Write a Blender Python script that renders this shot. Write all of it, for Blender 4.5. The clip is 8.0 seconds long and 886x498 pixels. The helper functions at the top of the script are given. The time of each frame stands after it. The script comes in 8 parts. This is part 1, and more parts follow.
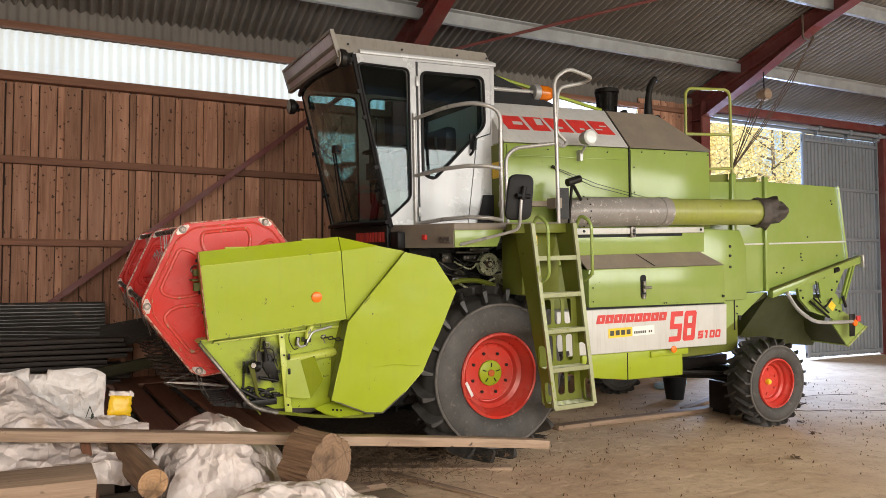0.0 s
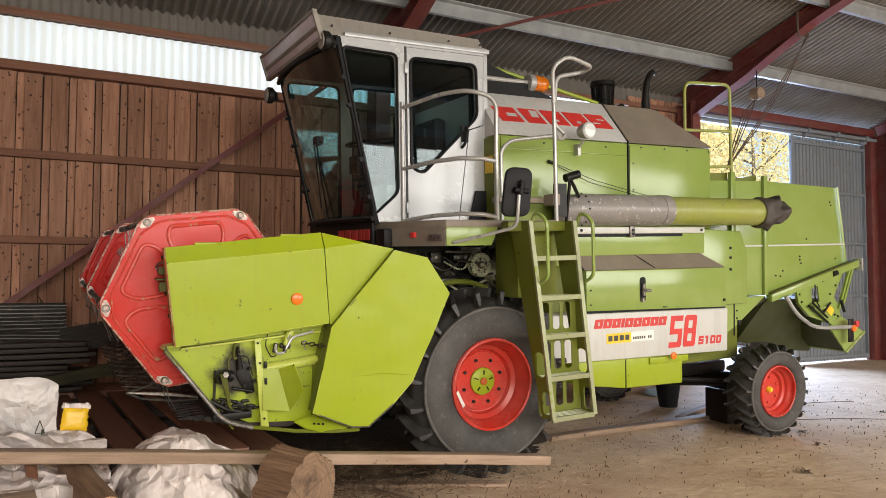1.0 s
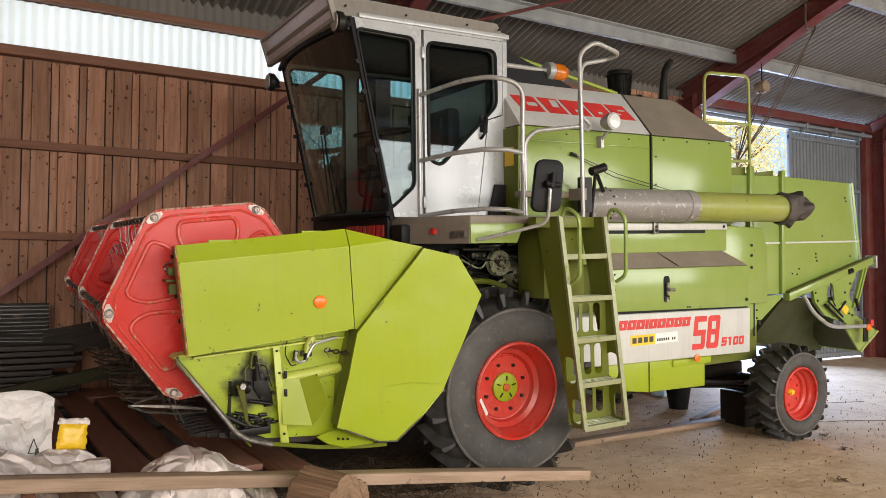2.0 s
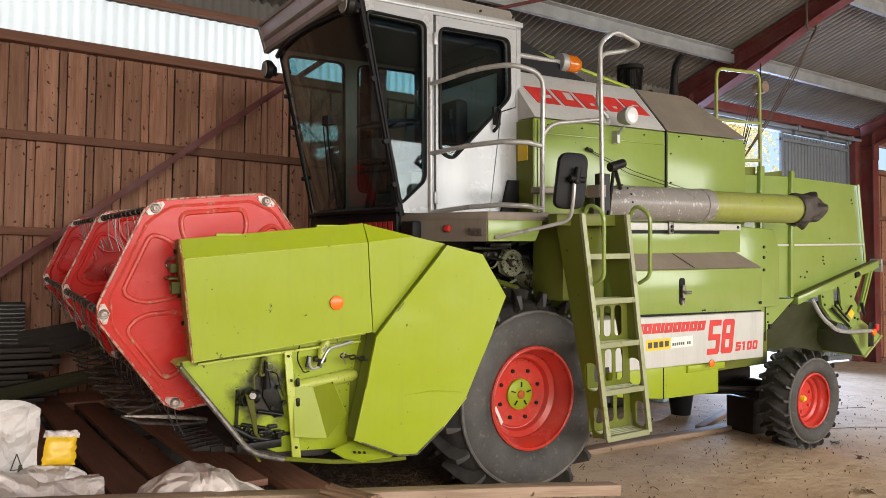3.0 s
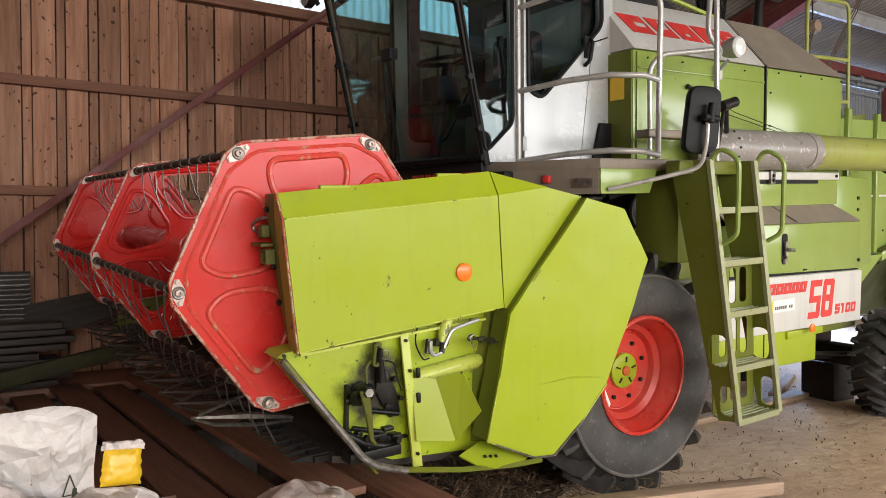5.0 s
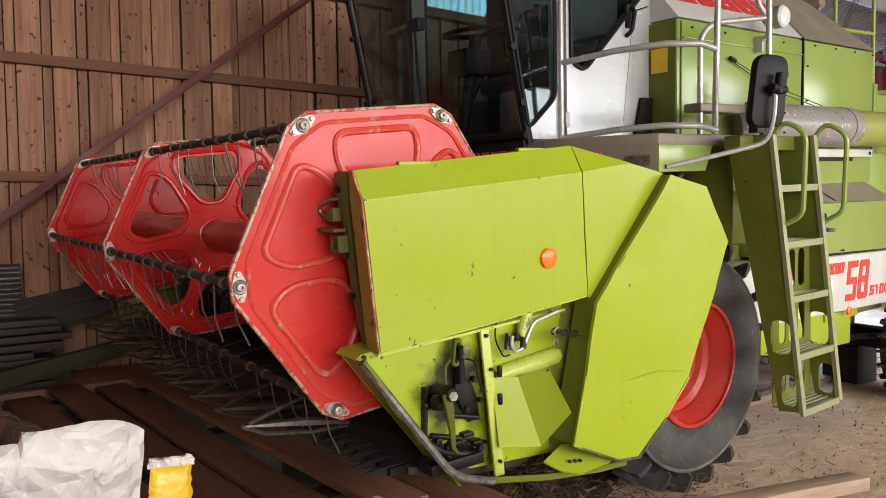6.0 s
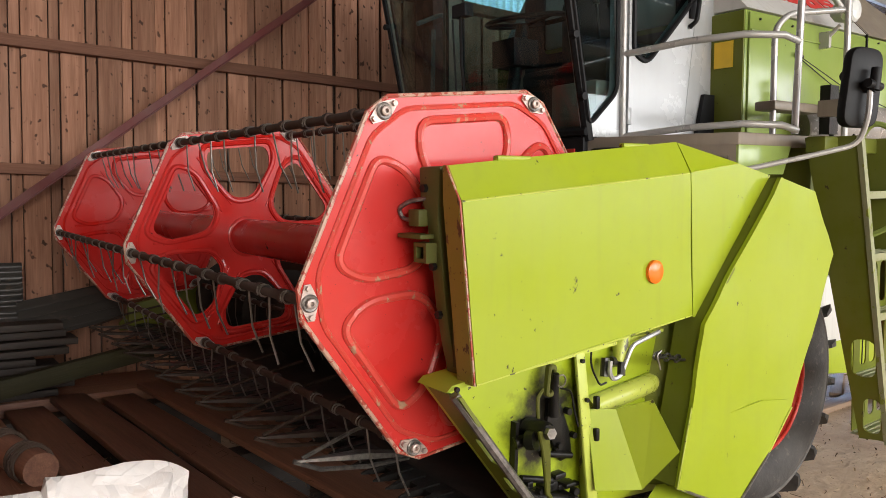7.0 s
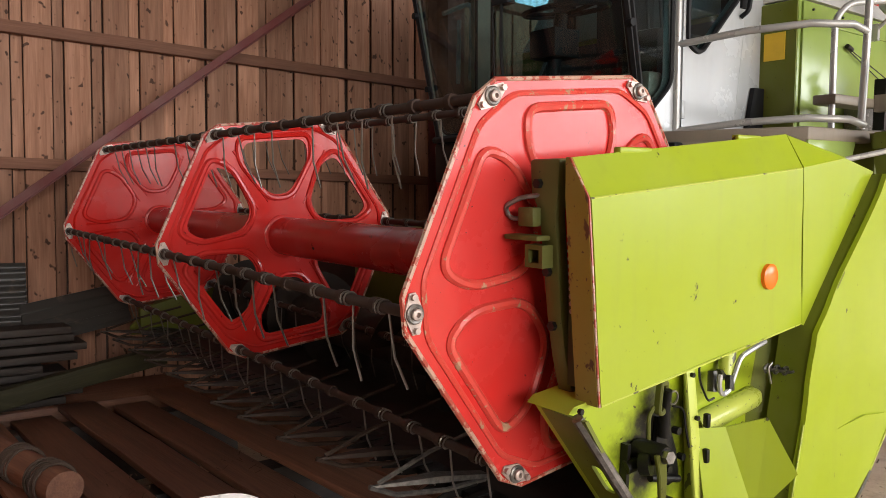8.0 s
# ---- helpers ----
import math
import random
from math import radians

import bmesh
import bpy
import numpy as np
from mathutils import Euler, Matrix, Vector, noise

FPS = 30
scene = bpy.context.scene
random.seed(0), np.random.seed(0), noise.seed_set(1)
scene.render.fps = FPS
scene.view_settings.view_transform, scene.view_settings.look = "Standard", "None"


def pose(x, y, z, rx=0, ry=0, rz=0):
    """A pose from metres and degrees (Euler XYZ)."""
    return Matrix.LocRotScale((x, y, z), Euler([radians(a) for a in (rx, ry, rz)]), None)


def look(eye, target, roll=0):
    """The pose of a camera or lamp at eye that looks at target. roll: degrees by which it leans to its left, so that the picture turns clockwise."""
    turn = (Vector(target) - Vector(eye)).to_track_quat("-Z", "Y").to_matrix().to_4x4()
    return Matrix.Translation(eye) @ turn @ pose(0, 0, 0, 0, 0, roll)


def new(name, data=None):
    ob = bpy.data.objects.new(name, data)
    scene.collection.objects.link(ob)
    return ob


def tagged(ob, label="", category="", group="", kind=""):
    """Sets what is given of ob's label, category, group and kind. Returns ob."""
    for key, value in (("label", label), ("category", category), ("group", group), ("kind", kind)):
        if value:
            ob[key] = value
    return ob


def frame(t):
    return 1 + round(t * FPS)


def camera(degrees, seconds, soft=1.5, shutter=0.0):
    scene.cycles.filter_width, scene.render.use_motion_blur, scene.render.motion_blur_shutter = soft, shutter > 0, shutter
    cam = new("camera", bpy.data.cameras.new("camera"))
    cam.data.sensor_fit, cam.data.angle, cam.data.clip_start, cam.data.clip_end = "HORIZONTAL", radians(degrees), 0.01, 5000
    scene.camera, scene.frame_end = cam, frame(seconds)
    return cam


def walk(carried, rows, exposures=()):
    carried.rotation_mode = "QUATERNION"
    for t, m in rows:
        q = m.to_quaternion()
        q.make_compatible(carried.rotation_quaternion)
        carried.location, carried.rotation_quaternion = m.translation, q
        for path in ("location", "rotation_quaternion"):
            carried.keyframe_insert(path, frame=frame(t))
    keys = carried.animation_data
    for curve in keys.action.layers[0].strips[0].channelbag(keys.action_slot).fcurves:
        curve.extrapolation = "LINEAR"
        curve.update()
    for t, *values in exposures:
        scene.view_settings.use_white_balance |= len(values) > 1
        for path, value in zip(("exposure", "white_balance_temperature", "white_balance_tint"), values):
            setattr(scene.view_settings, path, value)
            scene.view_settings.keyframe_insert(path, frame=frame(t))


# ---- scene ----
cam = camera(61.9, 8.0, 0.65)
PATH = [
    (0, (0.02, 0.098, 1.545), (0.9, 1.892, 1.631), -0.2),
    (0.5, (0.044, 0.313, 1.524), (0.951, 2.093, 1.611), -0.0),
    (1, (0.122, 0.552, 1.534), (1.059, 2.317, 1.627), 0.1),
    (1.5, (0.093, 0.78, 1.533), (1.055, 2.53, 1.63), 0.1),
    (1.7, (0.049, 0.898, 1.57), (1.024, 2.642, 1.658), 0.1),
    (3, (-0.071, 1.482, 1.556), (0.985, 3.178, 1.641), 0.5),
    (3.5, (-0.15, 1.738, 1.56), (0.941, 3.413, 1.646), 0.9),
    (4, (-0.236, 2.005, 1.568), (0.929, 3.629, 1.632), 0.3),
    (4.5, (-0.247, 2.263, 1.561), (0.927, 3.881, 1.577), -0.2),
    (4.8, (-0.271, 2.45, 1.601), (0.869, 4.094, 1.584), -0.6),
    (5, (-0.247, 2.521, 1.574), (0.858, 4.187, 1.545), -0.3),
    (5.2, (-0.264, 2.614, 1.571), (0.826, 4.291, 1.526), -0.5),
    (6.3, (-0.415, 3.167, 1.569), (0.776, 4.773, 1.498), -1.0),
    (6.5, (-0.415, 3.272, 1.573), (0.773, 4.88, 1.505), -0.7),
    (7, (-0.421, 3.484, 1.586), (0.765, 5.093, 1.519), -0.1),
    (7.5, (-0.475, 3.691, 1.583), (0.729, 5.286, 1.516), 0.1),
    (8, (-0.536, 3.851, 1.59), (0.688, 5.431, 1.518), -0.0),
]
walk(cam, [(t, look(eye, target, roll)) for t, eye, target, roll in PATH],
     [(0.0, 0.82, 6480, 10), (1.5, 0.82, 6400, 10), (4.5, 0.95, 6150, 10), (6.5, 1.14, 6100, 10), (8.0, 1.26, 6050, 10)])

# ---- world and lights ----
world = bpy.data.worlds.new("world")
scene.world = world
world.use_nodes = True
sky = world.node_tree.nodes.new("ShaderNodeTexSky")
sky.sky_type = "NISHITA"
sky.sun_disc = False
sky.dust_density = 4.0
sky.ozone_density = 0.4
sky.sun_elevation = radians(35)
sky.sun_rotation = radians(200)
world.node_tree.links.new(sky.outputs[0], world.node_tree.nodes["Background"].inputs[0])
world.node_tree.nodes["Background"].inputs[1].default_value = 0.14


def lamp(name, kind, m, power, **more):
    data = bpy.data.lights.new(name, kind)
    data.energy = power
    for key, value in more.items():
        if key == "color":
            data.color = value
        elif key == "angle":
            data.angle = value
        elif key == "size":
            data.shape, data.size, data.size_y = "RECTANGLE", value[0], value[1]
    ob = new(name, data)
    ob.matrix_world = m
    return ob


SUN = Vector((0.30, 0.76, -0.57))
lamp("sun", "SUN", look((0, 0, 30), Vector((0, 0, 30)) + SUN), 3.2, angle=radians(0.5), color=(1.0, 0.93, 0.84))
# area lamps for sky light by the unseen open front, the side door and the translucent band
lamp("front_opening_light", "AREA", look((6.2, -4.4, 3.10), (5.4, 6.0, 0.6)), 860, size=(21.4, 3.0), color=(1.0, 0.955, 0.905))
lamp("side_door_light", "AREA", look((13.0, 13.2, 3.0), (9.3, 5.0, 0.0)), 1400, size=(5.0, 4.6), color=(0.50, 0.66, 1.0))
lamp("window_band_light", "AREA", look((2.0, 10.5, 4.2), (2.0, 5.0, 4.15)), 62, size=(18.0, 0.8), color=(1.0, 0.99, 0.97))

# ---- materials ----
def tree(name):
    m = bpy.data.materials.new(name)
    m.use_nodes = True
    nt = m.node_tree
    return m, nt, nt.nodes["Principled BSDF"]


def mixed(nt, fac, a, b):
    n = nt.nodes.new("ShaderNodeMix")
    n.data_type = "RGBA"
    for socket, value in ((n.inputs[0], fac), (n.inputs[6], a), (n.inputs[7], b)):
        if isinstance(value, (int, float)):
            socket.default_value = value
        elif isinstance(value, tuple):
            socket.default_value = (*value, 1)
        else:
            nt.links.new(value, socket)
    return n.outputs[2]


def grain(nt, scale, low, high, detail=4.0, stretch=None, rough=0.6, shift=0.0, own=False):
    co = nt.nodes.new("ShaderNodeTexCoord").outputs["Object"]
    if own:
        info = nt.nodes.new("ShaderNodeObjectInfo")
        far = nt.nodes.new("ShaderNodeVectorMath")
        far.operation = "MULTIPLY_ADD"
        nt.links.new(info.outputs["Random"], far.inputs[0])
        far.inputs[1].default_value = (61.0, 47.0, 83.0)
        nt.links.new(co, far.inputs[2])
        co = far.outputs[0]
    if stretch:
        mp = nt.nodes.new("ShaderNodeMapping")
        mp.inputs["Scale"].default_value = stretch
        mp.inputs["Location"].default_value = (shift, shift, shift)
        nt.links.new(co, mp.inputs[0])
        co = mp.outputs[0]
    n = nt.nodes.new("ShaderNodeTexNoise")
    n.inputs["Scale"].default_value, n.inputs["Detail"].default_value, n.inputs["Roughness"].default_value = scale, detail, rough
    nt.links.new(co, n.inputs["Vector"])
    r = nt.nodes.new("ShaderNodeMapRange")
    r.inputs[1].default_value, r.inputs[2].default_value = low, high
    nt.links.new(n.outputs[0], r.inputs[0])
    return r.outputs[0]


def bumped(nt, b, height, strength, distance):
    n = nt.nodes.new("ShaderNodeBump")
    n.inputs["Strength"].default_value, n.inputs["Distance"].default_value = strength, distance
    nt.links.new(height, n.inputs["Height"])
    nt.links.new(n.outputs[0], b.inputs["Normal"])


def paint(name, col, rough=0.35, wear=(0.10, 0.09, 0.06), spots=0.67, fade=0.85, metal=0.0, dust=0.12, coat=0.0, shine=0.38, even=False):
    """Old painted sheet: faded clouds, dust, and chipped spots."""
    m, nt, b = tree(name)
    pale = tuple(min(1, c * fade + 0.03) for c in col)
    c = mixed(nt, grain(nt, 1.7, 0.35, 0.7), col, pale)
    c = mixed(nt, grain(nt, 6.0, 0.50, 0.85, 6), c, (0.30, 0.27, 0.20)) if dust <= 0 else c
    dusty = nt.nodes.new("ShaderNodeMath")
    dusty.operation = "MULTIPLY"
    dusty.inputs[1].default_value = dust
    nt.links.new(grain(nt, 4.0, 0.4, 0.75, 6), dusty.inputs[0])
    c = mixed(nt, dusty.outputs[0], c, (0.33, 0.29, 0.21))
    c = mixed(nt, grain(nt, 19.0, spots, spots + 0.03, 5, (1, 1, 0.7)), c, wear)
    c = mixed(nt, grain(nt, 70.0, spots + 0.03, spots + 0.06, 3), c, wear)
    streak = nt.nodes.new("ShaderNodeMath")
    streak.operation = "MULTIPLY"
    streak.inputs[1].default_value = min(0.5, dust * 1.2 + 0.05)
    nt.links.new(grain(nt, 3.0, 0.52, 0.80, 6, (9.0, 9.0, 0.8)), streak.inputs[0])
    c = mixed(nt, streak.outputs[0], c, (0.15, 0.12, 0.08))
    nt.links.new(c, b.inputs["Base Color"])
    r = nt.nodes.new("ShaderNodeMapRange")
    r.inputs[3].default_value, r.inputs[4].default_value = max(0.05, rough - (0.02 if even else 0.09)), rough + (0.05 if even else 0.16)
    nt.links.new(grain(nt, 3.1, 0.3, 0.7, 6), r.inputs[0])
    nt.links.new(r.outputs[0], b.inputs["Roughness"])
    b.inputs["Metallic"].default_value = metal
    b.inputs["Specular IOR Level"].default_value = shine
    b.inputs["Coat Weight"].default_value = coat
    bumped(nt, b, grain(nt, 2.6, 0.2, 0.8, 2), 0.12 if even else 0.25, 0.012)
    return m


def wood(name, light, dark, axis=2, rough=0.75, knots=0.0, per=0.25):
    """Sawn boards with long grain, knots, and a tone of its own for each board."""
    m, nt, b = tree(name)
    s = [14.0, 14.0, 14.0]
    s[axis] = 0.9
    c = mixed(nt, grain(nt, 2.2, 0.3, 0.72, 6, tuple(s), own=True), light, dark)
    s2 = [60.0, 60.0, 60.0]
    s2[axis] = 2.0
    fine = grain(nt, 2.0, 0.3, 0.7, 4, tuple(s2), own=True)
    f = nt.nodes.new("ShaderNodeMath")
    f.operation = "MULTIPLY"
    f.inputs[1].default_value = 0.45
    nt.links.new(fine, f.inputs[0])
    c = mixed(nt, f.outputs[0], c, tuple(v * 0.6 for v in dark))
    if knots:
        pale = nt.nodes.new("ShaderNodeMath")
        pale.operation = "MULTIPLY"
        pale.inputs[1].default_value = 0.5
        s4 = [5.0, 5.0, 5.0]
        s4[axis] = 0.8
        nt.links.new(grain(nt, 1.0, 0.48, 0.72, 3, tuple(s4), own=True), pale.inputs[0])
        c = mixed(nt, pale.outputs[0], c, tuple(min(1, v * 1.25 + 0.05) for v in light))
        s3 = [25.0, 25.0, 25.0]
        s3[axis] = 19.0
        c = mixed(nt, grain(nt, 1.0, knots, knots + 0.07, 1, tuple(s3), 0.3, 3.7, True), c, tuple(v * 0.30 for v in dark))
    info = nt.nodes.new("ShaderNodeObjectInfo")
    h = nt.nodes.new("ShaderNodeHueSaturation")
    r = nt.nodes.new("ShaderNodeMapRange")
    r.inputs[3].default_value, r.inputs[4].default_value = 1 - per, 1 + per
    nt.links.new(info.outputs["Random"], r.inputs[0])
    nt.links.new(r.outputs[0], h.inputs["Value"])
    nt.links.new(c, h.inputs["Color"])
    nt.links.new(h.outputs[0], b.inputs["Base Color"])
    b.inputs["Roughness"].default_value = rough
    bumped(nt, b, fine, 0.35, 0.004)
    return m


def plain(name, col, rough=0.5, metal=0.0, vary=0.25, scale=8.0, bump=0.15, depth=0.003, shine=0.5):
    m, nt, b = tree(name)
    c = mixed(nt, grain(nt, scale, 0.3, 0.7, 6), tuple(v * (1 - vary) for v in col), tuple(min(1, v * (1 + vary)) for v in col))
    nt.links.new(c, b.inputs["Base Color"])
    b.inputs["Roughness"].default_value, b.inputs["Metallic"].default_value = rough, metal
    b.inputs["Specular IOR Level"].default_value = shine
    bumped(nt, b, grain(nt, scale * 6, 0.3, 0.7, 6), bump, depth)
    return m


GREEN = paint("green_paint", (0.275, 0.345, 0.006), 0.31, (0.05, 0.05, 0.018), 0.700, 0.98, dust=0.04, shine=0.27, even=True)
GREEN_B = paint("body_green_paint", (0.218, 0.300, 0.060), 0.20, (0.06, 0.06, 0.025), 0.715, 1.0, dust=0.05, shine=0.6, even=True)
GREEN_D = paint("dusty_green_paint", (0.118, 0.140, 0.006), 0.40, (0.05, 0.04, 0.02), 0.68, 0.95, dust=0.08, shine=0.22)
RED = paint("red_paint", (0.50, 0.010, 0.006), 0.19, (0.05, 0.010, 0.008), 0.685, 0.97, dust=0.025, shine=0.3)
RED_WORN = paint("worn_edge_paint", (0.46, 0.27, 0.20), 0.35, (0.32, 0.05, 0.03), 0.52, 0.9, dust=0.3)
RIM_RED = paint("rim_red_paint", (0.52, 0.028, 0.016), 0.26, (0.12, 0.03, 0.02), 0.70, dust=0.14)
STEEL_RED = paint("oxide_red_steel_paint", (0.15, 0.022, 0.020), 0.5, (0.06, 0.02, 0.015), 0.66, dust=0.12)
SILVER = paint("silver_grey_paint", (0.50, 0.50, 0.49), 0.36, (0.20, 0.19, 0.17), 0.72, dust=0.18)
CABWHITE = paint("cab_silver_paint", (0.40, 0.41, 0.42), 0.25, (0.22, 0.20, 0.18), 0.73, 1.0, dust=0.04, metal=0.12, shine=0.55, even=True)
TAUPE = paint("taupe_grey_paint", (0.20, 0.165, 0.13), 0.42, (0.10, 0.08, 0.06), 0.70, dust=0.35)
ROOFGREY = paint("roof_grey_paint", (0.27, 0.25, 0.225), 0.45, (0.2, 0.18, 0.15), 0.70, dust=0.35)
LILAC = paint("pale_visor_plastic", (0.64, 0.58, 0.68), 0.35, (0.3, 0.28, 0.3), 0.72)
PANEL = paint("light_grey_panel_paint", (0.56, 0.56, 0.53), 0.38, (0.2, 0.2, 0.18), 0.72, dust=0.14)
AUGERGREY = paint("worn_grey_tube_paint", (0.205, 0.19, 0.18), 0.33, (0.44, 0.42, 0.40), 0.610, 1.1, dust=0.1)
RUST = paint("brown_bar_paint", (0.045, 0.022, 0.015), 0.55, (0.10, 0.045, 0.025), 0.64, dust=0.04, shine=0.16)
DECAL = plain("red_decal_film", (0.55, 0.035, 0.03), 0.4, vary=0.12)
YELLOW = plain("yellow_sticker", (0.75, 0.50, 0.02), 0.45, vary=0.1)
WHITE = plain("white_sticker", (0.72, 0.72, 0.68), 0.5, vary=0.06)
INK = plain("dark_print", (0.04, 0.045, 0.03), 0.5)
BLACK = plain("black_rubber_trim", (0.009, 0.009, 0.010), 0.5, bump=0.05, shine=0.18)
GREASE = plain("greasy_black_iron", (0.010, 0.009, 0.008), 0.40, 0.0, 0.6, 14, shine=0.25)
OILED = plain("oily_dark_iron", (0.045, 0.042, 0.032), 0.35, 0.3, 0.6, 18)
IRON = plain("bare_worn_iron", (0.19, 0.175, 0.16), 0.38, 0.7, 0.5, 40)
PIPE = paint("grey_rail_paint", (0.37, 0.365, 0.355), 0.27, (0.16, 0.14, 0.12), 0.68, 1.0, dust=0.06, metal=0.25, shine=0.5)
WORN_EDGE = paint("bare_steel_under_worn_green", (0.265, 0.280, 0.150), 0.34, (0.20, 0.24, 0.03), 0.62, 0.95, metal=0.2, dust=0.10)
RUSTCAP = plain("rusty_orange_cap", (0.42, 0.085, 0.012), 0.5, vary=0.35, scale=40)
WORN_GREEN = paint("worn_green_edge_paint", (0.30, 0.35, 0.08), 0.30, (0.42, 0.44, 0.32), 0.585, 0.95, dust=0.1)
TUBE_GREEN = paint("dull_tube_green_paint", (0.235, 0.265, 0.030), 0.36, (0.10, 0.09, 0.05), 0.70, 1.0, dust=0.30)
OCHRE = paint("stained_ochre_paint", (0.20, 0.150, 0.006), 0.5, (0.07, 0.030, 0.012), 0.62, 0.95, dust=0.03)
GREEN_BRIGHT_PALE = paint("scuffed_pale_green_paint", (0.42, 0.48, 0.06), 0.33, (0.10, 0.10, 0.05), 0.62, 0.95, dust=0.12)
GALV = plain("galvanised_steel", (0.34, 0.345, 0.345), 0.45, 0.3, 0.16, 5)
SCRAPED = plain("scraped_pale_steel", (0.46, 0.37, 0.33), 0.42, 0.4, 0.35, 30)
WIRE = plain("tine_wire", (0.25, 0.225, 0.20), 0.34, 0.75, 0.35)
ORANGE = plain("orange_reflector", (0.85, 0.16, 0.01), 0.25, vary=0.05)
AMBER = plain("amber_beacon_plastic", (0.55, 0.14, 0.004), 0.12, vary=0.3, scale=20, shine=0.6)
SEATCLOTH = plain("dark_seat_vinyl", (0.030, 0.031, 0.036), 0.6, shine=0.25)
PALE_CAST = plain("pale_lamp_glass", (0.60, 0.62, 0.62), 0.12, vary=0.05)


def tyre_mat():
    m, nt, b = tree("dusty_tyre_rubber")
    c = mixed(nt, grain(nt, 3.0, 0.35, 0.75, 6), (0.046, 0.044, 0.042), (0.100, 0.096, 0.090))
    c = mixed(nt, grain(nt, 26.0, 0.58, 0.72, 6), c, (0.125, 0.112, 0.096))
    nt.links.new(c, b.inputs["Base Color"])
    b.inputs["Roughness"].default_value = 0.6
    b.inputs["Specular IOR Level"].default_value = 0.22
    bumped(nt, b, grain(nt, 40, 0.3, 0.7, 5), 0.3, 0.004)
    return m


def greasy_side_mat():
    """Green paint with a black grease stain round the knife drive."""
    m, nt, b = tree("green_paint_with_grease_stain")
    c = mixed(nt, grain(nt, 4.0, 0.4, 0.75, 6), (0.30, 0.38, 0.009), (0.25, 0.31, 0.02))
    co = nt.nodes.new("ShaderNodeTexCoord").outputs["Object"]
    mp = nt.nodes.new("ShaderNodeMapping")
    mp.inputs["Location"].default_value = (2.12 * 3.7, 0, -1.10 * 3.0)
    mp.inputs["Scale"].default_value = (3.7, 0, 3.0)
    nt.links.new(co, mp.inputs[0])
    g = nt.nodes.new("ShaderNodeTexGradient")
    g.gradient_type = "SPHERICAL"
    nt.links.new(mp.outputs[0], g.inputs[0])
    add = nt.nodes.new("ShaderNodeMath")
    add.operation = "MULTIPLY_ADD"
    nt.links.new(grain(nt, 9.0, 0.25, 0.75, 8), add.inputs[0])
    add.inputs[1].default_value = 0.62
    nt.links.new(g.outputs[1], add.inputs[2])
    r = nt.nodes.new("ShaderNodeMapRange")
    r.inputs[1].default_value, r.inputs[2].default_value = 0.68, 1.05
    nt.links.new(add.outputs[0], r.inputs[0])
    c = mixed(nt, r.outputs[0], c, (0.012, 0.010, 0.006))
    c = mixed(nt, grain(nt, 40.0, 0.66, 0.69, 4), c, (0.05, 0.05, 0.015))
    nt.links.new(c, b.inputs["Base Color"])
    b.inputs["Roughness"].default_value = 0.36
    bumped(nt, b, grain(nt, 2.6, 0.2, 0.8, 2), 0.25, 0.012)
    return m


GREEN_GREASY = greasy_side_mat()
TYRE = tyre_mat()
SCUFFED = plain("dusty_scuffed_rubber", (0.105, 0.098, 0.090), 0.7, vary=0.4, scale=7, shine=0.2)
TREAD = plain("black_tread_rubber", (0.034, 0.032, 0.030), 0.5, vary=0.6, scale=9)
# olive lowered in tone for the reel arm, recessed in shade
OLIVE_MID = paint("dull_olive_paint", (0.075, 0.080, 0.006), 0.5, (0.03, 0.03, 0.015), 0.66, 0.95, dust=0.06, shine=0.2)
# darker copy of the green paint, for parts that lie in shade
OLIVE_DARK = paint("shaded_olive_paint", (0.034, 0.040, 0.005), 0.5, (0.02, 0.02, 0.01), 0.70, 0.95, dust=0.03, shine=0.12)
# dust brown taken near black for the shade behind the reel
TROUGH = plain("dusty_shaded_trough", (0.030, 0.022, 0.017), 0.7, vary=0.5, scale=5)


def glass_mat(name, tint, rough=0.02):
    m, nt, b = tree(name)
    nt.nodes.remove(b)
    out = nt.nodes["Material Output"]
    tr = nt.nodes.new("ShaderNodeBsdfTransparent")
    tr.inputs[0].default_value = (*tint, 1)
    gl = nt.nodes.new("ShaderNodeBsdfGlossy")
    gl.inputs["Roughness"].default_value = rough
    fr = nt.nodes.new("ShaderNodeMath")
    fr.operation = "MULTIPLY_ADD"
    fr.inputs[1].default_value, fr.inputs[2].default_value = 0.85, 0.045
    lw = nt.nodes.new("ShaderNodeLayerWeight")
    pw = nt.nodes.new("ShaderNodeMath")
    pw.operation = "POWER"
    pw.inputs[1].default_value = 4.5
    nt.links.new(lw.outputs["Facing"], pw.inputs[0])
    nt.links.new(pw.outputs[0], fr.inputs[0])
    mx = nt.nodes.new("ShaderNodeMixShader")
    nt.links.new(fr.outputs[0], mx.inputs[0])
    nt.links.new(tr.outputs[0], mx.inputs[1])
    nt.links.new(gl.outputs[0], mx.inputs[2])
    nt.links.new(mx.outputs[0], out.inputs[0])
    return m


GLASS = glass_mat("tinted_cab_glass", (0.64, 0.78, 0.79))


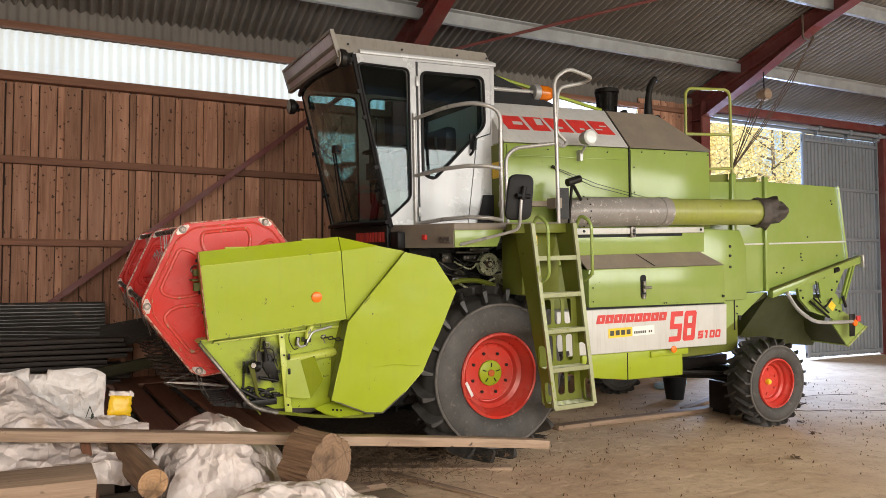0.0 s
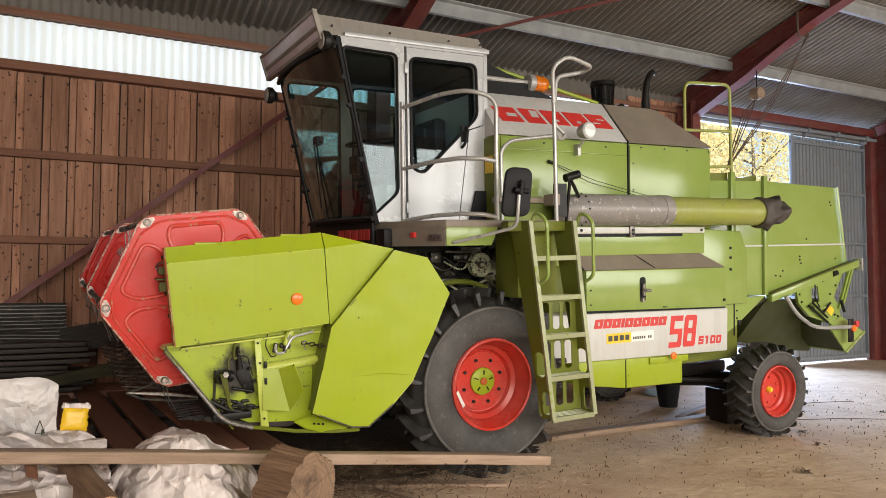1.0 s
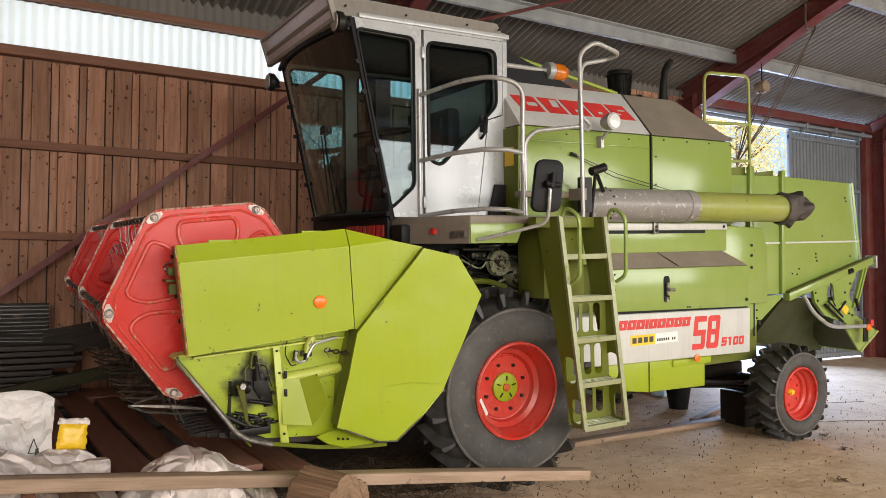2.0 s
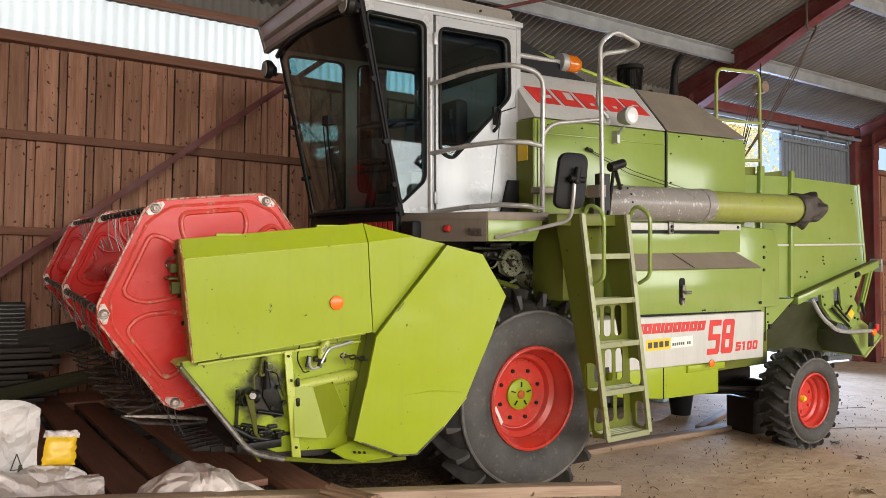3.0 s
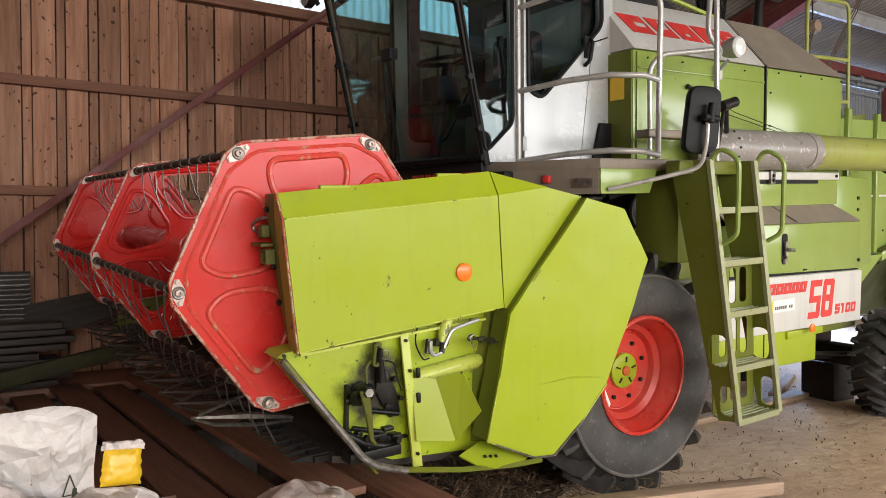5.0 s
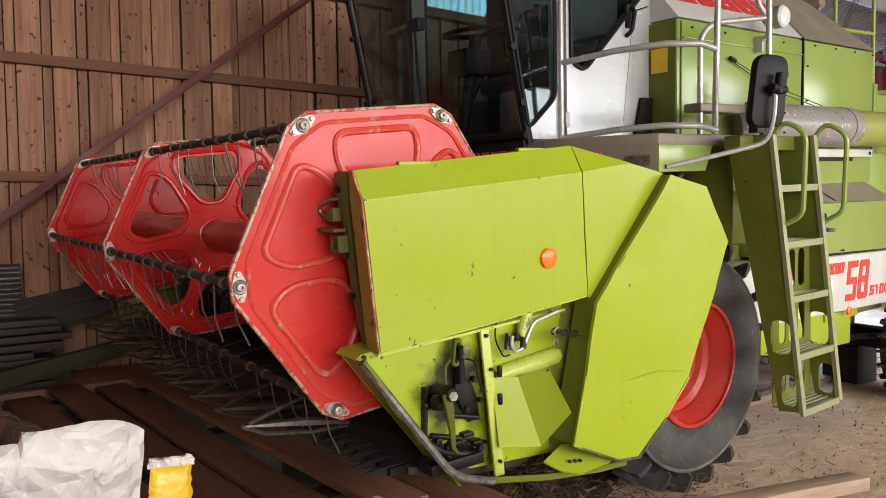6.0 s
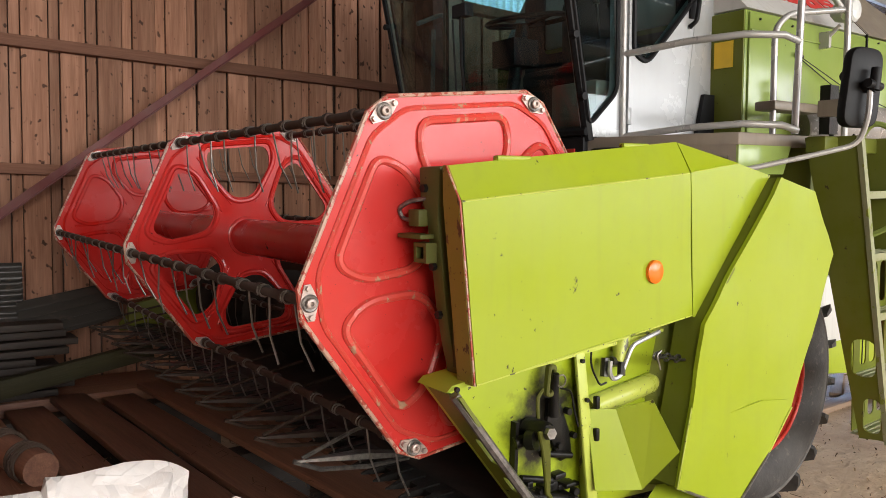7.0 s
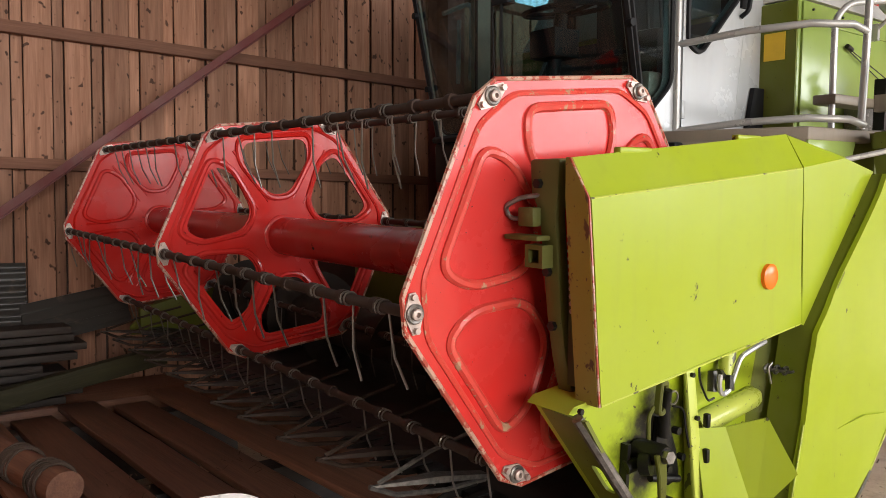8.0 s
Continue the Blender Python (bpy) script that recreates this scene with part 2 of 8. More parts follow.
def translucent_mat():
    m, nt, b = tree("translucent_corrugated_plastic")
    nt.nodes.remove(b)
    out = nt.nodes["Material Output"]
    tl = nt.nodes.new("ShaderNodeBsdfTranslucent")
    df = nt.nodes.new("ShaderNodeBsdfDiffuse")
    c = mixed(nt, grain(nt, 0.8, 0.3, 0.75, 5, (1, 1, 0.25)), (0.80, 0.80, 0.79), (0.60, 0.59, 0.56))
    nt.links.new(c, tl.inputs[0])
    nt.links.new(c, df.inputs[0])
    mx = nt.nodes.new("ShaderNodeMixShader")
    mx.inputs[0].default_value = 0.35
    nt.links.new(tl.outputs[0], mx.inputs[1])
    nt.links.new(df.outputs[0], mx.inputs[2])
    nt.links.new(mx.outputs[0], out.inputs[0])
    return m


TRANSLUCENT = translucent_mat()


def corrugated_mat(name, a, c2, rough):
    m, nt, b = tree(name)
    c = mixed(nt, grain(nt, 0.7, 0.35, 0.7, 6, (1, 0.3, 1)), a, c2)
    c = mixed(nt, grain(nt, 7.0, 0.6, 0.8, 6), c, (0.16, 0.12, 0.09))
    nt.links.new(c, b.inputs["Base Color"])
    b.inputs["Roughness"].default_value = rough
    bumped(nt, b, grain(nt, 30, 0.3, 0.7), 0.1, 0.002)
    return m


ROOFSHEET = corrugated_mat("roof_cement_sheet", (0.182, 0.160, 0.140), (0.125, 0.109, 0.095), 0.75)
# zinc colour lowered to stand for the dim light by the wall
DUSTYSHEET = corrugated_mat("dusty_dimmed_zinc", (0.062, 0.058, 0.052), (0.032, 0.030, 0.027), 0.40)
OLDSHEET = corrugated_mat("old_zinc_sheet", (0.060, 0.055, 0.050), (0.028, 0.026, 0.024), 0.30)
DOORSHEET = corrugated_mat("grey_door_sheet", (0.23, 0.25, 0.28), (0.19, 0.21, 0.235), 0.5)

WALLWOOD = wood("stained_wall_boards", (0.50, 0.262, 0.165), (0.285, 0.130, 0.076), 2, 0.8, 0.680, 0.28)
BATTEN = wood("stained_battens", (0.29, 0.135, 0.085), (0.19, 0.085, 0.050), 0, 0.8, 0.0, 0.1)
PALEWOOD = wood("weathered_pale_plank", (0.34, 0.24, 0.165), (0.21, 0.14, 0.09), 0, 0.8, 0.74, 0.12)
DARKWOOD = wood("dark_gap_backing", (0.085, 0.046, 0.032), (0.045, 0.025, 0.018), 1, 0.75, 0.0, 0.35)
GREYWOOD = wood("old_grey_boards", (0.21, 0.15, 0.105), (0.12, 0.08, 0.055), 0, 0.85, 0.74, 0.25)
BARK = wood("log_bark", (0.29, 0.175, 0.10), (0.10, 0.056, 0.030), 0, 0.9, 0.0, 0.05)
# board colour lowered as well, where little light reaches the stacks
STACKWOOD = wood("old_dimmed_boards", (0.050, 0.034, 0.025), (0.022, 0.015, 0.011), 0, 0.6, 0.0, 0.3)


def endgrain_mat(name, one, two):
    m, nt, b = tree(name)
    co = nt.nodes.new("ShaderNodeTexCoord").outputs["Object"]
    w = nt.nodes.new("ShaderNodeTexWave")
    w.wave_type, w.rings_direction = "RINGS", "X"
    w.inputs["Scale"].default_value, w.inputs["Distortion"].default_value, w.inputs["Detail"].default_value = 13, 9, 4
    nt.links.new(co, w.inputs[0])
    c = mixed(nt, w.outputs[1], one, two)
    c = mixed(nt, grain(nt, 7, 0.52, 0.70, 8), c, tuple(v * 0.45 for v in two))
    v = nt.nodes.new("ShaderNodeTexVoronoi")
    v.feature = "DISTANCE_TO_EDGE"
    v.inputs["Scale"].default_value = 5
    nt.links.new(co, v.inputs["Vector"])
    crack = nt.nodes.new("ShaderNodeMapRange")
    crack.inputs[1].default_value, crack.inputs[2].default_value, crack.inputs[3].default_value, crack.inputs[4].default_value = 0.0, 0.03, 0.5, 0.0
    nt.links.new(v.outputs[0], crack.inputs[0])
    c = mixed(nt, crack.outputs[0], c, tuple(q * 0.25 for q in two))
    nt.links.new(c, b.inputs["Base Color"])
    b.inputs["Roughness"].default_value = 0.85
    bumped(nt, b, grain(nt, 24, 0.3, 0.7, 8), 0.8, 0.014)
    return m


ENDGRAIN = endgrain_mat("log_end_grain", (0.28, 0.18, 0.11), (0.235, 0.145, 0.085))
POSTGRAIN = endgrain_mat("post_end_grain", (0.42, 0.25, 0.13), (0.36, 0.21, 0.105))


def earth_mat():
    m, nt, b = tree("trodden_earth_and_concrete")
    c = mixed(nt, grain(nt, 0.35, 0.35, 0.65, 6), (0.57, 0.42, 0.28), (0.60, 0.465, 0.325))
    c = mixed(nt, grain(nt, 1.1, 0.42, 0.72, 8), c, (0.43, 0.295, 0.185))
    c = mixed(nt, grain(nt, 5.5, 0.50, 0.78, 9, rough=0.75), c, (0.30, 0.205, 0.13))
    c = mixed(nt, grain(nt, 38, 0.62, 0.7, 6), c, (0.13, 0.095, 0.065))
    c = mixed(nt, grain(nt, 75, 0.66, 0.74, 4), c, (0.58, 0.48, 0.36))
    nt.links.new(c, b.inputs["Base Color"])
    b.inputs["Roughness"].default_value = 0.82
    bumped(nt, b, grain(nt, 9, 0.2, 0.8, 9), 0.55, 0.025)
    return m


EARTH = earth_mat()
APRON = plain("pale_concrete", (0.44, 0.42, 0.44), 0.9, vary=0.12, scale=1.5)


def sheeting_mat(name, col, size, slope):
    """Dirty white woven plastic with crisp straight creases between flat facets, large and small."""
    m, nt, b = tree(name)
    c = mixed(nt, grain(nt, 2.5, 0.3, 0.7, 6), tuple(v * 0.86 for v in col), tuple(v * 1.10 for v in col))
    c = mixed(nt, grain(nt, 5.0, 0.56, 0.80, 8), c, (0.40, 0.30, 0.23))
    c = mixed(nt, grain(nt, 60.0, 0.70, 0.74, 4), c, (0.16, 0.11, 0.08))
    nt.links.new(c, b.inputs["Base Color"])
    b.inputs["Roughness"].default_value = 0.40
    b.inputs["Specular IOR Level"].default_value = 0.4
    co = nt.nodes.new("ShaderNodeTexCoord").outputs["Object"]
    warp = nt.nodes.new("ShaderNodeTexNoise")
    warp.inputs["Scale"].default_value = 3.0
    nt.links.new(co, warp.inputs["Vector"])
    push = nt.nodes.new("ShaderNodeVectorMath")
    push.operation = "MULTIPLY_ADD"
    push.inputs[1].default_value = (0.16, 0.16, 0.16)
    nt.links.new(warp.outputs["Color"], push.inputs[0])
    nt.links.new(co, push.inputs[2])
    total = None
    for scale, share, turn in ((size, 1.0, 0.5), (size * 2.3, 0.62, 1.3), (size * 5.5, 0.30, 2.2)):
        spin = nt.nodes.new("ShaderNodeMapping")
        spin.inputs["Rotation"].default_value = (turn, turn * 1.7, turn * 0.6)
        spin.inputs["Scale"].default_value = (1.0, 0.55, 0.8)
        nt.links.new(push.outputs[0], spin.inputs[0])
        v = nt.nodes.new("ShaderNodeTexVoronoi")
        v.distance = "CHEBYCHEV"
        v.inputs["Scale"].default_value = scale
        nt.links.new(spin.outputs[0], v.inputs["Vector"])
        add = nt.nodes.new("ShaderNodeMath")
        add.operation = "MULTIPLY_ADD"
        nt.links.new(v.outputs["Distance"], add.inputs[0])
        add.inputs[1].default_value = share * size / scale
        add.inputs[2].default_value = 0.0
        if total:
            nt.links.new(total, add.inputs[2])
        total = add.outputs[0]
    bumped(nt, b, total, 1.0, slope / size)
    return m


CLOTH = sheeting_mat("dirty_white_sheeting", (0.70, 0.615, 0.57), 4.2, 0.62)
SACKING = sheeting_mat("creased_white_sacking", (0.60, 0.56, 0.535), 5.5, 0.42)
STRAW = plain("old_straw", (0.12, 0.075, 0.04), 0.9, vary=0.5, scale=30)
# chaff colour, taken darker for the shade under the machine
CHAFF = plain("old_chaff_in_shade", (0.060, 0.040, 0.024), 0.95, vary=0.6, scale=26, bump=0.9, depth=0.02)
GRASS = plain("lawn_grass", (0.09, 0.15, 0.03), 0.9, vary=0.4, scale=2)


def leaf_mat():
    m, nt, b = tree("autumn_leaves")
    nt.nodes.remove(b)
    c = mixed(nt, grain(nt, 1.3, 0.35, 0.7, 5), (0.84, 0.70, 0.30), (0.84, 0.80, 0.56))
    one, two, mx = nt.nodes.new("ShaderNodeBsdfDiffuse"), nt.nodes.new("ShaderNodeBsdfTranslucent"), nt.nodes.new("ShaderNodeMixShader")
    nt.links.new(c, one.inputs[0])
    nt.links.new(c, two.inputs[0])
    nt.links.new(one.outputs[0], mx.inputs[1])
    nt.links.new(two.outputs[0], mx.inputs[2])
    nt.links.new(mx.outputs[0], nt.nodes["Material Output"].inputs[0])
    return m


LEAF_Y = leaf_mat()
TRUNK = plain("tree_bark", (0.12, 0.10, 0.08), 0.9, vary=0.3)
PLASTIC_BLUE = plain("pale_blue_plastic", (0.35, 0.48, 0.58), 0.4)
CUP = plain("yellow_plastic", (0.75, 0.47, 0.02), 0.35, vary=0.1)
ROPE = plain("hemp_rope", (0.10, 0.068, 0.050), 0.9)


# ---- mesh helpers ----
def bm_new():
    return bmesh.new()


def box(bm, x0, x1, y0, y1, z0, z1, m=None):
    v = [bm.verts.new((x, y, z)) for x in (x0, x1) for y in (y0, y1) for z in (z0, z1)]
    for f in ((0, 1, 3, 2), (4, 6, 7, 5), (0, 4, 5, 1), (2, 3, 7, 6), (0, 2, 6, 4), (1, 5, 7, 3)):
        bm.faces.new([v[i] for i in f])
    if m is not None:
        bmesh.ops.transform(bm, matrix=m, verts=v)
    return v


def prism(bm, pts, axis, a, b):
    """A flat outline, given in the two other axes in order, drawn out along axis from a to b."""
    def at(p, h):
        return {"x": (h, p[0], p[1]), "y": (p[0], h, p[1]), "z": (p[0], p[1], h)}[axis]
    lo = [bm.verts.new(at(p, a)) for p in pts]
    hi = [bm.verts.new(at(p, b)) for p in pts]
    n = len(pts)
    bm.faces.new(lo)
    bm.faces.new(hi[::-1])
    for i in range(n):
        bm.faces.new((lo[i], hi[i], hi[(i + 1) % n], lo[(i + 1) % n]))
    return lo + hi


def loft(bm, rings, cap=True, closed=True):
    vs = [[bm.verts.new(p) for p in r] for r in rings]
    n = len(vs[0])
    for a, b in zip(vs, vs[1:]):
        for i in range(n if closed else n - 1):
            bm.faces.new((a[i], a[(i + 1) % n], b[(i + 1) % n], b[i]))
    if cap:
        bm.faces.new(vs[0][::-1])
        bm.faces.new(vs[-1])
    return vs


def rounded(pts, radius, steps=5, closed=False):
    """The same line with its corners rounded."""
    p = [Vector(q) for q in pts]
    out = []
    n = len(p)
    for i in range(n):
        if not closed and i in (0, n - 1):
            out.append(p[i])
            continue
        a, b, c = p[i - 1], p[i], p[(i + 1) % n]
        r = min(radius, (a - b).length * 0.45, (c - b).length * 0.45)
        s, e = b + (a - b).normalized() * r, b + (c - b).normalized() * r
        for k in range(steps + 1):
            u = k / steps
            out.append(s.lerp(b, u).lerp(b.lerp(e, u), u))
    return out


def tube(bm, pts, r, n=8, closed=False):
    p = [Vector(q) for q in pts]
    up = Vector((0.13, 0.31, 0.94))
    rings = []
    m = len(p)
    for i in range(m):
        if closed:
            d = p[(i + 1) % m] - p[i - 1]
        else:
            d = p[min(i + 1, m - 1)] - p[max(i - 1, 0)]
        d.normalize()
        a = d.cross(up)
        if a.length < 0.1:
            a = d.cross(Vector((1, 0, 0)))
        a.normalize()
        up = a.cross(d).normalized()
        rr = r[i] if isinstance(r, (list, tuple)) else r
        rings.append([p[i] + a * rr * math.cos(2 * math.pi * k / n) + up * rr * math.sin(2 * math.pi * k / n) for k in range(n)])
    if closed:
        rings.append(rings[0])
    return loft(bm, rings, cap=not closed)


def lathe_y(bm, profile, c, n=32):
    """Spins a profile of (radius, y) round a line along y through c = (x, z)."""
    rings = []
    for r, y in profile:
        rings.append([(c[0] + r * math.cos(2 * math.pi * k / n), y, c[1] + r * math.sin(2 * math.pi * k / n)) for k in range(n)])
    return loft(bm, rings, cap=profile[0][0] < 0.003 or profile[-1][0] < 0.003 and profile[0] != profile[-1])


def bevelled(bm, w, segments=2):
    bmesh.ops.remove_doubles(bm, verts=bm.verts, dist=1e-5)
    bmesh.ops.bevel(bm, geom=[e for e in bm.edges if len(e.link_faces) == 2 and e.calc_face_angle(0) > 0.5], offset=w, segments=segments, affect="EDGES", profile=0.5)


def mesh_of(name, bm, material, angle=38):
    bmesh.ops.recalc_face_normals(bm, faces=bm.faces)
    me = bpy.data.meshes.new(name)
    bm.to_mesh(me)
    bm.free()
    for p in me.polygons:
        p.use_smooth = True
    me.set_sharp_from_angle(angle=radians(angle))
    me.materials.append(material)
    return me


def part(name, bm, material, parent, label="", angle=38):
    ob = new(name, mesh_of(name, bm, material, angle))
    ob.parent = parent
    return tagged(ob, label)


def thing(name, m, label, category, group="", kind=""):
    ob = new(name)
    ob.empty_display_size = 0.2
    ob.matrix_world = m
    return tagged(ob, label, category, group, kind)


def solid(name, bm, material, label, category="", group="", kind="", angle=38):
    return tagged(new(name, mesh_of(name, bm, material, angle)), label, category, group, kind)


def simple(f, *args, bevel=0.0):
    bm = bm_new()
    f(bm, *args)
    if bevel:
        bevelled(bm, bevel)
    return bm

# ---- shed ----
WALL, EAVE, SLOPE, RIDGE_Y, FRONT = 9.8, 4.80, 0.287, 2.2, -4.5
WEST, EAST = -7.0, 21.0
DOOR_A, DOOR_B, DOOR_H = 9.95, 14.9, 4.42


def roof_z(y):
    return EAVE + SLOPE * (WALL - y) if y > RIDGE_Y else EAVE + SLOPE * (WALL - RIDGE_Y) - SLOPE * (RIDGE_Y - y)


# one sheet of ground, with the trodden floor of the shed laid on it
bm = bm_new()
bmesh.ops.create_grid(bm, x_segments=40, y_segments=40, size=400)
for v in bm.verts:
    v.co.z = -0.08 + min(4.0, max(0, v.co.y - 20) * 0.02)
solid("ground", bm, GRASS, "lawn with autumn grass outside the shed", "ground", kind="structure")

bm = simple(box, 7.5, 22.0, WALL + 0.5, 15.5, -0.3, -0.012)
solid("pavement", bm, APRON, "pale concrete apron outside the side door", "pavement", kind="structure")
bm = bm_new()
nx, ny = 180, 120
for j in range(ny + 1):
    for i in range(nx + 1):
        x, y = WEST + (EAST - WEST) * i / nx, FRONT + (WALL + 0.5 - FRONT) * j / ny
        z = 0.012 * noise.noise((x * 0.9, y * 0.9, 0)) + 0.006 * noise.noise((x * 4, y * 4, 3))
        bm.verts.new((x, y, z))
bm.verts.ensure_lookup_table()
for j in range(ny):
    for i in range(nx):
        a = j * (nx + 1) + i
        bm.faces.new([bm.verts[k] for k in (a, a + 1, a + nx + 2, a + nx + 1)])
solid("floor", bm, EARTH, "trodden sandy earth floor with scattered straw", "floor", kind="structure", angle=80)


def wave_sheet(bm, x0, x1, rows, pitch, amp, along="x", steps=6):
    """A corrugated sheet; rows are the places of its two or more edges across the waves."""
    n = max(2, int((x1 - x0) / pitch * steps))
    grid = []
    for row in rows:
        line = []
        for i in range(n + 1):
            u = x0 + (x1 - x0) * i / n
            w = amp * max(-0.75, min(0.75, math.sin(2 * math.pi * u / pitch) * 1.25))
            line.append(bm.verts.new((u, row[0], row[1] + w) if along == "x" else (u, row[0] + w, row[1])))
        grid.append(line)
    for a, b in zip(grid, grid[1:]):
        for i in range(n):
            bm.faces.new((a[i], a[i + 1], b[i + 1], b[i]))


bm = bm_new()
wave_sheet(bm, WEST, EAST, [(WALL + 0.45, roof_z(WALL + 0.45)), (RIDGE_Y, roof_z(RIDGE_Y)), (FRONT - 0.4, roof_z(FRONT - 0.4))], 0.115, 0.034)
solid("ceiling", bm, ROOFSHEET, "weathered grey corrugated roof sheets seen from below", "roof", kind="structure", angle=25)
bm = bm_new()
wave_sheet(bm, WEST, EAST, [(WALL + 0.45, roof_z(WALL + 0.45) + 0.05), (RIDGE_Y, roof_z(RIDGE_Y) + 0.05), (FRONT - 0.4, roof_z(FRONT - 0.4) + 0.05)], 0.105, 0.016)
solid("roof_outside", bm, ROOFSHEET, "grey corrugated outer skin of the shed roof", "roof", kind="structure", angle=60)

# translucent band over the boarded wall, and the grey sheet strip above it
for name, z0, z1, mat_, y in (("window_1", 3.90, 4.46, TRANSLUCENT, WALL + 0.06), ("wall_strip", 4.52, EAVE + 0.1, ROOFSHEET, WALL + 0.05)):
    for k, (a, b) in enumerate(((WEST, 8.48 if mat_ is TRANSLUCENT else DOOR_A), (DOOR_B + 2.4 if mat_ is TRANSLUCENT else DOOR_B + 0.2, EAST))):
        bm = bm_new()
        wave_sheet(bm, a, b, [(y, z0 - 0.06), (y, z1 + 0.06)], 0.105, 0.014, "z")
        solid(name if k == 0 else ("window_2" if name == "window_1" else "wall_strip"), bm, mat_,
              "translucent white corrugated plastic band letting daylight in" if mat_ is TRANSLUCENT else "grey corrugated sheet strip below the eave",
              "window" if mat_ is TRANSLUCENT else "wall", kind="structure", angle=60)

# dark backing added so the gaps between the boards look shaded
wall_north = solid("wall_north", simple(box, WEST, DOOR_A - 0.25, WALL + 0.075, WALL + 0.10, 0, 3.92), DARKWOOD,
                   "red-brown stained vertical board wall with knots", "wall", kind="structure")
wall_north_rear = solid("wall_north_rear", simple(box, DOOR_B + 0.25, EAST, WALL + 0.075, WALL + 0.10, 0, 3.92), DARKWOOD,
                        "red-brown stained vertical board wall behind the door", "wall", kind="structure")

rnd = random.Random(19)
for k in range(8):
    bm = simple(box, 8.50 + 0.165 * k, 8.655 + 0.165 * k, WALL + 0.012, WALL + 0.034, 3.955, 4.66 - 0.02 * rnd.random(), bevel=0.003)
    ob = new("board", mesh_of("board", bm, WALLWOOD))
    ob.parent = wall_north
# rails along the wall
for k, (a, b) in enumerate(((WEST, DOOR_A - 0.27), (DOOR_B + 0.25, EAST))):
    for z, h, d in ((3.90, 0.10, 0.10), (2.945, 0.085, 0.055), (2.003, 0.080, 0.055), (4.50, 0.075, 0.07), (0.95, 0.085, 0.055)):
        bm = simple(box, a, b, WALL - d, WALL + 0.014, z - h / 2, z + h / 2, bevel=0.006)
        solid("trim", bm, BATTEN, "horizontal stained timber rail nailed to the boards", "rail", kind="structure")

# other walls that close the place, out of view and assumed
solid("wall_west", simple(box, WEST - 0.15, WEST, FRONT, WALL, 0, 7.2), WALLWOOD, "red-brown boarded gable wall", "wall", kind="structure")
solid("wall_east", simple(box, EAST, EAST + 0.15, FRONT, WALL, 0, 7.2), WALLWOOD, "red-brown boarded gable wall at the far end", "wall", kind="structure")
# unseen front wall; its gap is sized to shape the incoming light
bm = bm_new()
box(bm, WEST, -4.6, FRONT - 0.15, FRONT, 0, 5.2)
box(bm, 17.0, EAST, FRONT - 0.15, FRONT, 0, 5.2)
box(bm, -4.6, 17.0, FRONT - 0.15, FRONT, 4.70, 5.2)
solid("wall_south", bm, WALLWOOD, "assumed boarded front wall, its gap sized to shape the daylight", "wall", kind="structure")


def i_beam(bm, p, q, depth, width, across, flange=0.016, web=0.010):
    p, q, across = Vector(p), Vector(q), Vector(across)
    n = (q - p).normalized().cross(across).normalized()
    h, w, t = depth / 2, width / 2, web / 2
    shape = [(-w, -h), (w, -h), (w, -h + flange), (t, -h + flange), (t, h - flange), (w, h - flange), (w, h), (-w, h), (-w, h - flange), (-t, h - flange), (-t, -h + flange), (-w, -h + flange)]
    loft(bm, [[e + across * u + n * v for u, v in shape] for e in (p, q)])


# steel portal frames
for x in (-1.75, 3.94, 9.63, 15.10):
    frame_ = thing("portal_frame", pose(x, 0, 0), "dark red painted steel portal frame under the roof", "steel frame", "portal frames")
    bm = bm_new()
    i_beam(bm, (0, WALL - 0.22, 0), (0, WALL - 0.22, EAVE - 0.22), 0.32, 0.20, (1, 0, 0))
    part("column", bm, STEEL_RED, frame_)
    bm = bm_new()
    i_beam(bm, (0, WALL - 0.10, roof_z(WALL) - 0.155), (0, RIDGE_Y, roof_z(RIDGE_Y) - 0.155), 0.24, 0.20, (1, 0, 0))
    part("rafter", bm, STEEL_RED, frame_)
    bm = bm_new()
    i_beam(bm, (0, RIDGE_Y, roof_z(RIDGE_Y) - 0.155), (0, FRONT + 0.3, roof_z(FRONT) - 0.155), 0.24, 0.20, (1, 0, 0))
    part("rafter", bm, STEEL_RED, frame_)
    bm = bm_new()
    i_beam(bm, (0, FRONT + 0.25, 0), (0, FRONT + 0.25, EAVE - 0.3), 0.32, 0.20, (1, 0, 0))
    part("column", bm, STEEL_RED, frame_)
    # haunch: a tapered web with its own lower flange and an end stiffener
    bm = bm_new()
    low = [(WALL - 0.38, roof_z(WALL - 0.38) - 0.56), (WALL - 1.5, roof_z(WALL - 1.5) - 0.445), (WALL - 2.62, roof_z(WALL - 2.62) - 0.275)]
    prism(bm, low + [(WALL - 0.38, roof_z(WALL - 0.38) - 0.27)], "x", -0.006, 0.006)
    loft(bm, [[(sx * 0.1, y, z + o) for sx, o in ((-1, 0), (1, 0), (1, -0.016), (-1, -0.016))] for y, z in low])
    box(bm, -0.09, 0.09, WALL - 0.40, WALL - 0.383, 4.05, roof_z(WALL - 0.38) - 0.26)
    part("haunch", bm, STEEL_RED, frame_)
    bm = simple(box, -0.092, -0.008, WALL - 0.375, WALL - 0.065, 4.30, 4.316)
    box(bm, 0.008, 0.092, WALL - 0.375, WALL - 0.065, 4.30, 4.316)
    part("stiffener", bm, STEEL_RED, frame_)

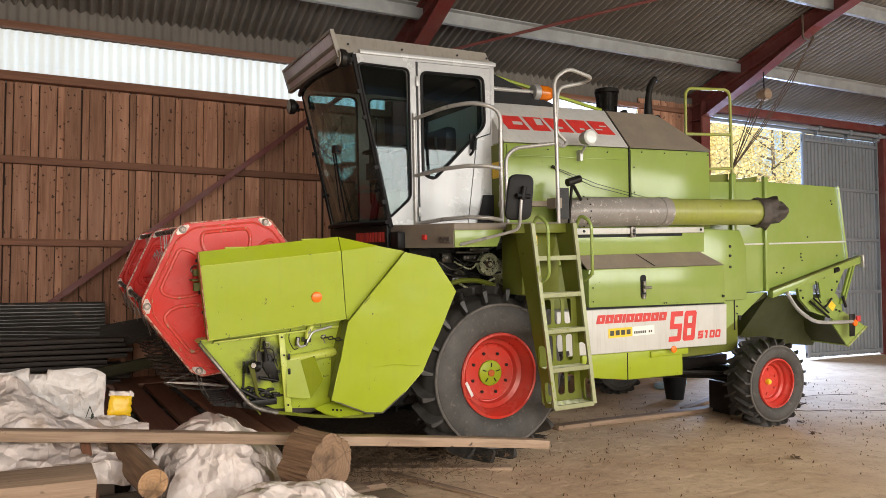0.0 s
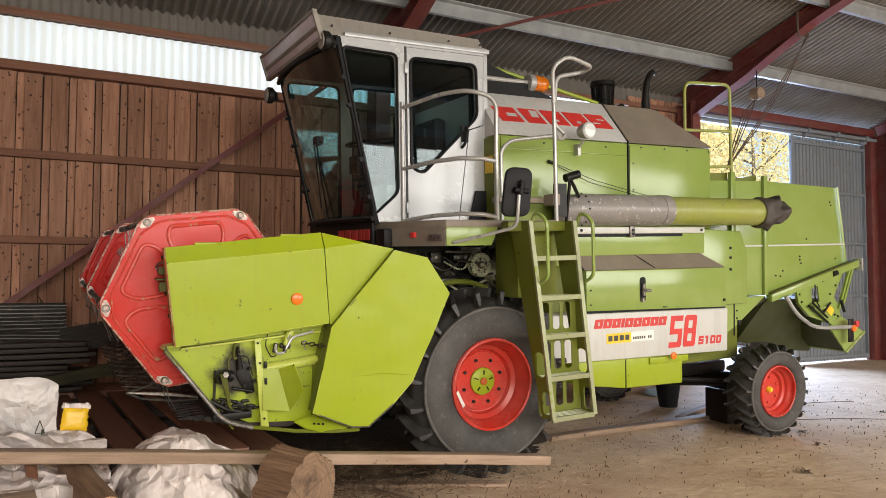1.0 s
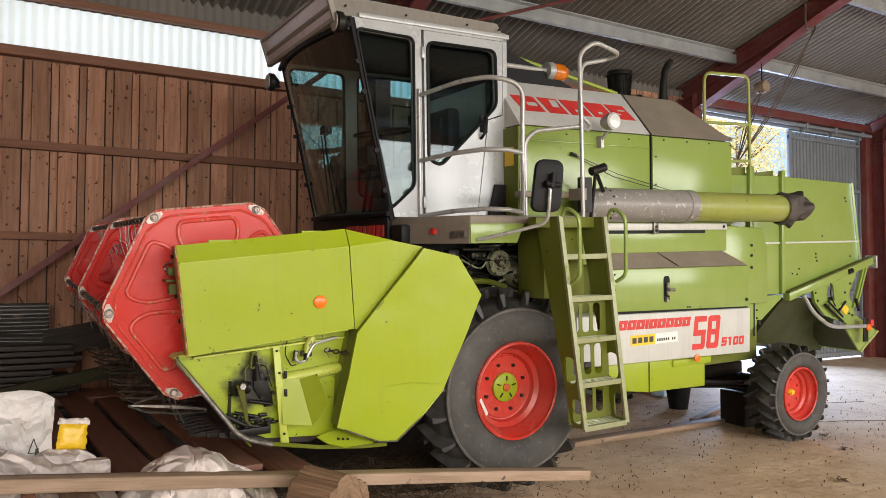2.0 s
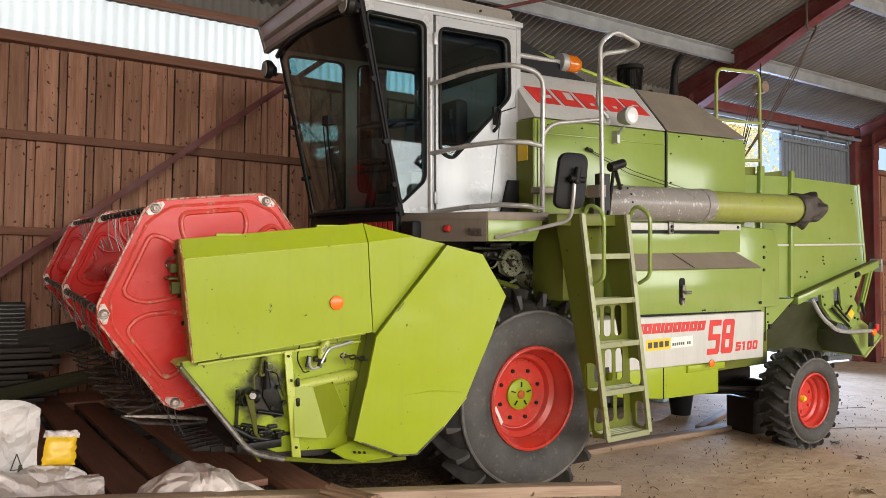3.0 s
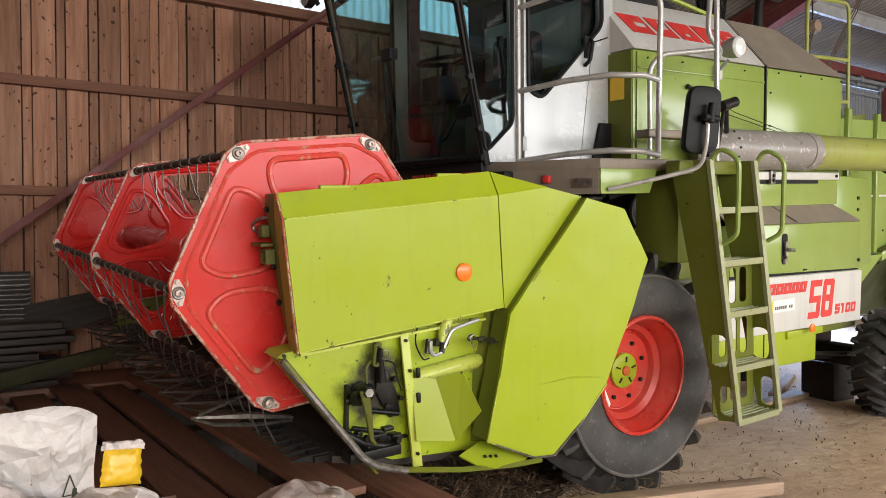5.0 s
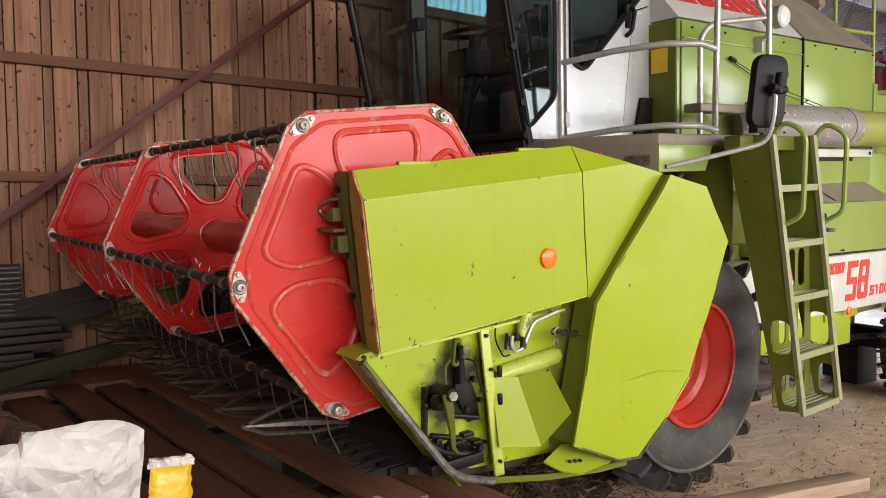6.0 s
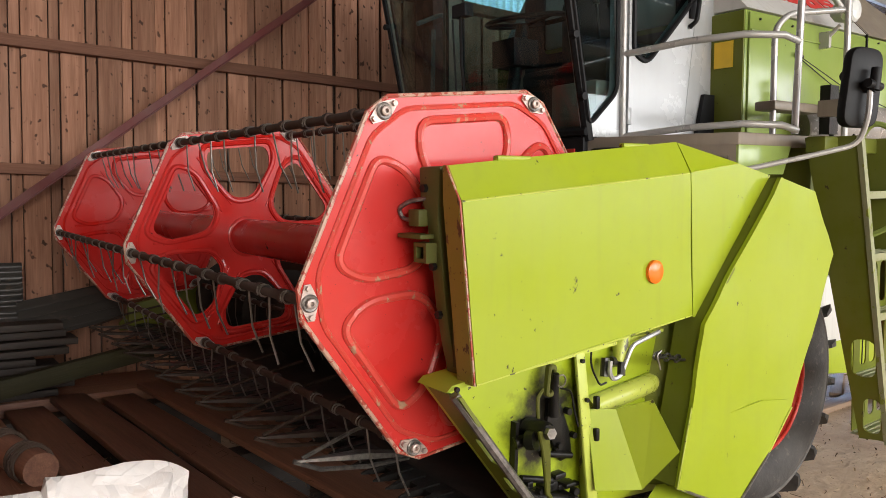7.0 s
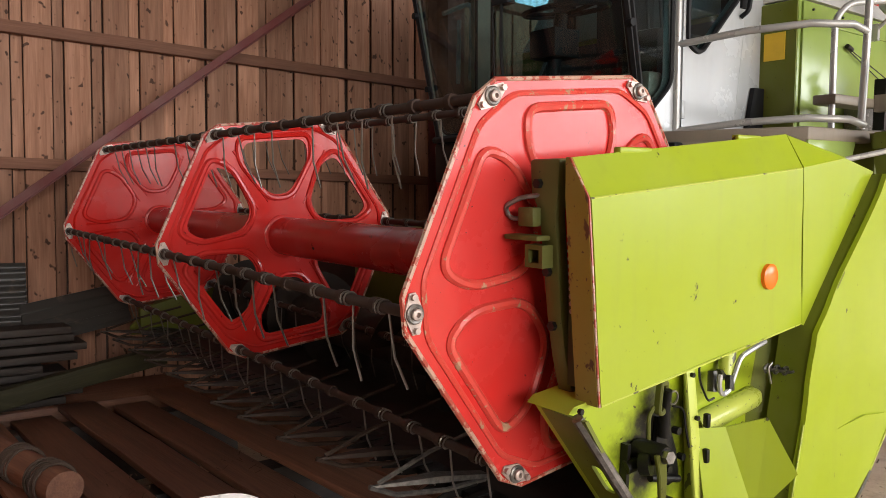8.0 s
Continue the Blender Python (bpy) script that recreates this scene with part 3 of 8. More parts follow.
# purlins under the sheets
for y in (8.62, 6.95, 5.25, 3.55, 1.0, -0.8, -2.6, -4.2):
    bm = bm_new()
    z = roof_z(y) - 0.035
    prism(bm, [(y - 0.035, z), (y + 0.035, z - 0.02 if y > RIDGE_Y else z), (y + 0.035, z - 0.17), (y + 0.085, z - 0.185), (y + 0.02, z - 0.185), (y + 0.02, z - 0.03), (y - 0.035, z - 0.015)], "x", WEST, EAST)
    solid("purlin", bm, GALV, "pale galvanised steel purlin under the roof sheets", "purlin", "roof purlins", "structure")

# wind braces
for a, b, y in (((-1.90, 0.02), (3.75, 4.52), WALL - 0.26),):
    bm = bm_new()
    d = Vector((b[0] - a[0], 0, b[1] - a[1])).normalized()
    n = Vector((-d.z, 0, d.x)) * 0.032
    p, q = Vector((a[0], y, a[1])), Vector((b[0], y, b[1]))
    loft(bm, [[e + n, e + n + Vector((0, 0.012, 0)), e - n + Vector((0, 0.012, 0)), e - n] for e in (p, q)])
    loft(bm, [[e - n, e - n + Vector((0, -0.05, 0)), e - n * 0.75 + Vector((0, -0.05, 0)), e - n * 0.75] for e in (p, q)])
    solid("wind_brace", bm, STEEL_RED, "dark red steel angle bracing the wall diagonally", "brace", kind="structure")
bm = bm_new()
tube(bm, [(4.45, 9.3, roof_z(9.3) - 0.22), (9.5, 5.3, roof_z(5.3) - 0.24)], 0.022)
solid("roof_brace", bm, STEEL_RED, "dark red steel rod bracing the roof", "brace", kind="structure")

# side doorway with its track and sliding door
solid("door_beam", simple(box, DOOR_A - 0.2, DOOR_B + 0.1, WALL - 0.12, WALL + 0.05, 4.55, 4.70, bevel=0.008), STEEL_RED, "dark red steel lintel over the side door", "beam", kind="structure")
bm = bm_new()
tube(bm, [(DOOR_A - 0.1, WALL - 0.13, 4.47), (DOOR_B + 0.1, WALL - 0.13, 4.47)], 0.035, 10)
solid("door_track", bm, DOORSHEET, "galvanised steel sliding door track", "door track", kind="structure")
solid("track_cover", simple(box, DOOR_A - 0.1, DOOR_B + 0.05, WALL - 0.02, WALL + 0.09, 4.405, 4.545, bevel=0.004), DOORSHEET, "grey steel cover board over the sliding door", "cover board", kind="structure")
door = thing("door_1", pose(0, 0, 0), "grey corrugated steel sliding door, half open", "sliding door", kind="structure")
bm = bm_new()
n = 22
xa, xb = 12.62, 14.92
outline = []
for i in range(n):
    u = xa + (xb - xa) * i / n
    w = (xb - xa) / n
    outline += [(u, 0.0), (u + w * 0.62, 0.0), (u + w * 0.70, 0.02), (u + w * 0.92, 0.02)]
outline.append((xb, 0.0))
loft(bm, [[(u, WALL + 0.10 + d, z) for u, d in outline] for z in (0.03, 4.40)], cap=False, closed=False)
part("door_sheet", bm, DOORSHEET, door)
for z in (0.10, 1.30, 2.35, 3.35, 4.28):
    part("door_rail", simple(box, xa - 0.01, xb, WALL + 0.04, WALL + 0.09, z - 0.03, z + 0.03, bevel=0.004), DOORSHEET, door)
for x in (xa + 0.02, xb - 0.03):
    part("door_stile", simple(box, x - 0.03, x + 0.03, WALL + 0.03, WALL + 0.095, 0.03, 4.39, bevel=0.004), DOORSHEET, door)
for x in (xa + 0.25, xa + 1.15, xb - 0.25):
    bm = simple(box, x - 0.02, x + 0.02, WALL - 0.10, WALL - 0.025, 4.36, 4.50)
    box(bm, x - 0.035, x + 0.035, WALL - 0.175, WALL - 0.09, 4.42, 4.52)
    part("hanger", bm, DOORSHEET, door)
solid("door_post", simple(box, DOOR_B - 0.02, DOOR_B + 0.22, WALL - 0.1, WALL + 0.1, 0, 4.5, bevel=0.01), STEEL_RED, "dark red painted post beside the sliding door", "post", kind="structure")


# ---- outside ----
def tree_thing(x, y, h, seed):
    rnd = random.Random(seed)
    t = thing("tree", pose(x, y, 0.0), "birch with thin yellow autumn leaves outside the shed", "tree", "trees outside")
    bm = bm_new()
    tube(bm, [(0, 0, -0.3), (0.1, 0.05, h * 0.3), (0.05, -0.1, h * 0.62), (0.2, 0.1, h)], [0.16, 0.13, 0.08, 0.02], 8)
    limbs = []
    for k in range(16):
        z = h * (0.22 + 0.7 * k / 16)
        a = rnd.uniform(0, 6.28)
        ln = (h - z) * 0.42 + 0.7
        tip = Vector((math.cos(a) * ln, math.sin(a) * ln, z + ln * 0.55))
        tube(bm, [(0.06, 0, z), tip * 0.5 + Vector((0, 0, z * 0.5 - 0.1)), tip], [0.05, 0.03, 0.008], 5)
        limbs.append((Vector((0.06, 0, z)), tip))
    part("trunk", bm, TRUNK, t)
    bm = bm_new()
    for k in range(8000):
        a, b = rnd.choice(limbs)
        c = a.lerp(b, rnd.uniform(0.25, 1.1)) + Vector((rnd.gauss(0, 0.4), rnd.gauss(0, 0.4), rnd.gauss(-0.1, 0.4)))
        u = Vector((rnd.gauss(0, 1), rnd.gauss(0, 1), rnd.gauss(0, 1))).normalized() * rnd.uniform(0.035, 0.075)
        w = u.cross(Vector((rnd.gauss(0, 1), rnd.gauss(0, 1), rnd.gauss(0, 1)))).normalized() * 0.034
        bm.faces.new([bm.verts.new(c + p) for p in (u, w, -u, -w)])
    part("crown", bm, LEAF_Y, t)


for k, (x, y, h) in enumerate(((15.2, 16.0, 6.5), (16.5, 17.0, 7.5), (19.0, 20.0, 9.0), (22.5, 22.0, 8.0), (20.5, 26.0, 11.0), (25.5, 28.0, 10.0), (15.0, 23.0, 9.0), (24.5, 20.5, 9.0), (27.0, 22.0, 10.0), (29.5, 26.0, 12.0))):
    tree_thing(x, y, h, 10 + k)

# ---- combine harvester ----
# its own frame: x to the rear, y to the far side, z up; it leans a little, nose and near side down
MACHINE = pose(3.28, 5.75, 0) @ pose(0, 0, 0, 2.4, 0, 0) @ pose(0, 0, 0, 0, -2.2, 0)
combine = thing("combine_harvester", MACHINE, "green and grey combine harvester with a glazed cab", "combine harvester")


def plate(bm, outer, holes, axis, a, b):
    """A flat plate with holes, of real thickness."""
    def at(p, h):
        return {"x": (h, p[0], p[1]), "y": (p[0], h, p[1]), "z": (p[0], p[1], h)}[axis]
    edges = []
    for loop in [outer] + list(holes):
        vs = [bm.verts.new(at(p, a)) for p in loop]
        edges += [bm.edges.new((vs[i], vs[(i + 1) % len(vs)])) for i in range(len(vs))]
    made = bmesh.ops.triangle_fill(bm, use_beauty=True, use_dissolve=False, edges=edges)
    faces = [g for g in made["geom"] if isinstance(g, bmesh.types.BMFace)]
    ext = bmesh.ops.extrude_face_region(bm, geom=faces)
    shift = Vector(at((0, 0), b - a))
    bmesh.ops.translate(bm, vec=shift, verts=[g for g in ext["geom"] if isinstance(g, bmesh.types.BMVert)])


def flat_round(pts, r, steps=4):
    return [(p.x, p.y) for p in rounded([(q[0], q[1], 0) for q in pts], r, steps, closed=True)]


def cyl(bm, p, q, r, n=14):
    return tube(bm, [p, Vector(p).lerp(Vector(q), 0.5), q], r, n)


def bolt(bm, c, r=0.012, axis="y", d=-0.01):
    n = 6
    c = Vector(c)
    ring = []
    for h in (0, d):
        ring.append([c + (Vector((math.cos(a) * r, h, math.sin(a) * r)) if axis == "y" else Vector((h, math.cos(a) * r, math.sin(a) * r))) for a in (2 * math.pi * k / n for k in range(n))])
    loft(bm, ring)


def bolts(places, r, material, parent, axis="y", d=-0.01):
    """Bolt heads, each an object on one mesh."""
    bm = bm_new()
    bolt(bm, (0, 0, 0), r, axis, d)
    me = mesh_of("bolt", bm, material)
    for p in places:
        ob = new("bolt", me)
        ob.parent = parent
        ob.matrix_basis = pose(*p)


# wheels
def wheel(name, c, y0, radius, width, rim, lugs, side, label, deep, ground):
    """c = (x, z) of the axle; y0 the outer face; side -1 when it faces the near side; ground flattens the tyre."""
    def yy(d):
        return y0 - side * d

    def settle(bm):
        for v in bm.verts:
            if v.co.z < ground:
                v.co.z = ground + 0.1 * (v.co.z - ground)
    D = width * deep
    hold = part(name, simple(lathe_y, [(0.001, yy(D)), (rim * 0.66, yy(D)), (rim * 0.70, yy(D + 0.02)), (rim * 0.62, yy(D + 0.03)), (0.001, yy(D + 0.03))], c), RIM_RED, combine, label)
    R = radius
    h = R - rim
    bm = bm_new()
    prof = [(rim * 0.985, yy(0.045)), (rim * 1.05, yy(0.004)), (rim + h * 0.22, yy(-0.026)), (rim + h * 0.42, yy(-0.034)), (rim + h * 0.58, yy(-0.022)), (rim + h * 0.655, yy(0.002)), (rim + h * 0.67, yy(0.030)), (rim + h * 0.74, yy(0.055)), (rim + h * 0.80, yy(0.10)),
            (rim + h * 0.83, yy(width * 0.5)), (rim + h * 0.80, yy(width - 0.10)), (rim + h * 0.74, yy(width - 0.055)),
            (rim + h * 0.66, yy(width)), (rim + h * 0.4, yy(width + 0.02)), (rim * 1.03, yy(width - 0.01)), (rim * 0.985, yy(width - 0.05))]
    lathe_y(bm, prof + [prof[0]], c, 72)
    settle(bm)
    tyre_ = part("tyre", bm, TYRE, hold)
    tyre_.data.materials.append(TREAD)
    for p in tyre_.data.polygons:
        if math.hypot(p.center.x - c[0], p.center.z - c[1]) > rim + h * 0.62:
            p.material_index = 1
    bm = bm_new()
    tube(bm, [(c[0] + (rim + h * 0.63) * math.cos(a), yy(-0.006), c[1] + (rim + h * 0.63) * math.sin(a)) for a in (2 * math.pi * k / 64 for k in range(64))], 0.013, 7, True)
    settle(bm)
    part("sidewall_ring", bm, SCUFFED, hold, "dusty scuffed shoulder ring")
    bm = bm_new()
    k75 = R / 0.75
    for s_ in (0, 1):
        for k in range(lugs):
            a0 = 2 * math.pi * (k + 0.5 * s_) / lugs
            rings = []
            for u, ro, ri, da, w in ((0.52 * width, 1.0, 0.78, 0.0, 0.024), (0.30 * width, 1.0, 0.78, 0.13, 0.024), (0.10 * width, 0.99, 0.76, 0.24, 0.028), (0.0, 0.955, 0.70, 0.29, 0.042), (-0.014, 0.86, 0.655, 0.305, 0.036), (-0.022, 0.72, 0.63, 0.315, 0.022)):
                y = u if s_ == 0 else width - u
                wt = w * k75 / R * (0.44 if R < 0.6 else 0.50)
                back = 0.0 if u > 0 else 0.045
                yb = (u + back) if s_ == 0 else width - (u + back)
                a = a0 + da * 0.62
                rings.append([(c[0] + rr * math.cos(a + d), yy(q), c[1] + rr * math.sin(a + d)) for rr, d, q in
                              ((rim + h * ro, -wt, y), (rim + h * ro, wt, y), (rim + h * ri, wt * 1.9, yb), (rim + h * ri, -wt * 1.35, yb))])
            loft(bm, rings)
    settle(bm)
    part("tread", bm, TREAD, hold, "black rubber lugs", 24)
    bm = bm_new()
    lathe_y(bm, [(rim * 1.03, yy(0.012)), (rim * 1.025, yy(-0.004)), (rim * 0.985, yy(-0.004)), (rim * 0.955, yy(0.03)), (rim * 0.90, yy(0.05)), (rim * 0.885, yy(D * 0.45)), (rim * 0.845, yy(D * 0.55)), (rim * 0.84, yy(D * 0.75)),
                 (rim * 0.74, yy(D * 0.86)), (rim * 0.70, yy(D + 0.01)), (rim * 0.60, yy(D + 0.02)), (rim * 0.60, yy(D + 0.05)), (rim * 0.9, yy(D + 0.08)), (rim * 0.95, yy(width * 0.9)), (rim * 1.03, yy(width - 0.02)), (rim * 1.0, yy(width * 0.5)), (rim * 1.03, yy(0.012))], c, 56)
    part("rim", bm, RIM_RED, hold)
    bm = bm_new()
    tube(bm, [(c[0] + rim * 0.985 * math.cos(a), yy(-0.002), c[1] + rim * 0.985 * math.sin(a)) for a in (2 * math.pi * k / 56 for k in range(56))], 0.010, 7, True)
    part("rim_lip", bm, RIM_RED, hold)
    bm = bm_new()
    hr = 0.31 if rim > 0.3 else 0.12
    lathe_y(bm, [(rim * hr, yy(D + 0.01)), (rim * hr, yy(D - 0.020)), (rim * hr * 0.9, yy(D - 0.028)), (0.001, yy(D - 0.028))], c, 28)
    part("hub", bm, GREEN if rim > 0.3 else YELLOW, hold, "green painted hub" if rim > 0.3 else "yellow painted hub")
    bm = bm_new()
    lathe_y(bm, [(rim * 0.085, yy(D - 0.02)), (rim * 0.085, yy(D - 0.04)), (0.001, yy(D - 0.045))], c, 16)
    part("hub_cap", bm, RUSTCAP if rim > 0.3 else YELLOW, hold)
    if rim > 0.3:
        for k in range(5):
            a = 2 * math.pi * (k + 0.2) / 5
            bm = simple(box, rim * 0.15, rim * 0.25, yy(D - 0.032) - 0.004, yy(D - 0.032) + 0.004, -0.004, 0.004)
            bm.transform(Matrix.Translation((c[0], 0, c[1])) @ Matrix.Rotation(-a, 4, "Y"))
            part("hub_slot", bm, GREASE, hold)
    bm = bm_new()
    bolt(bm, (0, 0, 0), 0.014, "y", side * 0.018)
    nut = mesh_of("wheel_nut", bm, GREASE if rim > 0.3 else RIM_RED)
    count = 8 if rim > 0.3 else 6
    for k in range(count):
        a = 2 * math.pi * (k + 0.4) / count
        ob = new("wheel_nut", nut)
        ob.parent = hold
        ob.matrix_basis = pose(c[0] + rim * 0.50 * math.cos(a), yy(D + 0.002), c[1] + rim * 0.50 * math.sin(a))


wheel("front_wheel", (-0.008, 0.742), -0.140, 0.755, 0.47, 0.357, 20, -1, "large lugged tyre on a red steel rim", 0.378, 0.0)
wheel("front_wheel", (-0.008, 0.637), 2.74, 0.755, 0.47, 0.357, 20, 1, "large lugged tyre on a red steel rim", 0.378, -0.115)
wheel("rear_wheel", (3.38, 0.327), -0.125, 0.475, 0.30, 0.255, 22, -1, "small lugged steering tyre on a red rim", 0.40, -0.128)
wheel("rear_wheel", (3.38, 0.215), 2.68, 0.475, 0.30, 0.255, 22, 1, "small lugged steering tyre on a red rim", 0.40, -0.24)

bm = bm_new()
loft(bm, [[(-0.320, -0.098, 0.700), (-0.292, -0.080, 0.712), (-0.290, -0.076, 0.708), (-0.318, -0.094, 0.696)], [(-0.262, -0.098, 0.578), (-0.232, -0.080, 0.590), (-0.230, -0.076, 0.586), (-0.260, -0.094, 0.574)]])
part("tape_strip", bm, WHITE, combine, "strip of white tape on the rim")

# axles and chassis
bm = bm_new()
box(bm, -0.16, 0.16, 0.36, 2.2, 0.60, 0.88)
box(bm, -0.28, 0.24, 0.42, 0.75, 0.52, 1.00)
box(bm, -0.12, 0.10, 0.06, 0.36, 0.64, 0.84)
bevelled(bm, 0.03)
part("front_axle", bm, GREASE, combine, "greasy dark front axle")
bm = bm_new()
box(bm, 3.40, 3.56, 0.22, 2.45, 0.22, 0.40)
cyl(bm, (3.48, 0.10, 0.34), (3.48, 0.3, 0.33), 0.06)
box(bm, 2.30, 3.45, 0.60, 0.75, 0.42, 0.54, )
bevelled(bm, 0.012)
part("rear_axle", bm, GREASE, combine, "dark steering axle")
bm = bm_new()
cyl(bm, (2.2, 0.35, 0.50), (3.38, 0.30, 0.36), 0.022)
cyl(bm, (2.3, 0.55, 0.42), (3.38, 0.55, 0.30), 0.03)
part("steering_rod", bm, GREASE, combine)

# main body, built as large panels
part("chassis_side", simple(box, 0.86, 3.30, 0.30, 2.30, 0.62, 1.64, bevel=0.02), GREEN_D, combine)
part("chassis_front", simple(box, 0.42, 0.855, 0.72, 2.30, 0.62, 1.97, bevel=0.02), GREASE, combine)
part("grain_tank", simple(box, 0.30, 2.84, 0.236, 2.40, 1.98, 2.79, bevel=0.012), GREEN_B, combine, "green sheet metal grain tank")
part("tank_bottom", simple(box, 0.86, 2.84, 0.236, 2.40, 1.645, 1.978, bevel=0.004), GREEN_B, combine)
for a, b in ((0.325, 1.725), (1.765, 2.825)):
    bm = simple(box, a, b, 0.222, 0.237, 2.02, 2.775, bevel=0.005)
    part("tank_panel", bm, GREEN_B, combine)
part("tank_seam", simple(box, 1.740, 1.750, 0.219, 0.235, 2.0, 2.80), BLACK, combine)
part("panel_crease", simple(box, 0.33, 1.72, 0.212, 0.224, 2.668, 2.680, bevel=0.003), GREEN_B, combine)
# sloped upper covers of the tank
bm = bm_new()
prism(bm, [(0.225, 2.795), (0.60, 3.225), (2.05, 3.225), (2.40, 2.795)], "x", 0.30, 1.745)
bevelled(bm, 0.008)
part("tank_cover", bm, SILVER, combine, "silver grey sloped tank cover")
bm = bm_new()
loft(bm, [[(1.757, 0.225, 2.795), (1.757, 0.60, 3.222), (1.757, 2.05, 3.222), (1.757, 2.40, 2.795)],
          [(2.40, 0.225, 2.795), (2.40, 0.60, 3.222), (2.40, 2.05, 3.222), (2.40, 2.40, 2.795)],
          [(2.46, 0.225, 2.795), (2.46, 0.585, 3.205), (2.46, 2.06, 3.205), (2.46, 2.40, 2.795)],
          [(2.845, 0.225, 2.795), (2.845, 0.245, 2.82), (2.845, 2.38, 2.82), (2.845, 2.40, 2.795)]])
part("engine_cover", bm, TAUPE, combine, "taupe grey sloped engine cover")
bm = bm_new()
loft(bm, [[(x, 0.221 + s, 2.797 + s * 0.02), (x, 0.597 + s, 3.229)] for x, s in ((1.746, -0.004), (1.755, -0.004))], cap=False, closed=False)
part("cover_seam", bm, BLACK, combine)

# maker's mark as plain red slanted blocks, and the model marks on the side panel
def slanted(bm, x, z, w, h, lean, place, cut=None):
    """A slanted block, with slots cut into it; place maps (x, z) to the surface."""
    loops = [[(x, z), (x + w, z), (x + w + lean, z + h), (x + lean, z + h)]]
    holes = [[(x + a * w + lean * (b0 + b1) / 2, z + b0 * h), (x + a1 * w + lean * (b0 + b1) / 2, z + b0 * h), (x + a1 * w + lean * (b0 + b1) / 2, z + b1 * h), (x + a * w + lean * (b0 + b1) / 2, z + b1 * h)] for a, a1, b0, b1 in (cut or [])]
    tmp = bm_new()
    plate(tmp, loops[0], holes, "y", 0, -0.003)
    for v in tmp.verts:
        v.co = place(v.co)
    me = bpy.data.meshes.new("tmp")
    tmp.to_mesh(me)
    tmp.free()
    bm.from_mesh(me)
    bpy.data.meshes.remove(me)


def on_cover(co):
    # the slope of the tank cover: z runs up the slope
    d = Vector((0, 0.375, 0.43)).normalized()
    n = Vector((0, -0.43, 0.375)).normalized()
    return Vector((co.x, 0.225, 2.795)) + d * co.z + n * (0.003 - co.y)


bm = bm_new()
for k, (x, w, cut) in enumerate(((0.42, 0.235, [(0.45, 0.92, 0.36, 0.62)]), (0.70, 0.20, [(0.5, 0.93, 0.42, 0.93)]), (0.94, 0.225, [(0.36, 0.62, 0.22, 0.40)]), (1.20, 0.225, [(0.36, 0.62, 0.22, 0.40)]), (1.46, 0.215, [(0.08, 0.52, 0.30, 0.42), (0.48, 0.92, 0.58, 0.70)]))):
    slanted(bm, x, 0.18, w, 0.195, -0.05, on_cover, cut)
part("maker_mark", bm, DECAL, combine, "red slanted maker's mark")


def on_side(y):
    return lambda co: Vector((co.x, y + co.y, co.z))


# side panels under the tank
part("upper_strip", simple(box, 1.00, 2.66, 0.150, 0.30, 1.735, 2.02, bevel=0.008), GREEN_B, combine)
part("slide_rail", simple(box, 1.00, 2.64, 0.128, 0.152, 1.935, 1.995, bevel=0.006), PANEL, combine, "pale sliding rail")
part("rail_gap", simple(box, 1.02, 2.35, 0.140, 0.156, 1.905, 1.932), BLACK, combine)
part("rail_catch", simple(box, 1.66, 1.72, 0.110, 0.135, 1.90, 2.01, bevel=0.006), IRON, combine)
bolts([(2.59, 0.128, 1.965), (1.69, 0.110, 1.965), (1.69, 0.110, 1.93), (1.10, 0.128, 1.965)], 0.014, GREASE, combine)
bm = bm_new()
loft(bm, [[(1.035, 0.165, 1.742), (2.595, 0.165, 1.742), (2.595, 0.175, 1.742), (1.035, 0.175, 1.742)],
          [(1.06, 0.030, 1.612), (2.80, 0.030, 1.600), (2.80, 0.040, 1.592), (1.06, 0.040, 1.604)]])
part("side_lid", bm, TAUPE, combine, "taupe sloped lid")
bm = bm_new()
loft(bm, [[(1.73, 0.1645, 1.744), (1.745, 0.1645, 1.744)], [(1.87, 0.029, 1.612), (1.89, 0.029, 1.612)]], cap=False, closed=False)
part("lid_seam", bm, BLACK, combine)
bm = bm_new()
prism(bm, [(1.085, 1.245), (2.835, 1.198), (2.835, 1.590), (1.085, 1.606)], "y", 0.045, 0.30)
bevelled(bm, 0.010)
part("valve_panel", bm, GREEN_B, combine, "green hinged side panel")
bm = simple(plate, flat_round([(1.705, 1.30), (1.775, 1.30), (1.775, 1.53), (1.705, 1.53)], 0.035), [], "y", 0.040, 0.044)
part("valve_slot", bm, BLACK, combine)
bm = bm_new()
cyl(bm, (1.74, 0.030, 1.36), (1.74, 0.030, 1.47), 0.017)
cyl(bm, (1.74, 0.045, 1.41), (1.74, -0.005, 1.41), 0.015)
cyl(bm, (1.74, 0.0, 1.41), (1.80, 0.0, 1.405), 0.013)
cyl(bm, (1.735, 0.035, 1.30), (1.735, 0.035, 1.34), 0.020)
part("valve", bm, IRON, combine, "worn steel valve")
bm = bm_new()
prism(bm, [(0.70, 0.812), (2.825, 0.765), (2.835, 1.187), (0.70, 1.232)], "y", 0.022, 0.30)
bevelled(bm, 0.012)
side_panel = part("side_panel", bm, PANEL, combine, "light grey side panel with red model marks")
part("panel_gap", simple(box, 1.0, 2.84, 0.060, 0.08, 1.180, 1.250), BLACK, combine)
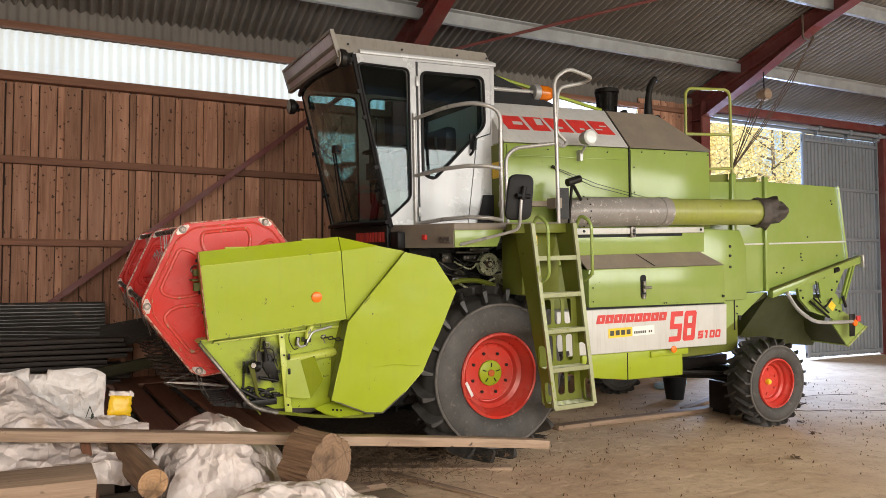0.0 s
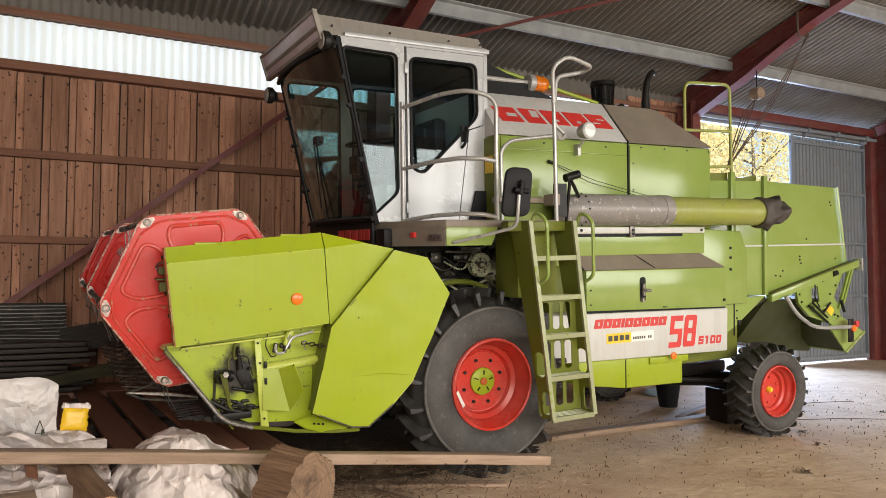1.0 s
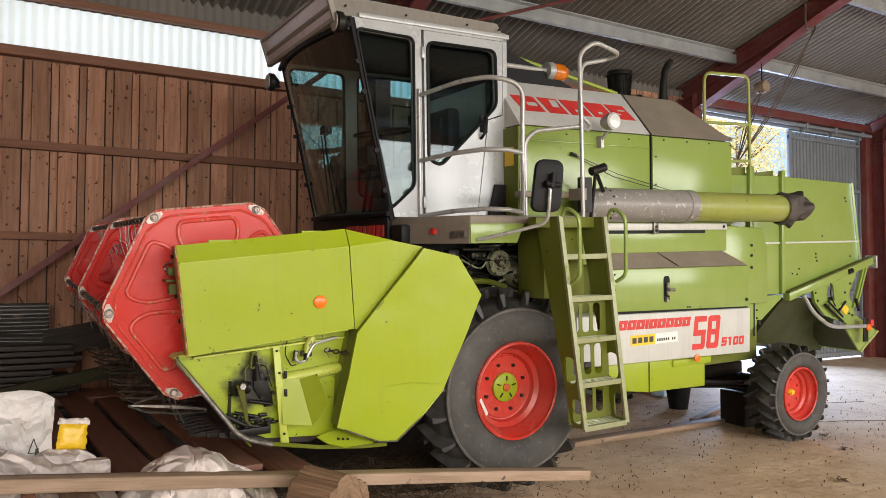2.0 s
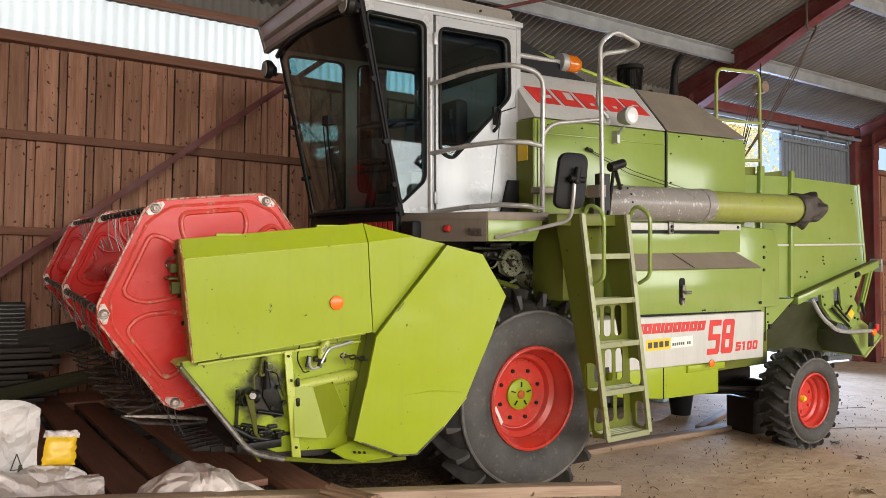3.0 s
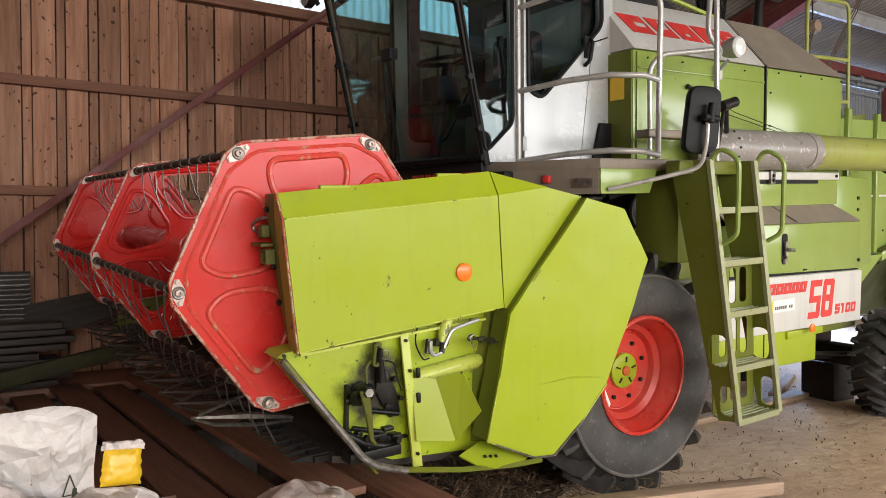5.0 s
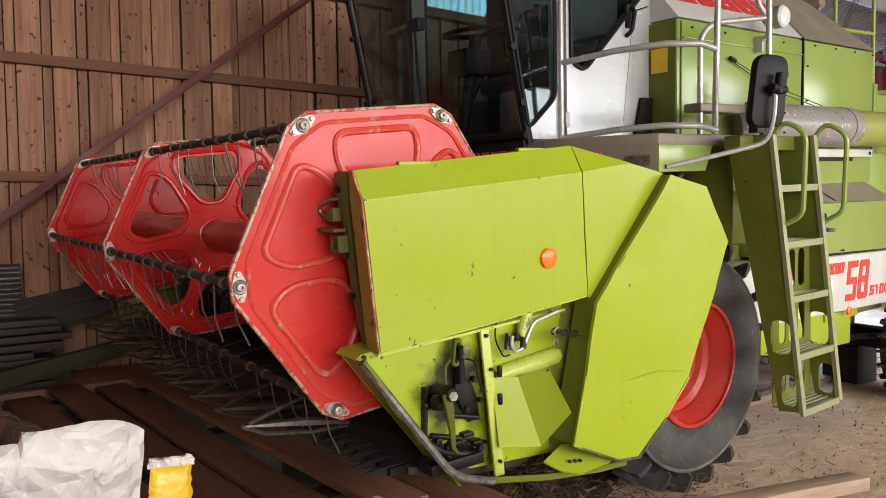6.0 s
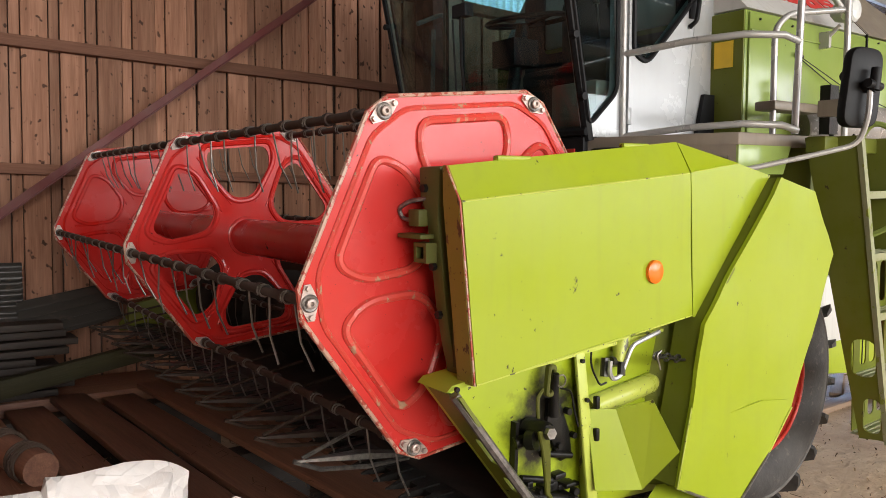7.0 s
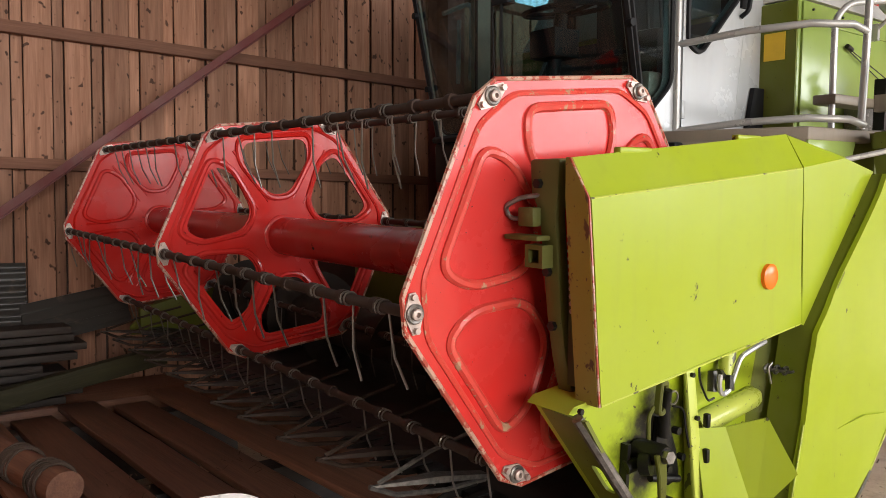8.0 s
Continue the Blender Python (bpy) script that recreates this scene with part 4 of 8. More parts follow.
# the long product word as plain slanted blocks
for k in range(9):
    bm = bm_new()
    w = 0.094 if k != 3 else 0.036
    x = 1.142 + 0.1025 * k - (0.058 if k > 3 else 0)
    slanted(bm, x, 1.088 - 0.002 * k, w, 0.082, 0.022, on_side(0.0215), [] if k == 3 else [(0.42, 0.60, 0.30, 0.68)])
    part("word_mark", bm, DECAL, side_panel, "red slanted block")


def marking(name, text, x, z, w, h, lean, gap, stroke):
    """Squared slanted numerals cut from film, one part each character."""
    c, hx, hz = 0.12, stroke / w, stroke / h
    mid = 0.5
    ring = [(c, 0), (1 - c, 0), (1, c * w / h), (1, 1 - c * w / h), (1 - c, 1), (c, 1), (0, 1 - c * w / h), (0, c * w / h)]
    ess = [(0, 0), (1 - c, 0), (1, c * w / h), (1, mid + hz / 2), (hx, mid + hz / 2), (hx, 1 - hz), (1, 1 - hz), (1, 1), (0, 1), (0, mid - hz / 2), (1 - hx, mid - hz / 2), (1 - hx, hz), (0, hz)]
    one = [(0.35, 0), (0.35 + hx * 1.1, 0), (0.35 + hx * 1.1, 1), (0.12, 1), (0.12, 1 - hz), (0.35, 1 - hz)]
    low, high = [(hx, hz), (1 - hx, hz), (1 - hx, mid - hz / 2), (hx, mid - hz / 2)], [(hx, mid + hz / 2), (1 - hx, mid + hz / 2), (1 - hx, 1 - hz), (hx, 1 - hz)]
    shapes = {"5": (ess, []), "S": (ess, []), "8": (ring, [low, high]), "0": (ring, [[low[0], low[1], high[2], high[3]]]), "1": (one, [])}
    for k, ch in enumerate(text):
        outer, holes = shapes[ch]
        x0 = x + k * (w + gap)
        bm = bm_new()
        plate(bm, *[[(x0 + u * w + lean * v, z - 0.018 * (x0 + u * w - x) + v * h) for u, v in outer], [[(x0 + u * w + lean * v, z - 0.018 * (x0 + u * w - x) + v * h) for u, v in q] for q in holes]], "y", 0.0215, 0.0195)
        part(name, bm, DECAL, side_panel, "red squared character " + ch)


marking("model_number", "58", 2.030, 0.852, 0.160, 0.300, 0.042, 0.022, 0.052)
marking("model_suffix", "S100", 2.418, 0.856, 0.068, 0.080, 0.014, 0.012, 0.022)
part("dealer_sticker", simple(box, 1.285, 1.575, 0.0195, 0.0215, 0.945, 1.035), YELLOW, side_panel, "yellow dealer sticker")
part("dealer_sticker", simple(box, 1.5755, 1.85, 0.0195, 0.0215, 0.945, 1.035), WHITE, side_panel, "white dealer sticker")
for x, w, z, h in [(1.305 + 0.066 * k, 0.048, 0.966, 0.048) for k in range(4)] + [(1.595 + 0.026 * k, 0.017, 0.966, 0.024) for k in range(9) if k != 6]:
    part("print_bar", simple(box, x, x + w, 0.0185, 0.0195, z, z + h), INK, side_panel)
bm = simple(lathe_y, [(0.034, 0.024), (0.034, 0.012), (0.026, 0.008), (0.001, 0.008)], (2.095, 0.775), 20)
part("reflector", bm, ORANGE, side_panel, "round orange reflector")
bm = bm_new()
prism(bm, [(1.03, 0.585), (1.56, 0.510), (2.28, 0.490), (2.28, 0.775), (1.03, 0.80)], "y", 0.09, 0.6)
bevelled(bm, 0.01)
part("under_box", bm, GREEN, combine, "bright green lower guard")
part("under_box_flange", simple(box, 1.85, 2.34, 0.070, 0.2, 0.705, 0.765, bevel=0.006), GREEN, combine)
part("under_box_seam", simple(box, 1.562, 1.572, 0.086, 0.10, 0.51, 0.775), BLACK, combine)

# body behind the panels
bm = bm_new()
prism(bm, [(2.60, 1.20), (3.33, 1.20), (3.33, 1.75), (3.24, 1.95), (2.60, 1.98)], "y", 0.20, 0.8)
bevelled(bm, 0.01)
part("body_panel", bm, GREEN_B, combine)
bolts([(3.08, 0.20, 1.78), (3.08, 0.20, 1.68), (3.08, 0.20, 1.56), (2.80, 0.040, 1.27)], 0.016, GREASE, combine)
bolts([(1.13, 0.044, 1.30 + 0.13 * k) for k in range(3)] + [(2.0 + 0.03 * k, 0.044, 1.24) for k in range(2)] + [(0.42 + 0.35 * k, 0.221, 2.74) for k in range(4)] + [(1.9 + 0.30 * k, 0.221, 2.755) for k in range(4)] + [(1.80, 0.221, 2.60), (1.80, 0.221, 2.35)], 0.007, GREASE, combine)
bm = bm_new()
prism(bm, [(2.80, 1.27), (4.00, 1.232), (5.44, 1.548), (5.40, 1.79), (5.28, 2.475), (3.98, 2.52), (2.80, 2.50)], "y", 0.52, 2.08)
bevelled(bm, 0.012)
hood = part("straw_hood", bm, GREEN_B, combine, "green straw walker hood")
part("hood_rib", simple(box, 3.955, 4.015, 0.480, 0.53, 1.24, 2.575, bevel=0.008), GREEN_B, hood)
part("hood_rib", simple(box, 3.43, 3.50, 0.480, 0.53, 1.3, 2.60, bevel=0.008), GREEN_B, hood)
part("hood_moulding", simple(box, 3.62, 5.41, 0.506, 0.525, 1.782, 1.802, bevel=0.005), PANEL, hood)
bm = bm_new()
loft(bm, [[(5.27, 0.515, 2.480), (5.30, 0.508, 2.480), (5.30, 0.525, 2.480)], [(5.39, 0.515, 1.79), (5.42, 0.508, 1.79), (5.42, 0.525, 1.79)], [(5.43, 0.515, 1.56), (5.46, 0.508, 1.56), (5.46, 0.525, 1.56)]])
part("hood_edge", bm, GREEN_B, hood)
bm = bm_new()
prism(bm, [(2.84, 2.48), (3.46, 2.48), (3.46, 2.60), (2.84, 2.56)], "y", 0.56, 2.0)
prism(bm, [(3.50, 2.50), (3.96, 2.50), (3.97, 2.585), (3.50, 2.53)], "y", 0.60, 2.0)
part("hood_top", bm, GREEN_D, hood)
bolts([(x, 0.521, z) for x, z in ((4.60, 1.66), (4.60, 1.62), (4.62, 1.58), (4.30, 1.50), (5.15, 2.30), (5.17, 2.26), (4.18, 1.45), (4.26, 1.44), (3.2, 2.2), (3.1, 2.06), (4.72, 1.86), (5.25, 1.62))], 0.010, GREASE, hood)
# sloped lower rail, chaff hood and its braces
bm = bm_new()
loft(bm, [[(4.02, 0.44, 1.245), (4.02, 0.52, 1.245), (4.02, 0.52, 1.16), (4.02, 0.44, 1.16)], [(5.60, 0.44, 1.60), (5.60, 0.52, 1.60), (5.60, 0.52, 1.515), (5.60, 0.44, 1.515)]])
bevelled(bm, 0.006)
part("hood_rail", bm, GREEN_B, combine)
part("rail_end", simple(box, 5.602, 5.632, 0.41, 0.55, 1.47, 1.62, bevel=0.006), PIPE, combine, "pale steel end plate")
# dark strip stands in for the shadow in the gap above the rail
bm = bm_new()
loft(bm, [[(4.02, 0.436, 1.262), (4.02, 0.50, 1.262), (4.02, 0.50, 1.248), (4.02, 0.436, 1.248)], [(5.58, 0.436, 1.612), (5.58, 0.50, 1.612), (5.58, 0.50, 1.598), (5.58, 0.436, 1.598)]])
part("rail_gap_shade", bm, OLIVE_MID, combine, "olive strip painted as gap shade along the rail")
bm = bm_new()
prism(bm, [(2.97, 1.262), (3.70, 1.252), (3.28, 0.98), (3.02, 0.845), (2.84, 0.85), (2.84, 1.26)], "y", 0.28, 0.30)
part("corner_plate", bm, GREEN_B, combine)
bm = bm_new()
near = [(4.05, 0.54, 1.18), (5.12, 0.54, 1.15), (5.646, 1.0, 0.704), (5.419, 1.0, 0.435), (4.75, 1.0, 0.50), (4.094, 1.0, 0.656)]
loft(bm, [near, [(x, 2.06 if y < 0.6 else 1.60, z) for x, y, z in near]])
loft(bm, [[(3.62, 0.62, 0.98), (3.62, 0.62, 1.22), (4.06, 0.56, 1.22), (4.06, 0.56, 1.17)], [(3.62, 1.98, 0.98), (3.62, 1.98, 1.22), (4.06, 2.0, 1.22), (4.06, 2.0, 1.17)]])
# shade under the straw hood is put into this colour
part("chaff_hood", bm, OLIVE_DARK, combine, "olive chaff hood darkened for shade")
bm = bm_new()
plate(bm, [(4.482, 1.29), (4.522, 1.122), (4.70, 0.963), (5.146, 0.835), (5.322, 0.939), (5.285, 1.057), (5.19, 1.163), (5.40, 1.50), (4.95, 1.40)], [[(4.777, 1.27), (4.892, 1.305), (4.925, 1.114), (4.79, 1.121)]], "y", 0.50, 0.515)
deflector = part("deflector_plate", bm, GREEN_B, combine, "green slotted deflector bracket")
bm = bm_new()
loft(bm, [[(4.482, 0.478, 1.29), (4.50, 0.478, 1.29), (4.50, 0.503, 1.29), (4.482, 0.503, 1.29)], [(4.522, 0.478, 1.122), (4.54, 0.478, 1.126), (4.54, 0.503, 1.126), (4.522, 0.503, 1.122)], [(4.70, 0.478, 0.963), (4.705, 0.478, 0.980), (4.705, 0.503, 0.980), (4.70, 0.503, 0.963)], [(5.146, 0.478, 0.835), (5.146, 0.478, 0.855), (5.146, 0.503, 0.855), (5.146, 0.503, 0.835)]])
part("bracket_lip", bm, GREEN_B, deflector)
for dx in (0.0, 0.055):
    bm = bm_new()
    loft(bm, [[(5.455 + dx, 0.47, 1.50), (5.485 + dx, 0.47, 1.50), (5.485 + dx, 0.50, 1.50), (5.455 + dx, 0.50, 1.50)], [(5.245 + dx, 0.47, 1.02), (5.275 + dx, 0.47, 1.02), (5.275 + dx, 0.50, 1.02), (5.245 + dx, 0.50, 1.02)]])
    part("bracket_arm", bm, GREEN_B, deflector)
part("bracket_slot", simple(prism, [(5.475, 1.46), (5.52, 1.46), (5.35, 1.05), (5.30, 1.05)], "y", 0.49, 0.498), GREASE, deflector)
for p, q, r in (((4.69, 0.47, 1.085), (5.02, 0.46, 0.87), 0.014), ((4.74, 0.46, 1.12), (5.00, 0.45, 0.93), 0.012), ((4.60, 0.47, 1.355), (5.12, 0.46, 1.445), 0.012), ((5.09, 0.45, 1.44), (5.17, 0.45, 1.455), 0.034), ((4.95, 0.47, 0.99), (5.07, 0.46, 1.10), 0.014), ((5.27, 0.46, 1.12), (5.33, 0.46, 0.98), 0.018)):
    part("bracket_rod", simple(cyl, p, q, r), GREASE, deflector)
part("link_plate", simple(prism, [(4.77, 1.075), (5.00, 1.06), (5.03, 1.03), (4.80, 1.03)], "y", 0.465, 0.475), GREEN_B, deflector)
part("release_cable", simple(tube, rounded([(4.66, 0.45, 1.40), (4.79, 0.45, 1.33), (4.76, 0.45, 1.18), (4.86, 0.45, 1.06)], 0.08), 0.008, 6), GREASE, deflector)
bm = simple(box, -0.055, 0.055, -0.003, 0.002, -0.045, 0.045)
bm.transform(Matrix.Translation((5.12, 0.497, 1.005)) @ Matrix.Rotation(radians(38), 4, "Y"))
part("bracket_sticker", bm, YELLOW, deflector)
bolts([(4.56, 0.50, 1.22), (4.60, 0.50, 1.13), (5.20, 0.50, 0.95), (5.26, 0.50, 0.93), (5.12, 0.50, 1.20), (5.22, 0.50, 1.30), (4.98, 0.50, 1.36)], 0.014, GREASE, deflector)
bm = bm_new()
prism(bm, [(5.10, 0.815), (5.322, 0.926), (5.774, 0.703), (5.41, 0.483)], "y", 0.50, 0.52)
prism(bm, [(5.774, 0.703), (5.41, 0.483), (5.40, 0.495), (5.764, 0.715)], "y", 0.50, 1.96)
part("deflector_board", bm, GREEN_B, deflector, "green deflector end board")
bm = bm_new()
tube(bm, [(5.41, 0.495, 0.480), (5.60, 0.495, 0.595), (5.775, 0.495, 0.703)], 0.014)
part("deflector_edge", bm, WORN_GREEN, deflector)
# inner face coloured dark for its shade
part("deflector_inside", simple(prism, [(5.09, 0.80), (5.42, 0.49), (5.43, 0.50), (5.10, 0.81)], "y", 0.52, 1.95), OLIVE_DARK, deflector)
part("corner_slit", simple(box, 3.215, 3.228, 0.274, 0.282, 0.86, 1.235), GREASE, combine)
bolts([(3.26, 0.28, 1.12), (3.26, 0.28, 1.04), (3.33, 0.28, 1.20), (3.62, 0.28, 1.18), (3.10, 0.28, 1.20)], 0.010, GREASE, combine)
part("corner_catch", simple(box, 3.27, 3.31, 0.262, 0.282, 0.97, 1.02, bevel=0.004), GREASE, combine)
bm = bm_new()
tube(bm, rounded([(4.20, 0.40, 1.22), (4.34, 0.38, 1.02), (4.60, 0.36, 0.86), (4.80, 0.36, 0.83), (5.44, 0.40, 0.80)], 0.12), 0.022)
part("guard_rail", bm, PIPE, combine, "bent grey tube rail")
part("light_plate", simple(box, 5.30, 5.40, 0.385, 0.40, 0.62, 0.90, bevel=0.008), GREASE, combine)
part("rear_reflector", simple(lathe_y, [(0.040, 0.386), (0.040, 0.370), (0.030, 0.362), (0.001, 0.362)], (5.385, 0.785), 20), ORANGE, combine, "round orange rear reflector")
part("rear_lamp", simple(box, 5.41, 5.475, 0.362, 0.392, 0.80, 0.875, bevel=0.008), DECAL, combine, "small red rear lamp")

# unloading tube
BOOT = plain("creased_dark_canvas", (0.055, 0.045, 0.038), 0.65, vary=0.4, scale=10, bump=0.4, depth=0.006)
bm = bm_new()
tube(bm, [(0.84, 0.20, 2.13), (1.0, 0.115, 2.145), (1.05, 0.10, 2.15), (1.97, 0.07, 2.148), (1.975, 0.07, 2.148)], [0.12, 0.14, 0.142, 0.142, 0.13], 28)
tube_a = part("unloading_tube", bm, AUGERGREY, combine, "worn grey unloading auger tube")
bm = bm_new()
tube(bm, [(1.955, 0.07, 2.148), (1.96, 0.07, 2.148), (2.06, 0.065, 2.147), (2.065, 0.065, 2.147)], [0.13, 0.147, 0.147, 0.13], 28)
part("tube_collar", bm, AUGERGREY, tube_a)
bm = bm_new()
tube(bm, [(2.05, 0.066, 2.147), (2.8, 0.04, 2.142), (3.42, 0.015, 2.138)], 0.134, 28)
part("tube_end", bm, TUBE_GREEN, tube_a, "yellow-green end of the tube")
bolts([(1.055, 0.10 + 0.145 * math.cos(2 * math.pi * k / 14), 2.15 + 0.145 * math.sin(2 * math.pi * k / 14)) for k in range(14)], 0.008, GREASE, tube_a, "x", 0.01)
bm = bm_new()
rnd = random.Random(5)
rings = []
for i, (x, r) in enumerate(((3.24, 0.140), (3.27, 0.150), (3.33, 0.158), (3.38, 0.150), (3.44, 0.162), (3.50, 0.150), (3.57, 0.158), (3.62, 0.135), (3.60, 0.100), (3.54, 0.085), (3.46, 0.080))):
    ring = []
    for k in range(40):
        a = 2 * math.pi * k / 40
        w = 1 + (0.05 + 0.05 * (i > 3)) * math.sin(a * 5 + i * 0.9) * (i > 0) + 0.10 * math.sin(a * 2 + 1.1 * i) * (i > 3) + rnd.uniform(-0.02, 0.03)
        flat = 0.72 if i > 4 else 1.0
        ring.append((x + (0.055 * math.sin(a + 0.6) + 0.02 * math.sin(4 * a)) * (i > 2), 0.012 + r * w * math.cos(a), 2.137 + r * w * math.sin(a) * flat))
    rings.append(ring)
loft(bm, rings, cap=False)
part("tube_boot", bm, BOOT, tube_a, "creased dark canvas spout boot", 25)
bm = bm_new()
cyl(bm, (0.86, 0.08, 1.72), (0.815, -0.09, 2.42), 0.014)
cyl(bm, (0.80, -0.11, 2.40), (0.99, 0.02, 2.26), 0.016)
cyl(bm, (0.74, -0.12, 2.40), (0.88, -0.12, 2.44), 0.035)
box(bm, 0.70, 0.80, -0.06, 0.0, 2.08, 2.36)
part("tube_clamp", bm, GREASE, combine, "black clamp holding the tube")
bm = bm_new()
tube(bm, [(0.80 + 0.02, 0.21, 2.58), (1.3, 0.17, 2.42), (1.85, 0.10, 2.29)], 0.0032, 5)
tube(bm, [(0.80 + 0.02, 0.21, 2.57), (1.25, 0.18, 2.40), (1.72, 0.10, 2.29)], 0.0032, 5)
cyl(bm, (0.80, 0.20, 2.58), (0.86, 0.20, 2.565), 0.014)
part("pull_cable", bm, GREASE, combine)

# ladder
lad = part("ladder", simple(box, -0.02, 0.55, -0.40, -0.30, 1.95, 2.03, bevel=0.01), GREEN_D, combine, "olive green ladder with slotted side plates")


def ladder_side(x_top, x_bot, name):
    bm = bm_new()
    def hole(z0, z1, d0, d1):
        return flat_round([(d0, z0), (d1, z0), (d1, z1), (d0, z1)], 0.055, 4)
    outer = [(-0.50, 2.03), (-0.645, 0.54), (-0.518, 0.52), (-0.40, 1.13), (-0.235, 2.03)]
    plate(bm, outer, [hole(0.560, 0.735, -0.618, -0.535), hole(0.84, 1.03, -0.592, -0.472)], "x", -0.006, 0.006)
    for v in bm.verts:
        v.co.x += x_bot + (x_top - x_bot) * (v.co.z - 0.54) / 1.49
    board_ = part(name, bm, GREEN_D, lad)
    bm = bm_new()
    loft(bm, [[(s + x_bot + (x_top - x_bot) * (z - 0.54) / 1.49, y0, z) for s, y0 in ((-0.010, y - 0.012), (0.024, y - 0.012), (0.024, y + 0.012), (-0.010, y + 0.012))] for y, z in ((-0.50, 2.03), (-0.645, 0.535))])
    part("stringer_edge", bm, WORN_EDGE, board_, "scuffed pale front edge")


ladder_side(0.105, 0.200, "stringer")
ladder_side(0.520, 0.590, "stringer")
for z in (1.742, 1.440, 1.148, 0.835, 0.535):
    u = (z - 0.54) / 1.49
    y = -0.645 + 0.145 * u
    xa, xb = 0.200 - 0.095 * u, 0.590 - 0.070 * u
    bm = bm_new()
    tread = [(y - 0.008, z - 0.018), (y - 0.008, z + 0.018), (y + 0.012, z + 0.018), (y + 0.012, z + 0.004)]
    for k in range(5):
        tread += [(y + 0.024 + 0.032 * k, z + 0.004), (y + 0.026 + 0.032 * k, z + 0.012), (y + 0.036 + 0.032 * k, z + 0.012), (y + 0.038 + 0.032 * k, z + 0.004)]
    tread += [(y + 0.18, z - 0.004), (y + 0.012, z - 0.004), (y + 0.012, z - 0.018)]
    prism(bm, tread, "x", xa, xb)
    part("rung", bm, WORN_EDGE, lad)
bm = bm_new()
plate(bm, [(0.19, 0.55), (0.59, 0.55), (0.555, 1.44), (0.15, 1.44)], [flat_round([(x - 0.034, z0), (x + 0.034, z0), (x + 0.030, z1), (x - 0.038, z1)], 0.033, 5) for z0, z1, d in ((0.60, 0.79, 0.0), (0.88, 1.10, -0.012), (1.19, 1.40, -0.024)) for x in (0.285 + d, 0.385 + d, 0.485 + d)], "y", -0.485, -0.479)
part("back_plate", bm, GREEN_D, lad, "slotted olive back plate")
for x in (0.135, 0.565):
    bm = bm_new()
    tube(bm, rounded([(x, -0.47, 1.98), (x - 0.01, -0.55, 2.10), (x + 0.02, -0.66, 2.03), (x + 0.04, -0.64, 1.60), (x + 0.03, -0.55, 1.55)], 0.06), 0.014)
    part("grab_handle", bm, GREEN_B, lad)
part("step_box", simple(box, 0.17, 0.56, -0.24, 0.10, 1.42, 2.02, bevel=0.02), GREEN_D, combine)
part("warning_sticker", simple(box, 0.24, 0.30, -0.288, -0.280, 1.80, 1.93), YELLOW, combine)

# platform
bm = bm_new()
prism(bm, [(-0.735, 0.50), (-0.455, -0.215), (0.60, -0.215), (0.60, 0.60), (-0.70, 2.2)], "z", 1.985, 2.045)
bevelled(bm, 0.008)
part("platform", bm, TAUPE, combine, "taupe platform floor")
bm = bm_new()
prism(bm, [(-0.745, 0.52), (-0.460, -0.205), (-0.44, -0.19), (-0.72, 0.53)], "z", 1.845, 1.99)
part("platform_front", bm, TAUPE, combine)
bm = bm_new()
prism(bm, [(-0.45, 1.845), (-0.05, 1.845), (0.02, 1.99), (-0.45, 1.99)], "y", -0.212, -0.17)
bevelled(bm, 0.006)
part("platform_side", bm, GREEN_B, combine)
bm = simple(box, -0.022, 0.012, -0.024, 0.024, -0.024, 0.022)
bevelled(bm, 0.010)
bm.transform(Matrix.Translation((-0.578, 0.09, 1.935)) @ Matrix.Rotation(radians(21.4), 4, "Z"))
part("marker_lamp", bm, DECAL, combine, "small dull red side marker lamp")
bm = simple(box, -0.012, 0.002, -0.06, 0.06, -0.025, 0.025)
bm.transform(Matrix.Translation((-0.495, -0.12, 1.91)) @ Matrix.Rotation(radians(21.4), 4, "Z"))
part("type_plate", bm, IRON, combine)
bm = simple(box, -0.04, 0.04, -0.10, 0.08, -0.09, 0.06, bevel=0.02)
bm.transform(Matrix.Translation((-0.72, 0.36, 1.93)))
part("dark_bracket", bm, BLACK, combine)

# rails round the platform
bm = bm_new()
for z in (2.065, 2.495):
    tube(bm, [(-0.505, 0.435, z - 0.01), (-0.40, 0.12, z + 0.02), (-0.28, -0.12, z + 0.03), (-0.15, -0.25, z + 0.02), (-0.03, -0.26, z)], 0.0175, 10)
tube(bm, rounded([(-0.505, 0.435, 2.99), (-0.36, 0.05, 3.045), (-0.22, -0.18, 3.05), (-0.03, -0.27, 2.985), (-0.03, -0.26, 2.50), (-0.02, -0.245, 2.045)], 0.12), 0.0175, 10)
tube(bm, [(-0.505, 0.435, 2.03), (-0.505, 0.435, 3.04)], 0.017, 10)
part("platform_rail", bm, PIPE, combine, "grey tubular platform railing")
bm = bm_new()
tube(bm, rounded([(0.585, -0.20, 2.0), (0.575, -0.20, 2.75), (0.56, -0.20, 3.30), (0.70, -0.22, 3.40), (0.98, -0.20, 3.34), (0.96, -0.06, 3.32), (0.70, -0.06, 3.26), (0.67, -0.06, 2.86), (0.78, -0.08, 2.77), (0.70, -0.12, 2.72), (0.585, -0.19, 2.74)], 0.07), 0.0175, 10)
tube(bm, rounded([(0.585, -0.19, 2.74), (0.24, -0.05, 2.70), (0.165, -0.02, 2.62), (0.17, -0.02, 2.02)], 0.08), 0.0165, 10)
part("entry_rail", bm, PIPE, combine, "tall grey tubular grab rail")
